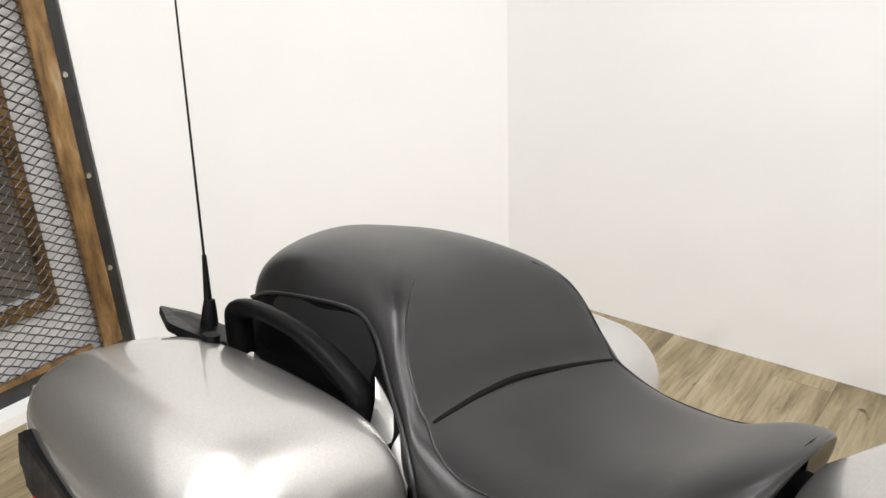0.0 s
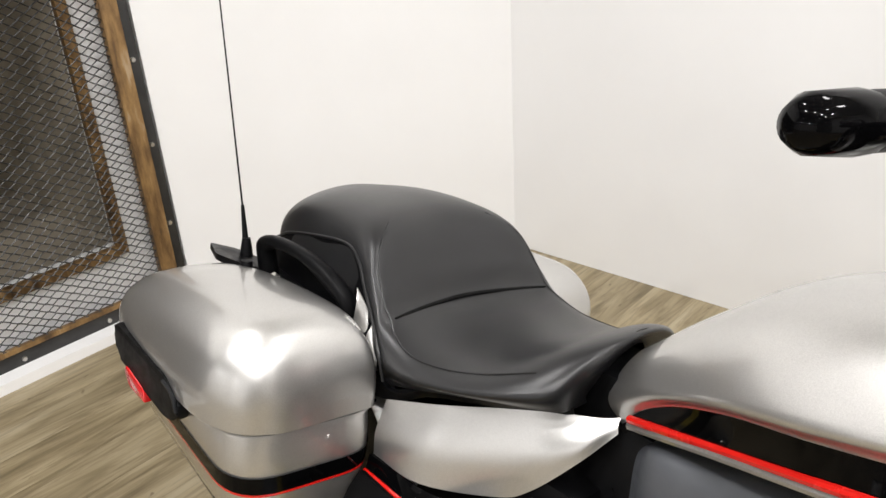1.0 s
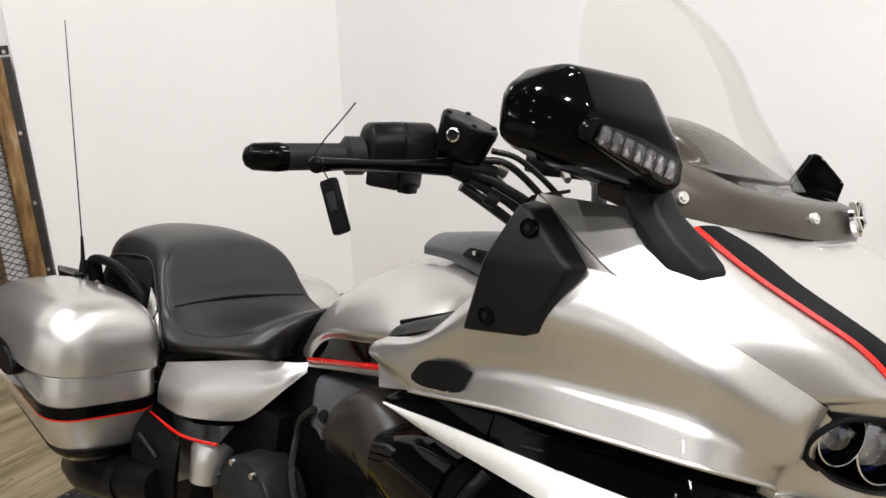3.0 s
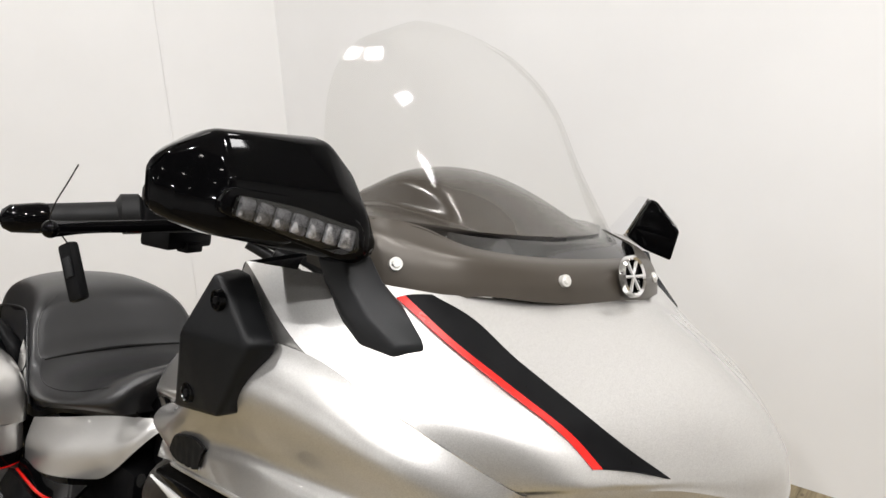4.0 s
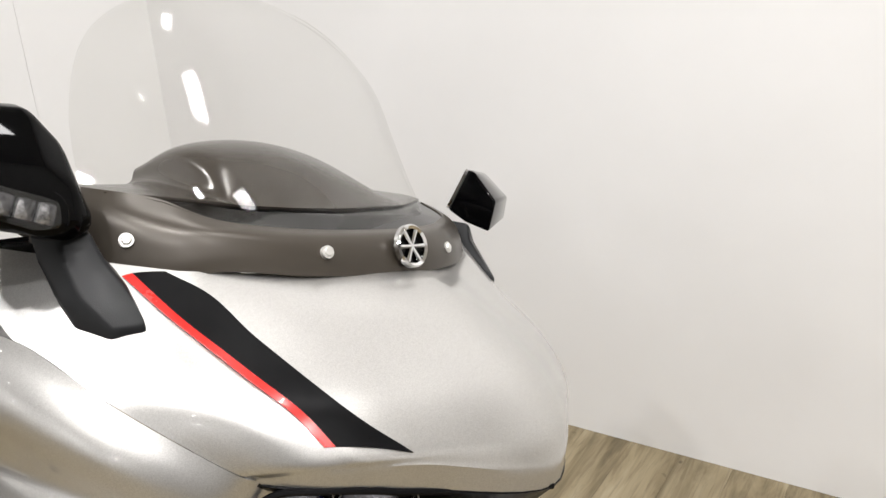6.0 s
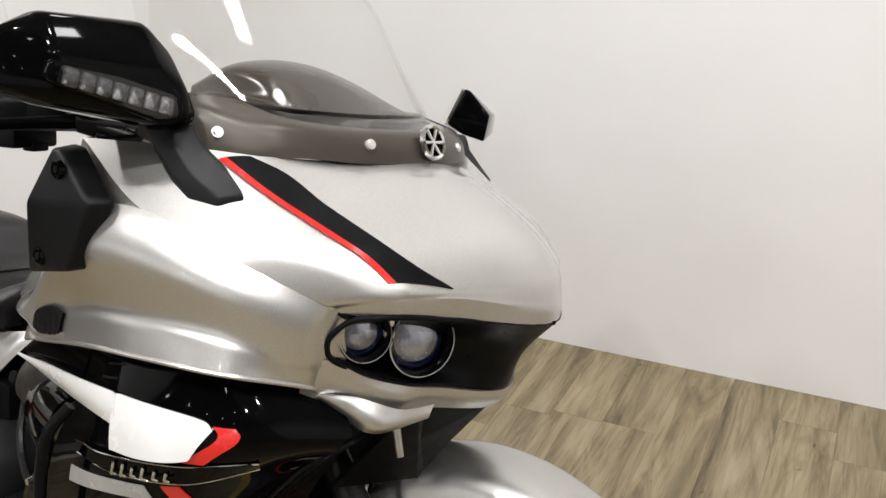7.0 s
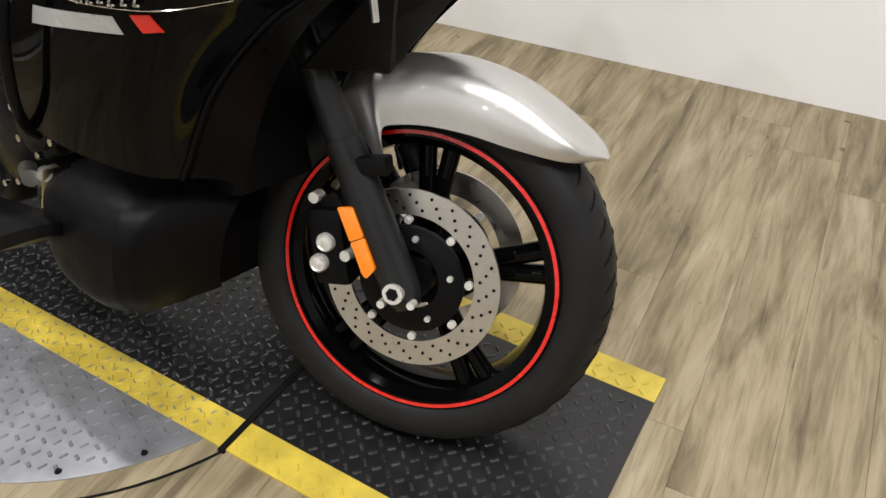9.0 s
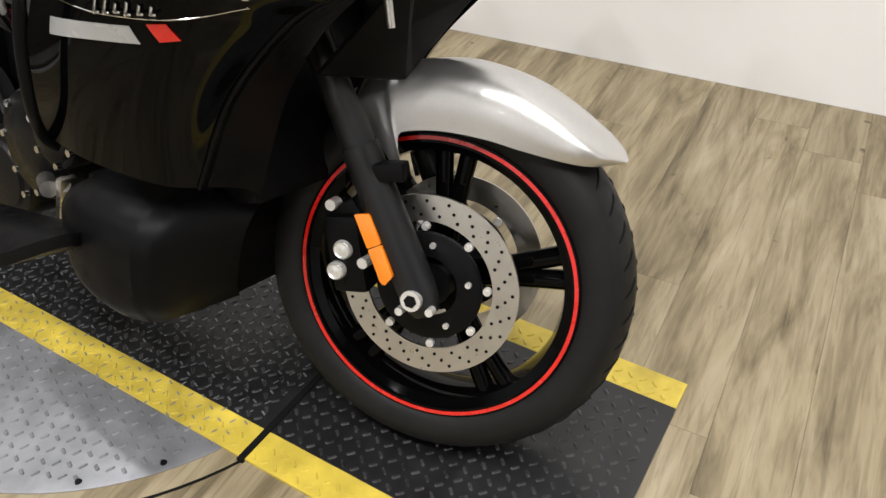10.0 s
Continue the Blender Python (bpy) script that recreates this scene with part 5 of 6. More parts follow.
    belt("lid_joint", 0.5585, 0.5628, SILVER, 0.0035, "raised edge under the lid")
    # guard with a red reflector
    bm = bmesh.new()
    plate(bm, rounded([(-1.485, -0.437 * s, 0.556), (-1.492, -0.437 * s, 0.530), (-1.53, -0.437 * s, 0.522), (-1.72, -0.430 * s, 0.540), (-1.748, -0.425 * s, 0.575), (-1.735, -0.428 * s, 0.592), (-1.53, -0.437 * s, 0.585)], 0.016, 4), 0.022, (0, -s, 0), 0.006)
    guard = part("guard", bm, MATT_BLACK, bike, "black rubber guard on the saddlebag")
    bm = bmesh.new()
    plate(bm, rounded([(-1.600, -0.444 * s, 0.508), (-1.66, -0.442 * s, 0.512), (-1.685, -0.441 * s, 0.528), (-1.68, -0.441 * s, 0.540), (-1.605, -0.444 * s, 0.530)], 0.006, 3), 0.014, (0, -s, 0), 0.003)
    part("reflector", bm, RED_LENS, guard, "red side reflector")
    bm = bmesh.new()
    tube(bm, [(-1.488, -0.4605 * s, 0.548), (-1.50, -0.462 * s, 0.572), (-1.53, -0.462 * s, 0.58)], 0.003, 6, 10)
    part("edge_strip", bm, GREY_PLASTIC, guard)
    bm = bmesh.new()
    plate(bm, rounded([(-1.345, -0.292 * s, 0.497), (-1.345, -0.278 * s, 0.497), (-1.345, -0.282 * s, 0.478), (-1.345, -0.296 * s, 0.478)], 0.002, 2), 0.006, (1, 0, 0))
    part("small_badge", bm, CHROME, body, "small bright badge on the black stripe", smooth=False)


bag(1)
on_far(bag, -1, shift=(0, -0.09, 0))

# rear mudguard between the bags
bm = bmesh.new()
rows = []
for a in range(0, 171, 10):
    r = radians(a)
    rows.append([(-1.66 + math.cos(r) * 0.36, y, 0.30 + math.sin(r) * (0.34 + h)) for y, h in ((-0.17, -0.03), (-0.13, 0.0), (0, 0.01), (0.13, 0.0), (0.17, -0.03))])
part("rear_mudguard", loft(rows, 30, 17, 0.004), SILVER, bike, "silver rear mudguard between the saddlebags")

# side cover and engine
COVER = [[(-1.335, -0.203, 0.574), (-1.337, -0.216, 0.525), (-1.335, -0.217, 0.486)], [(-1.237, -0.180, 0.604), (-1.237, -0.205, 0.545), (-1.237, -0.213, 0.488)], [(-1.137, -0.135, 0.633), (-1.137, -0.160, 0.565), (-1.137, -0.160, 0.504)],
         [(-1.096, -0.112, 0.642), (-1.096, -0.138, 0.585), (-1.096, -0.140, 0.529)], [(-1.046, -0.085, 0.650), (-1.046, -0.110, 0.620), (-1.046, -0.115, 0.591)], [(-1.024, -0.068, 0.656), (-1.022, -0.075, 0.647), (-1.018, -0.078, 0.638)]]
part("side_cover", loft(COVER, 30, 16, 0.006), SILVER, bike, "silver side cover under the seat", angle=60)
bm = bmesh.new()
box(bm, (-0.80, 0, 0.48), (0.56, 0.14, 0.34), bevel=0.03)
part("engine_block", bm, DARK_METAL, bike, "black engine block")
bm = bmesh.new()
box(bm, (-1.25, 0, 0.42), (0.45, 0.26, 0.26), bevel=0.03)
part("frame_rear", bm, MATT_BLACK, bike, "black rear frame and gearbox housing")
GREYTOP = [[(-0.985, -0.04, 0.64), (-0.99, -0.07, 0.62), (-0.985, -0.075, 0.55)], [(-0.95, -0.06, 0.66), (-0.945, -0.108, 0.65), (-0.94, -0.115, 0.56)], [(-0.86, -0.07, 0.68), (-0.86, -0.118, 0.668), (-0.855, -0.128, 0.57)], [(-0.77, -0.08, 0.705), (-0.77, -0.125, 0.69), (-0.76, -0.14, 0.61)]]
part("cylinder_head", loft(GREYTOP, 24, 12, 0.01), ENGINE_GREY, bike, "grey cylinder head cover")
CYL = [[(-0.800, -0.15, 0.640), (-0.798, -0.20, 0.635), (-0.79, -0.21, 0.600), (-0.78, -0.18, 0.575)], [(-0.762, -0.16, 0.700), (-0.765, -0.225, 0.690), (-0.765, -0.24, 0.640), (-0.77, -0.19, 0.590)], [(-0.690, -0.17, 0.742), (-0.690, -0.240, 0.732), (-0.695, -0.26, 0.655), (-0.70, -0.20, 0.590)],
       [(-0.615, -0.18, 0.735), (-0.605, -0.250, 0.715), (-0.62, -0.272, 0.640), (-0.65, -0.21, 0.580)], [(-0.560, -0.19, 0.700), (-0.545, -0.250, 0.680), (-0.565, -0.265, 0.620), (-0.60, -0.21, 0.570)]]
part("air_cleaner", loft(CYL, 30, 16, 0.01), AIR_BROWN, bike, "satin brown-black air cleaner cover")
# Raised near-black discs; the shade of the bolt holes is in their colour.
for p in ((-0.775, -0.238, 0.668), (-0.66, -0.262, 0.655)):
    bm = bmesh.new()
    rod(bm, V(*p), V(*p) + V(0.0, -0.004, 0.001), 0.011, 0.010, 14)
    part("bolt_recess", bm, GAP, bike)
for k in range(5):
    bm = bmesh.new()
    rod(bm, (-0.925 + 0.002 * k, -0.118, 0.604 - 0.011 * k), (-0.890 + 0.002 * k, -0.136, 0.606 - 0.011 * k), 0.0032, None, 8)
    part("cooling_fin", bm, STEEL, bike, "bright edge of a cooling fin")
bm = bmesh.new()
tube(bm, [(-0.93, -0.125, 0.60), (-0.966, -0.122, 0.565), (-0.975, -0.12, 0.525), (-0.955, -0.14, 0.47), (-0.90, -0.16, 0.42), (-0.80, -0.18, 0.38)], 0.008, 8, 30)
part("hose", bm, CABLE, bike, "black hose at the engine")


def round_cover(c, r, deep, material, label, bolts, turn=0):
    m = Matrix.Translation(c) @ Matrix.Rotation(radians(180), 4, "X")
    bm = bmesh.new()
    lathe(bm, [(r, -deep), (r, 0.0), (r * 0.96, 0.008), (r * 0.8, 0.010), (r * 0.74, 0.016), (r * 0.3, 0.020), (0.0, 0.021)], m, 40)
    ob = part("engine_cover", bm, material, bike, label)
    for k in range(bolts):
        a = math.tau * k / bolts + turn
        p = m @ V(math.cos(a) * r * 0.88, 0.008, math.sin(a) * r * 0.88)
        bm = bmesh.new()
        rod(bm, p, p + V(0, -0.009, 0), 0.0075, 0.0065, 10)
        part("bolt", bm, CHROME, ob, "bright bolt")


round_cover((-1.035, -0.185, 0.37), 0.10, 0.08, GREY_PLASTIC, "round grey engine cover with bright bolts", 8, 0.4)
round_cover((-0.72, -0.20, 0.40), 0.10, 0.1, DARK_METAL, "round dark engine cover with bright bolts", 8)
round_cover((-0.62, -0.225, 0.455), 0.06, 0.1, DARK_METAL, "small grey engine cover", 6, 0.3)
round_cover((-0.86, -0.19, 0.30), 0.09, 0.1, DARK_METAL, "dark lower engine cover", 6, 0.2)
for p, q, r in (((-0.60, -0.235, 0.375), (-0.545, -0.27, 0.40), 0.013), ((-0.66, -0.23, 0.36), (-0.60, -0.262, 0.372), 0.016)):
    bm = bmesh.new()
    rod(bm, p, q, r, r * 0.9, 14)
    part("engine_fitting", bm, STEEL, bike, "bright fitting at the engine")
bm = bmesh.new()
box(bm, (-0.552, -0.262, 0.375), (0.012, 0.03, 0.075), pose(0, 0, 0, 0, 12, 0), 0.003)
part("engine_bracket", bm, STEEL, bike)
# chrome elbow with a red line, ribbed rear cover, silencer
bm = bmesh.new()
tube(bm, [(-1.15, -0.185, 0.455), (-1.145, -0.198, 0.44), (-1.142, -0.205, 0.42), (-1.142, -0.207, 0.40), (-1.142, -0.208, 0.385)], [0.042, 0.042, 0.034, 0.032, 0.032], 24)
part("chrome_elbow", bm, SILVER, bike, "bright metal elbow of the exhaust")
bm = bmesh.new()
tube(bm, [(-1.335, -0.231, 0.463), (-1.22, -0.231, 0.460), (-1.14, -0.231, 0.475), (-1.085, -0.226, 0.488)], 0.0035, 8, 24)
part("pinstripe", bm, RED, bike, "red line under the side cover")
LOWCOVER = [[(-1.335, -0.225, 0.488), (-1.335, -0.23, 0.462)], [(-1.22, -0.212, 0.484), (-1.22, -0.230, 0.460)], [(-1.14, -0.202, 0.502), (-1.14, -0.228, 0.477)], [(-1.085, -0.190, 0.52), (-1.085, -0.222, 0.490)]]
part("lower_cover", loft(LOWCOVER, 20, 6, 0.006), GLOSS_BLACK, bike, "gloss black strip under the side cover")
RIB = [[(-1.325, -0.25, 0.475), (-1.33, -0.272, 0.42), (-1.30, -0.275, 0.34), (-1.27, -0.26, 0.30)], [(-1.25, -0.25, 0.468), (-1.25, -0.268, 0.42), (-1.24, -0.27, 0.34), (-1.23, -0.25, 0.30)], [(-1.205, -0.235, 0.445), (-1.19, -0.248, 0.41), (-1.185, -0.25, 0.34), (-1.19, -0.24, 0.31)]]
rib = part("rear_cover", loft(RIB, 16, 16, 0.012), MATT_BLACK, bike, "matt black ribbed cover behind the engine")
for z, w in ((0.43, 0.06), (0.36, 0.06)):
    bm = bmesh.new()
    tube(bm, [(-1.29, -0.278, z + 0.012), (-1.225, -0.272, z - 0.016)], 0.004, 8)
    part("rib", bm, GREY_PLASTIC, rib)
bm = bmesh.new()
tube(bm, [(-1.22, -0.26, 0.35), (-1.34, -0.28, 0.32), (-1.46, -0.285, 0.285), (-1.60, -0.25, 0.24)], [0.040, 0.046, 0.048, 0.044], 24, 20)
silencer = part("silencer", bm, SATIN_BLACK, bike, "black exhaust silencer under the saddlebag")
bm = bmesh.new()
tube(bm, [(-1.315, -0.277, 0.326), (-1.34, -0.281, 0.320)], [0.049, 0.050], 24)
part("clamp", bm, DARK_METAL, silencer)
# rear wheel
bm = bmesh.new()
m = Matrix.Translation((-1.66, 0, 0.31))
lathe(bm, [(0.20, -0.085), (0.26, -0.10), (0.295, -0.08), (0.311, -0.03), (0.312, 0.03), (0.295, 0.08), (0.26, 0.10), (0.20, 0.085)], m, 48, True)
rear = part("rear_wheel", bm, RUBBER, bike, "black rear tyre")
bm = bmesh.new()
lathe(bm, [(0.0, -0.06), (0.06, -0.06), (0.07, -0.02), (0.19, -0.02), (0.205, -0.08), (0.215, -0.08), (0.215, 0.08), (0.205, 0.08), (0.19, 0.02), (0.07, 0.02), (0.0, 0.06)], m, 40)
part("rim", bm, GLOSS_BLACK, rear)

# crash bar, footboard, lower box
bm = bmesh.new()
tube(bm, [(-0.325, -0.395, 0.80), (-0.338, -0.416, 0.765), (-0.35, -0.420, 0.69), (-0.37, -0.405, 0.60), (-0.41, -0.37, 0.545), (-0.47, -0.32, 0.50)], 0.0075, 12, 40)
part("crash_bar", bm, SATIN_BLACK, bike, "black tubular crash bar beside the fairing")
SCOOP = [[(-0.58, -0.26, 0.735), (-0.585, -0.31, 0.72), (-0.58, -0.315, 0.66), (-0.565, -0.26, 0.60)], [(-0.50, -0.28, 0.775), (-0.50, -0.345, 0.75), (-0.51, -0.34, 0.66), (-0.50, -0.28, 0.58)], [(-0.40, -0.30, 0.785), (-0.40, -0.375, 0.765), (-0.42, -0.37, 0.67), (-0.43, -0.30, 0.58)]]
part("air_scoop", loft(SCOOP, 20, 16, 0.008), GLOSS_BLACK, bike, "black air scoop behind the fairing")
BOX = [[(-0.515, -0.22, 0.420), (-0.520, -0.27, 0.405), (-0.515, -0.295, 0.375), (-0.500, -0.295, 0.310), (-0.480, -0.27, 0.265)],
       [(-0.450, -0.23, 0.455), (-0.455, -0.295, 0.432), (-0.450, -0.328, 0.392), (-0.440, -0.328, 0.305), (-0.430, -0.30, 0.255)],
       [(-0.370, -0.24, 0.468), (-0.370, -0.305, 0.445), (-0.365, -0.338, 0.402), (-0.360, -0.336, 0.300), (-0.360, -0.31, 0.258)],
       [(-0.300, -0.22, 0.470), (-0.296, -0.295, 0.448), (-0.294, -0.332, 0.402), (-0.298, -0.328, 0.312), (-0.305, -0.30, 0.262)],
       [(-0.272, -0.20, 0.462), (-0.264, -0.270, 0.440), (-0.262, -0.300, 0.395), (-0.270, -0.298, 0.312), (-0.285, -0.27, 0.265)],
       [(-0.245, -0.12, 0.440), (-0.235, -0.160, 0.420), (-0.235, -0.180, 0.380), (-0.245, -0.180, 0.312), (-0.262, -0.16, 0.270)]]
bm = bmesh.new()
grid_mesh(bm, loft_grid(BOX[:4], 24, 24))
grid_mesh(bm, loft_grid(BOX[3:], 12, 24))
bmesh.ops.remove_doubles(bm, verts=bm.verts, dist=0.0004)
thicken(bm, 0.008)
part("lower_box", bm, MATT_BLACK, bike, "matt black belly box ahead of the footboard", angle=28)
bm = bmesh.new()
box(bm, (-0.42, 0, 0.33), (0.26, 0.46, 0.17), bevel=0.02)
part("belly", bm, MATT_BLACK, bike, "black belly of the engine")
bm = bmesh.new()
plate(bm, rounded([(-0.395, -0.37, 0.405), (-0.41, -0.29, 0.375), (-0.82, -0.28, 0.29), (-0.84, -0.38, 0.295), (-0.52, -0.41, 0.33)], 0.03, 4), 0.022, (0, 0, -1), 0.004)
part("footboard", bm, MATT_BLACK, bike, "black rider footboard")
bm = bmesh.new()
tube(bm, [(-0.60, -0.22, 0.27), (-0.60, -0.33, 0.285)], 0.014, 10)
part("footboard_bracket", bm, DARK_METAL, bike)
for y in (0.14,):
    bm = bmesh.new()
    tube(bm, [(-0.86, y, 0.30), (-0.84, 0.26, 0.14), (-0.82, 0.30, 0.062)], 0.012, 10, 10)
    part("side_stand", bm, SATIN_BLACK, bike, "black side stand")

# ---- front wheel, fork and mudguard, turned a little to the left ----
axis = V(-0.21, 0.97, -0.11).normalized()
ahead = axis.cross(V(0, 0, 1)).normalized()
WHEEL = Matrix(((ahead.x, axis.x, ahead.cross(axis).x, -0.019), (ahead.y, axis.y, ahead.cross(axis).y, 0.068), (ahead.z, axis.z, ahead.cross(axis).z, 0.3255), (0, 0, 0, 1)))


def W(x, y, z):
    return WHEEL @ V(x, y, z)


bm = bmesh.new()
lathe(bm, [(0.226, -0.058), (0.228, -0.050), (0.212, -0.044), (0.206, -0.02), (0.206, 0.02), (0.212, 0.044), (0.228, 0.050), (0.226, 0.058), (0.240, 0.058), (0.243, 0.052), (0.235, 0.046), (0.232, 0.0), (0.235, -0.046), (0.243, -0.052), (0.240, -0.058)], WHEEL, 72, True)
front = part("front_wheel", bm, GLOSS_BLACK, bike, "black cast front wheel with a red rim line", angle=30)
bm = bmesh.new()
lathe(bm, [(0.2305, -0.0575), (0.2305, -0.0595), (0.2365, -0.0595), (0.2365, -0.0575)], WHEEL, 96, True)
part("rim_line", bm, RED, front, "thin red line round the rim")
bm = bmesh.new()
lathe(bm, [(0.2335, 0.0585), (0.2335, 0.0605), (0.2395, 0.0605), (0.2395, 0.0585)], WHEEL, 96, True)
part("rim_line", bm, RED, front, "thin red line round the rim")
bm = bmesh.new()
lathe(bm, [(0.236, -0.050), (0.243, -0.0585), (0.258, -0.0640), (0.275, -0.0645), (0.291, -0.060), (0.301, -0.048), (0.3095, -0.030), (0.3135, -0.010), (0.3135, 0.010), (0.3095, 0.030), (0.301, 0.048), (0.291, 0.060), (0.275, 0.0645), (0.258, 0.0640), (0.243, 0.0585), (0.236, 0.050)], WHEEL, 120, True)
tyre = part("tyre", bm, RUBBER, front, "black rubber road tyre with slanted grooves")
# Grooves are not cut: near-black bars carry the shade inside them.
bm = bmesh.new()
for k in range(44):
    a = math.tau * k / 44
    for s in (-1, 1):
        b = a + (math.pi / 44 if s > 0 else 0)
        path = []
        for f in range(6):
            u = f / 5
            y = s * (0.008 + 0.040 * u)
            r = 0.3137 - (0.0008 if u < 0.1 else 0) - 0.0142 * (y / 0.048) ** 2 - 0.0002
            ang = b - 0.10 * u ** 0.8
            path.append(W(math.cos(ang) * r, y, math.sin(ang) * r))
        tube(bm, path, [0.0010, 0.0026, 0.0032, 0.0032, 0.0026, 0.0010], 4)
tagged(part("groove_shade_pattern", bm, GAP, tyre), kind="stuff")
for k in range(5):
    for d in (-0.085, 0.085):
        a = math.tau * k / 5 + 0.35
        bm = bmesh.new()
        p = [W(math.cos(a + d * f) * r, y, math.sin(a + d * f) * r) for r, f, y in ((0.045, 0.5, -0.012), (0.12, 1.0, -0.018), (0.218, 1.15, -0.020))]
        tube(bm, p, [0.022, 0.016, 0.017], 10, 8, flat=0.9)
        part("spoke", bm, GLOSS_BLACK, front, "black cast spoke")
bm = bmesh.new()
lathe(bm, [(0.0, -0.07), (0.035, -0.07), (0.040, -0.05), (0.052, -0.045), (0.052, 0.045), (0.035, 0.07), (0.0, 0.07)], WHEEL, 32)
part("hub", bm, SATIN_BLACK, front)


def brake_disc(y, s):
    """A drilled disc on a black carrier."""
    bm = bmesh.new()
    n = 96
    ring = []
    for r in (0.107, 0.1185, 0.128, 0.1375, 0.149):
        ring.append([(r, math.tau * k / n) for k in range(n)])
    for side in (y, y + s * 0.005):
        vs = [[bm.verts.new(W(r * math.cos(a), side, r * math.sin(a))) for r, a in row] for row in ring]
        for i in range(len(vs) - 1):
            for k in range(n):
                bm.faces.new((vs[i][k], vs[i][(k + 1) % n], vs[i + 1][(k + 1) % n], vs[i + 1][k]))
        if side == y:
            keep = vs
    for i in (0, len(ring) - 1):
        for k in range(n):
            bm.faces.new((keep[i][k], keep[i][(k + 1) % n], vs[i][(k + 1) % n], vs[i][k]))
    disc = part("brake_disc", bm, STEEL, front, "drilled steel brake disc", angle=30)
    # Near-black spots on the face carry the shade of the drilled holes.
    bm = bmesh.new()
    for k in range(72):
        a = math.tau * k / 72
        r = (0.117, 0.128, 0.139)[k % 3]
        c = W(r * math.cos(a), y - s * 0.0005, r * math.sin(a))
        d = (W(0, -s, 0) - W(0, 0, 0)).normalized()
        rod(bm, c + d * -0.0004, c + d * 0.0006, 0.0028, None, 8)
    tagged(part("hole_shade_pattern", bm, GAP, disc), kind="stuff")
    bm = bmesh.new()
    lathe(bm, [(0.050, y + s * 0.004), (0.050, y - s * 0.004), (0.085, y - s * 0.002), (0.090, y + s * 0.001), (0.090, y + s * 0.005)], WHEEL, 48, True)
    part("carrier", bm, SATIN_BLACK, disc, "black disc carrier")
    for k in range(8):
        a = math.tau * k / 8 + 0.2
        bm = bmesh.new()
        c = W(0.0985 * math.cos(a), y, 0.0985 * math.sin(a))
        d = (W(0, -s, 0) - W(0, 0, 0)).normalized()
        rod(bm, c - d * 0.004, c + d * 0.003, 0.0070, 0.0066, 16)
        rod(bm, c + d * 0.003, c + d * 0.0045, 0.0038, 0.0035, 12)
        part("button", bm, ZINC, disc, "bright disc button")
        if k < 5:
            bm = bmesh.new()
            h = radians(19 + 72 * k)
            c = W(0.070 * math.cos(h), y, 0.070 * math.sin(h))
            rod(bm, c, c + d * 0.008, 0.0055, 0.005, 8)
            part("bolt", bm, ZINC, disc, "bright hub bolt")


brake_disc(-0.077, 1)
brake_disc(0.077, -1)


def caliper(s, r0=0.165):
    bm = bmesh.new()
    box(bm, W(-0.130, s * 0.095, 0.030), (0.06, 0.05, 0.13), pose(0, 0, 0, 0, -14, 12), 0.008)
    box(bm, W(-0.135, s * 0.100, 0.088), (0.05, 0.025, 0.05), pose(0, 0, 0, 0, -40, 12), 0.006)
    cal = part("brake_caliper", bm, SATIN_BLACK, bike, "black brake caliper with bright piston caps")
    for x, z, r in ((-0.132, 0.039, 0.0155), (-0.139, 0.001, 0.0150)):
        bm = bmesh.new()
        m2 = WHEEL @ Matrix.Translation((x, s * 0.124, z)) @ Matrix.Rotation(radians(180 if s < 0 else 0), 4, "X")
        lathe(bm, [(r, -0.006), (r, 0.004), (r * 0.85, 0.007), (r * 0.7, 0.005), (r * 0.35, 0.005), (0.0, 0.0075)], m2, 24)
        part("piston_cap", bm, ZINC, cal, "bright round piston cap")
    for x, z in ((-0.164, 0.103), (-0.098, 0.024)):
        bm = bmesh.new()
        rod(bm, W(x, s * 0.10, z), W(x, s * 0.122, z), 0.010, 0.009, 12)
        part("bolt", bm, ZINC, cal)
    return cal


caliper(-1), caliper(1)


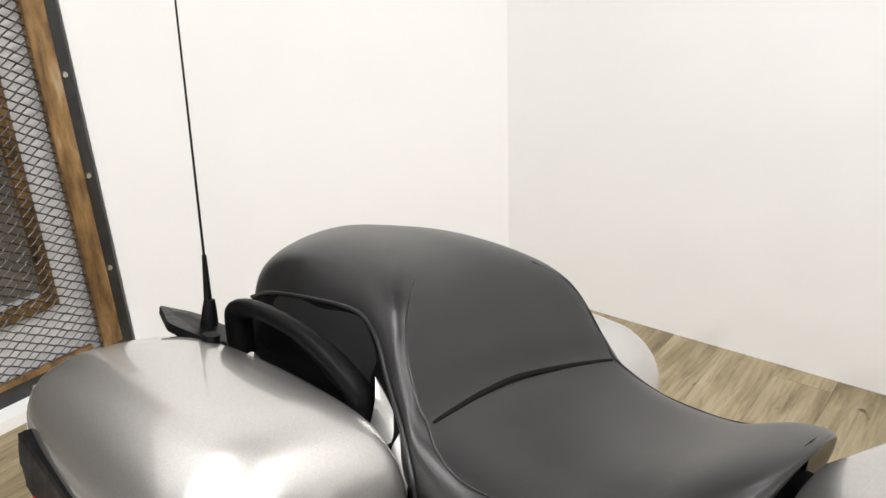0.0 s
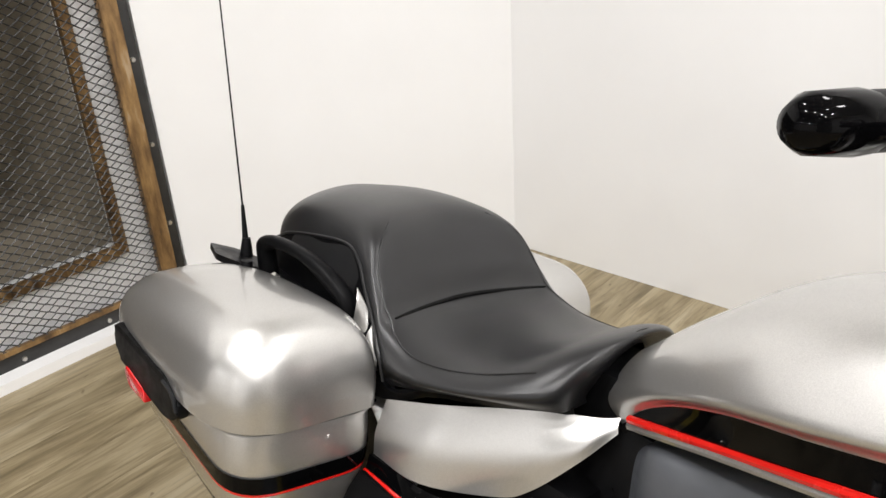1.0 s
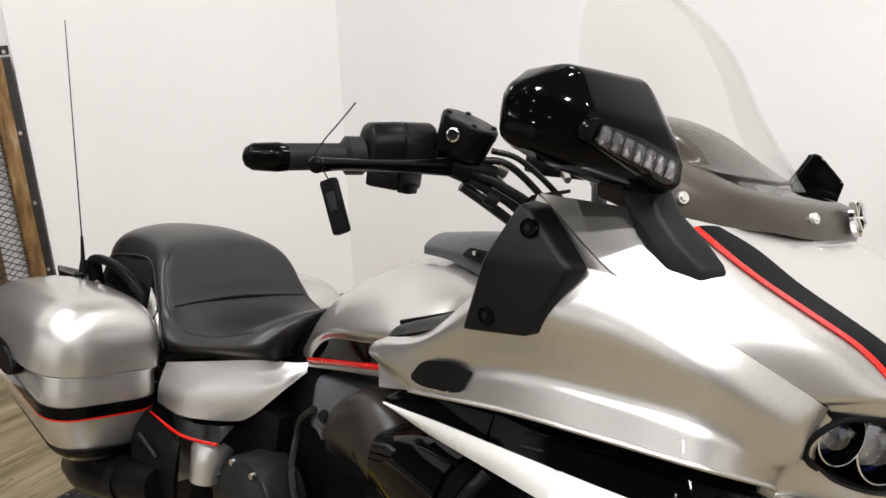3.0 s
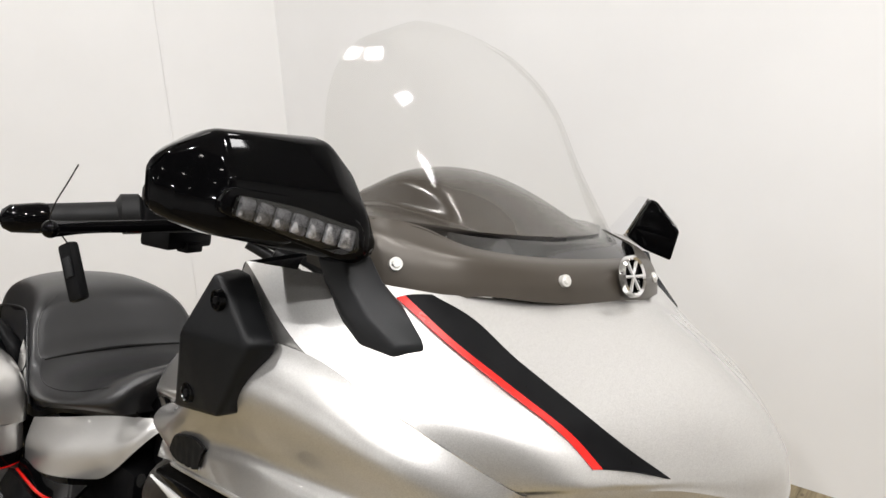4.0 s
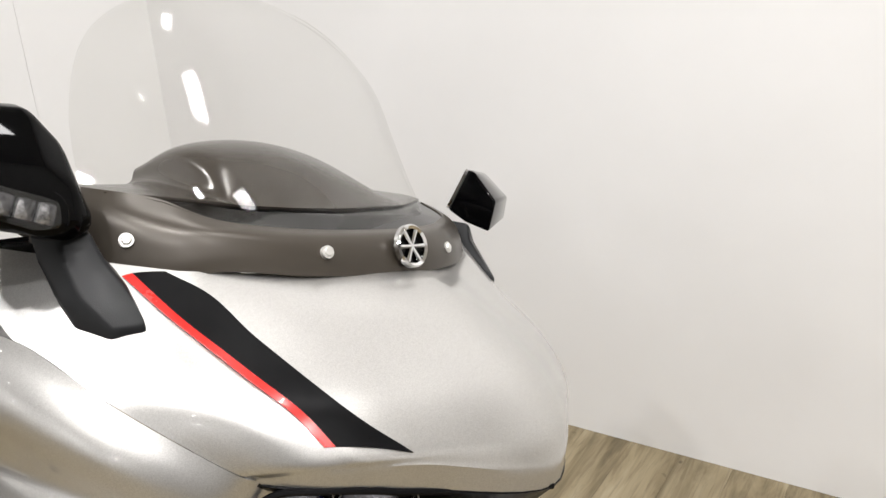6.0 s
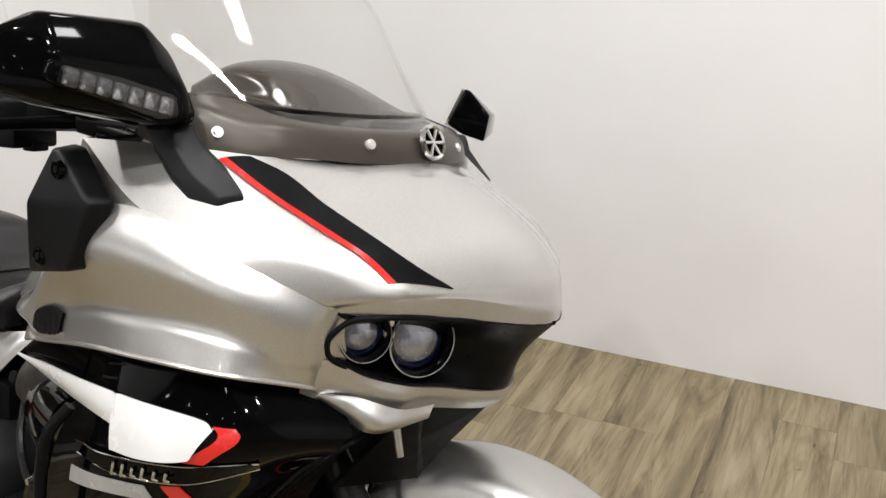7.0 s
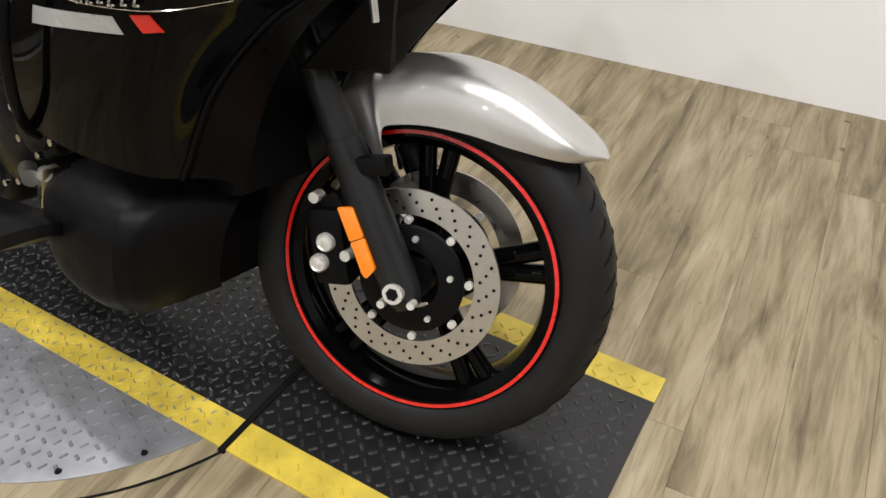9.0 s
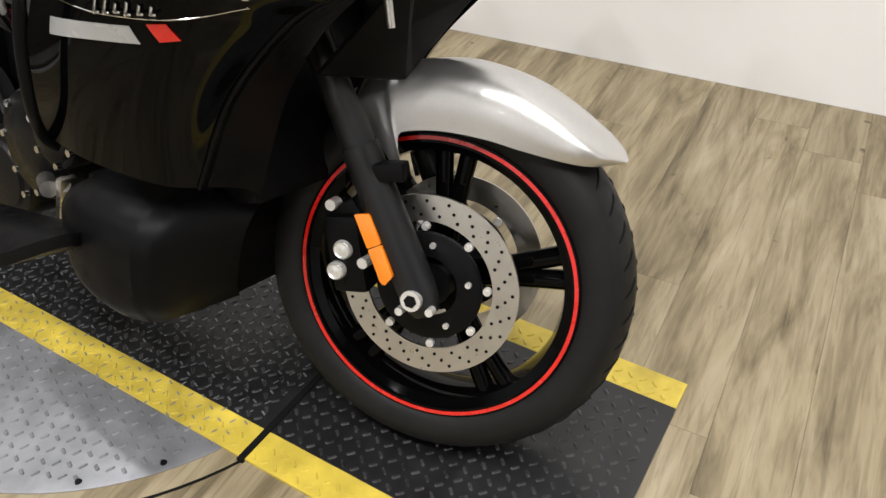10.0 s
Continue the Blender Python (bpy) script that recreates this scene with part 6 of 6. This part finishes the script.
# fork legs
def fork(s):
    low = W(0, s * 0.115, 0)
    rise = V(-0.535, -0.08, 0.915).normalized()

    def up(h):
        return low + rise * h
    bm = bmesh.new()
    tube(bm, [up(-0.032), up(-0.01), up(0.03), up(0.14), up(0.245)], [0.022, 0.029, 0.031, 0.030, 0.029], 20, 16)
    leg = part("fork_leg", bm, FORK, bike, "black lower fork leg")
    bm = bmesh.new()
    tube(bm, [up(0.243), up(0.36), up(0.62)], [0.0255, 0.0235, 0.0235], 20, 8)
    part("upper_tube", bm, FORK, leg, "dark grey upper fork tube")
    bm = bmesh.new()
    box(bm, up(0.215) + V(0.035, 0.0, 0.0), (0.07, 0.03, 0.028), pose(0, 0, 0, 0, -14, 12), 0.006)
    part("mudguard_lug", bm, SATIN_BLACK, leg)
    bm = bmesh.new()
    rod(bm, W(0.0, s * 0.12, 0.0), W(0.0, s * 0.150, 0.0), 0.017, 0.0165, 20)
    part("axle_collar", bm, ZINC, leg, "bright axle end")
    # Near-black hexagon on the axle end, coloured as the hollow's shade.
    bm = bmesh.new()
    rod(bm, W(0.0, s * 0.149, 0.0), W(0.0, s * 0.1515, 0.0), 0.0105, 0.0105, 6)
    part("axle_socket_shade", bm, GAP, leg)
    for x, z in ((-0.018, -0.025), (0.03, -0.012)):
        bm = bmesh.new()
        rod(bm, W(x, s * 0.13, z), W(x, s * 0.145, z), 0.007, 0.0065, 12)
        part("bolt", bm, ZINC, leg)
    face = (W(0, s, 0) - W(0, 0, 0)).normalized()
    for quad in (((-0.108, 0.112), (-0.083, 0.119), (-0.0585, 0.0775), (-0.0790, 0.0640)), ((-0.0784, 0.0630), (-0.0580, 0.0765), (-0.032, 0.032), (-0.043, 0.014), (-0.050, 0.017))):
        bm = bmesh.new()
        plate(bm, rounded([W(x, s * 0.146, z) for x, z in quad], 0.003, 2), 0.009, face, 0.0015)
        part("reflector", bm, AMBER, leg, "amber side reflector")
    bm = bmesh.new()
    tube(bm, [W(-0.115, s * 0.11, 0.115), W(-0.145, s * 0.10, 0.20), W(-0.16, s * 0.08, 0.27), W(-0.13, s * 0.07, 0.36)], 0.0045, 8, 20)
    part("brake_hose", bm, CABLE, leg, "black brake hose")


fork(-1), fork(1)

# front mudguard
GUARD = []
for deg, crown, low, half in ((45.5, 0.354, 0.350, 0.012), (47.5, 0.353, 0.338, 0.045), (50, 0.351, 0.322, 0.068), (55, 0.348, 0.301, 0.082), (66, 0.346, 0.273, 0.088), (78, 0.347, 0.259, 0.090), (92, 0.348, 0.251, 0.090),
                              (104, 0.347, 0.248, 0.090), (109.5, 0.344, 0.243, 0.090), (111, 0.343, 0.215, 0.090), (112.5, 0.342, 0.202, 0.089), (115.5, 0.340, 0.206, 0.089), (119, 0.336, 0.250, 0.087), (123, 0.330, 0.290, 0.085)):
    a = radians(deg)
    d = V(math.cos(a), 0, math.sin(a))
    row = []
    for f, w in ((0.0, 1.0), (0.45, 1.02), (0.78, 0.93), (0.95, 0.62), (1.0, 0.0)):
        row.append(WHEEL @ (d * (low + (crown - low) * f) + V(0, -half * w, 0)))
    for f, w in ((0.95, 0.62), (0.78, 0.93), (0.45, 1.02), (0.0, 1.0)):
        row.append(WHEEL @ (d * (low + (crown - low) * f) + V(0, half * w, 0)))
    GUARD.append(row)
part("front_mudguard", loft(GUARD, 90, 37, 0.004), SILVER, bike, "silver front mudguard", angle=60)
REARFLAP = []
for deg, low in ((150, 0.355), (170, 0.352), (186, 0.350)):
    a = radians(deg)
    REARFLAP.append([WHEEL @ V(math.cos(a) * (low + abs(y) * -0.2), y, math.sin(a) * (low + abs(y) * -0.2)) for y in (-0.075, -0.05, 0, 0.05, 0.075)])
part("rear_flap", loft(REARFLAP, 14, 13, 0.004), GREY_PLASTIC, bike, "grey rear flap of the front mudguard")

# ---- handlebar ----
bm = bmesh.new()
tube(bm, [(-0.715, -0.44, 1.097), (-0.69, -0.38, 1.105), (-0.665, -0.315, 1.113), (-0.64, -0.25, 1.125), (-0.60, -0.18, 1.118), (-0.55, -0.11, 1.07), (-0.51, -0.05, 1.03), (-0.48, 0.03, 1.02)], 0.0135, 12, 40)
handlebar = part("handlebar", bm, SATIN_BLACK, bike, "black handlebar")
bm = bmesh.new()
tube(bm, [(-0.710, -0.428, 1.099), (-0.668, -0.320, 1.112)], 0.0185, 20)
part("grip", bm, RUBBER, handlebar, "black rubber grip")
bm = bmesh.new()
tube(bm, [(-0.729, -0.478, 1.094), (-0.728, -0.475, 1.094), (-0.725, -0.466, 1.095), (-0.713, -0.436, 1.098), (-0.708, -0.424, 1.099)], [0.004, 0.012, 0.018, 0.020, 0.0185], 20)
part("bar_end", bm, GLOSS_BLACK, handlebar, "glossy black bar end")
HOUSING = []
for f, k in ((0.0, 0.70), (0.03, 0.88), (0.08, 0.97), (0.46, 1.0), (0.485, 0.95), (0.515, 0.95), (0.54, 1.0), (0.90, 0.98), (0.96, 0.90), (1.0, 0.70)):
    c = V(-0.672, -0.322, 1.120).lerp(V(-0.632, -0.226, 1.132), f)
    out = V(0.92, -0.39, 0)
    ring = [(-1, -0.018), (-1, 0.018), (-0.72, 0.036), (-0.2, 0.040), (0.35, 0.038), (0.85, 0.024), (1, 0.006), (0.9, -0.024), (0, -0.032)]
    HOUSING.append([c + out * (p.x * 0.034 * k) + V(0, 0, p.y * k) for p in spline([(u, w, 0) for u, w in ring], 32, True)])
bm = bmesh.new()
grid_mesh(bm, HOUSING, True, True)
housing = part("switch_housing", bm, SATIN_BLACK, handlebar, "black throttle and switch housing in two halves", angle=35)
bm = bmesh.new()
tube(bm, [(-0.682, -0.350, 1.109), (-0.680, -0.345, 1.110), (-0.672, -0.325, 1.112), (-0.670, -0.320, 1.113)], [0.019, 0.027, 0.027, 0.022], 24)
part("grip_flange", bm, RUBBER, housing, "round flange of the grip")
bm = bmesh.new()
box(bm, (-0.640, -0.285, 1.088), (0.05, 0.085, 0.028), pose(0, 0, 0, 0, 0, 20), 0.006)
part("switch_block", bm, MATT_BLACK, handlebar)
bm = bmesh.new()
box(bm, (-0.622, -0.275, 1.076), (0.02, 0.03, 0.014), pose(0, 0, 0, 0, 0, 20), 0.003)
part("switch", bm, MATT_BLACK, handlebar)
bm = bmesh.new()
tube(bm, [(-0.594, -0.462, 1.104), (-0.592, -0.42, 1.107), (-0.590, -0.35, 1.109), (-0.586, -0.28, 1.112), (-0.580, -0.23, 1.115)], [0.0095, 0.0075, 0.0085, 0.011, 0.014], 12, 20, flat=0.8)
part("brake_lever", bm, GLOSS_BLACK, handlebar, "black brake lever")
bm = bmesh.new()
bmesh.ops.create_uvsphere(bm, u_segments=14, v_segments=10, radius=0.0105, matrix=Matrix.Translation((-0.594, -0.466, 1.104)))
part("lever_ball", bm, GLOSS_BLACK, handlebar)
cup = Matrix.Translation((-0.583, -0.222, 1.134)) @ pose(0, 0, 0, 0, 17, 0) @ Matrix.Diagonal((1.0, 0.86, 1.0, 1.0))
bm = bmesh.new()
lathe(bm, [(0.0, 0.0), (0.034, 0.0), (0.039, 0.006), (0.0435, 0.036), (0.0445, 0.038), (0.0445, 0.048), (0.042, 0.051), (0.0, 0.052)], cup @ Matrix.Rotation(radians(90), 4, "X"), 40)
res = part("fluid_reservoir", bm, SATIN_BLACK, handlebar, "black round brake fluid reservoir with a sight glass", angle=35)
for a in (0.8, 2.4, 4.0, 5.5):
    bm = bmesh.new()
    p = cup @ V(0.036 * math.cos(a), 0.036 * math.sin(a), 0.051)
    rod(bm, p, p + V(0.001, 0, 0.003), 0.0042, 0.0038, 10)
    part("screw", bm, DARK_METAL, res)
bm = bmesh.new()
m = Matrix.Translation((-0.566, -0.2575, 1.160)) @ Euler((0, 0, radians(200))).to_matrix().to_4x4()
lathe(bm, [(0.0100, -0.006), (0.0100, 0.003), (0.0075, 0.004), (0.0065, 0.001)], m, 24)
part("sight_ring", bm, CHROME, res, "bright ring of the sight glass")
bm = bmesh.new()
lathe(bm, [(0.0065, 0.0012), (0.0, 0.0012)], m, 20)
part("sight_glass", bm, GAP, res)
bm = bmesh.new()
tube(bm, [(-0.585, -0.235, 1.118), (-0.565, -0.205, 1.112), (-0.545, -0.18, 1.11)], [0.017, 0.020, 0.014], 14, 8)
part("master_cylinder", bm, SATIN_BLACK, handlebar)
for k, (a, b, c, d, r) in enumerate((((-0.545, -0.235, 1.130), (-0.52, -0.19, 1.128), (-0.49, -0.13, 1.09), (-0.46, -0.08, 1.04), 0.0055), ((-0.55, -0.25, 1.10), (-0.53, -0.20, 1.085), (-0.50, -0.15, 1.062), (-0.455, -0.10, 1.025), 0.007), ((-0.545, -0.25, 1.112), (-0.52, -0.205, 1.10), (-0.485, -0.15, 1.075), (-0.445, -0.1, 1.035), 0.006),
                                     ((-0.56, -0.25, 1.09), (-0.54, -0.21, 1.072), (-0.51, -0.16, 1.045), (-0.46, -0.11, 1.01), 0.008), ((-0.535, -0.225, 1.145), (-0.51, -0.18, 1.138), (-0.475, -0.12, 1.10), (-0.44, -0.07, 1.05), 0.0045))):
    bm = bmesh.new()
    tube(bm, [V(*p) + V(-0.012, 0.032 * (1 - k2 / 3), 0) for k2, p in enumerate((a, b, c, d))], r, 10, 20)
    part("cable", bm, CABLE, handlebar, "black cable at the handlebar")
for p, q, r in (((-0.545, -0.18, 1.122), (-0.537, -0.167, 1.116), 0.0105), ((-0.55, -0.19, 1.080), (-0.54, -0.175, 1.072), 0.012)):
    bm = bmesh.new()
    rod(bm, p, q, r, None, 14)
    part("cable_tie", bm, STEEL if r < 0.011 else CABLE, handlebar)
# left control, seen past the cables
bm = bmesh.new()
tube(bm, [(-0.48, 0.03, 1.02), (-0.53, 0.10, 1.07), (-0.60, 0.20, 1.12), (-0.66, 0.30, 1.11), (-0.74, 0.45, 1.09)], 0.0135, 12, 30)
left_bar = part("left_handlebar", bm, SATIN_BLACK, bike, "black handlebar of the far side")
bm = bmesh.new()
tube(bm, [(-0.67, 0.32, 1.108), (-0.75, 0.46, 1.09)], 0.0185, 16)
part("grip", bm, RUBBER, left_bar)
bm = bmesh.new()
box(bm, (-0.575, 0.02, 1.13), (0.06, 0.09, 0.035), pose(0, 0, 0, 0, 0, -20), 0.006)
part("fluid_reservoir", bm, SATIN_BLACK, left_bar)
bm = bmesh.new()
rod(bm, (-0.545, 0.0, 1.12), (-0.53, -0.01, 1.112), 0.008, 0.006, 10)
part("fitting", bm, STEEL, left_bar)

# key fob on a cord round the lever
A, B = V(-0.592, -0.447, 1.088), V(-0.559, -0.442, 1.026)
down = (B - A).normalized()
wide = down.cross(V(0.3, -1, 0.1)).normalized()
turn = Matrix((wide, down.cross(wide), -down)).transposed().to_4x4()


def hung(name, bm, material, parent, label=""):
    ob = part(name, bm, material, parent, label)
    ob.data.transform(bike.matrix_world)
    return ob


bm = bmesh.new()
box(bm, (A + B) / 2, (0.022, 0.014, 0.070), turn, 0.005)
fob = tagged(hung("key_fob", bm, MATT_BLACK, None), "small black key fob hanging from the brake lever", "key fob")
bm = bmesh.new()
box(bm, (A + B) / 2 + V(0.002, -0.0075, 0.006), (0.011, 0.003, 0.024), turn, 0.001)
hung("buttons", bm, GREY_PLASTIC, fob)
bm = bmesh.new()
tube(bm, [A, (-0.597, -0.455, 1.100), (-0.603, -0.464, 1.112), (-0.585, -0.466, 1.135), (-0.565, -0.462, 1.160), (-0.547, -0.458, 1.184)], 0.0009, 6, 24)
hung("cord", bm, CABLE, fob, "thin black cord")

# ---- floor plates and planks ----
STRIP = Matrix.Translation((0.281, 0.05, 0)) @ pose(0, 0, 0, 0, 0, -3.2)


def lugs(bm, m, inside, u0, u1, v0, v1, z, pitch=0.0240):
    """Raised bars of a tread plate, in turn one way and the other."""
    nu, nv = int((u1 - u0) / pitch), int((v1 - v0) / pitch)
    verts, faces = [], []
    for i in range(nu):
        for j in range(nv):
            u, v = u0 + (i + 0.5) * pitch, v0 + (j + 0.5) * pitch
            if not inside(u, v):
                continue
            a = radians(45 if (i + j) % 2 else -45)
            d, s = V(math.cos(a), math.sin(a), 0), V(-math.sin(a), math.cos(a), 0)
            k = len(verts)
            for lift, l, w in ((0, 0.0088, 0.0034), (0.0026, 0.0066, 0.0016)):
                for fu, fw in ((-1, 0), (-0.7, -1), (0.7, -1), (1, 0), (0.7, 1), (-0.7, 1)):
                    verts.append(m @ (V(u, v, z + lift) + d * fu * l + s * fw * w))
            faces += [[k + 6, k + 7, k + 8, k + 9, k + 10, k + 11]] + [[k + q, k + (q + 1) % 6, k + 6 + (q + 1) % 6, k + 6 + q] for q in range(6)]
    vs = [bm.verts.new(p) for p in verts]
    for f in faces:
        bm.faces.new([vs[i] for i in f])


def tread_piece(name, u0, u1, v0, v1, z0, z1, material, parent, label, worn=None):
    bm = bmesh.new()
    plate(bm, [STRIP @ V(u, v, z0) for u, v in rect(u0, u1, v0, v1)], z1 - z0, (0, 0, 1), bevel=0.001)
    ob = part(name, bm, material, parent, label, smooth=False)
    bm = bmesh.new()
    lugs(bm, STRIP, lambda u, v: True, u0, u1, v0, v1, z1)
    tagged(part("tread_pattern", bm, worn or material, ob), kind="stuff")


def runway(u0, u1, label):
    """One length of black tread plate with a yellow border along both sides."""
    way = tagged(new("runway_plate"), label, "floor plate", "runway plates")
    tread_piece("centre_plate", u0, u1, -0.212, 0.212, -0.002, 0.006, TREAD_BLACK, way, "black tread plate", TREAD_WORN)
    tread_piece("border", u0, u1, -0.281, -0.2125, -0.002, 0.006, TREAD_YELLOW, way, "yellow painted border")
    tread_piece("border", u0, u1, 0.2125, 0.281, -0.002, 0.006, TREAD_YELLOW, way, "yellow painted border")


runway(-0.618, 0.0, "black tread plate with yellow borders under the front wheel")
runway(-1.75, -0.630, "black tread plate with yellow borders across the turntable")
runway(-2.33, -1.762, "black tread plate with yellow borders behind the turntable")

for u in (-0.624, -1.756):
    bm = bmesh.new()
    plate(bm, [STRIP @ V(x, y, -0.002) for x, y in rect(u - 0.0065, u + 0.0065, -0.288, 0.288)], 0.0105, (0, 0, 1), bevel=0.001)
    tagged(part("joint_strip", bm, GAP, None, "", smooth=False), "black rubber strip over the joint between tread plates", "joint strip")

CENTRE = V(-0.90, 0.08, 0)
table = tagged(new("turntable"), "round aluminium tread plate turntable let into the floor", "turntable")
bm = bmesh.new()
up = Matrix.Translation(CENTRE) @ Matrix.Rotation(radians(90), 4, "X")
lathe(bm, [(0.0, 0.0035), (0.560, 0.0035), (0.565, 0.002), (0.565, -0.003)], up, 96)
disc = part("disc", bm, TREAD_STEEL, table, "bright aluminium tread plate")
bm = bmesh.new()
lugs(bm, Matrix.Translation(CENTRE) @ pose(0, 0, 0, 0, 0, 20), lambda u, v: u * u + v * v < 0.545 ** 2, -0.56, 0.56, -0.56, 0.56, 0.0035, 0.0255)
tagged(part("tread_pattern", bm, TREAD_STEEL, disc), kind="stuff")
bm = bmesh.new()
lathe(bm, [(0.566, -0.002), (0.566, 0.0012), (0.606, 0.0012), (0.606, -0.002)], up, 96)
part("rim_ring", bm, PLANK, table, "oak ring round the disc")
bm = bmesh.new()
lathe(bm, [(0.607, -0.002), (0.607, 0.0008), (0.613, 0.0008), (0.613, -0.002)], up, 96)
part("gap_ring", bm, GAP, table, "dark joint")
for a in range(24):
    t = math.tau * a / 24 + 0.1
    bm = bmesh.new()
    p = CENTRE + V(math.cos(t), math.sin(t), 0) * 0.548
    if abs((STRIP.inverted() @ p).y) > 0.30:
        rod(bm, p + V(0, 0, 0.003), p + V(0, 0, 0.0065), 0.007, 0.005, 10)
        part("screw", bm, DARK_METAL, table)
    else:
        bm.free()

PW, PL = 0.152, 1.22
SOUTH = -1.45
protos = {}


def plank(x0, x1, y0, y1):
    """One floor plank; planks of one size share their mesh."""
    key = (round(x1 - x0, 3), round(y1 - y0, 3))
    if key not in protos:
        bm = bmesh.new()
        w, l = key[0] / 2 - 0.0001, key[1] / 2 - 0.0001
        plate(bm, [(x, y, -0.004) for x, y in rect(-w, w, -l, l)], 0.0044, (0, 0, 1))
        for v in bm.verts:
            if v.co.z > -0.001:
                v.co.x *= 1 - 0.00025 / w
                v.co.y *= 1 - 0.00025 / l
        bmesh.ops.recalc_face_normals(bm, faces=bm.faces)
        me = bpy.data.meshes.new("plank")
        bm.to_mesh(me)
        bm.free()
        me.materials.append(PLANK)
        protos[key] = me
    ob = new("plank", protos[key])
    ob.location = ((x0 + x1) / 2, (y0 + y1) / 2, 0)
    ob.parent = floor


rng = random.Random(4)
x = -2.984
while x < 3.4:
    y = SOUTH - rng.uniform(0, PL)
    while y < 1.619:
        a, b = max(y, SOUTH), min(y + PL, 1.619)
        if b - a > 0.01:
            plank(x, x + PW, a, b)
        y += PL
    x += PW
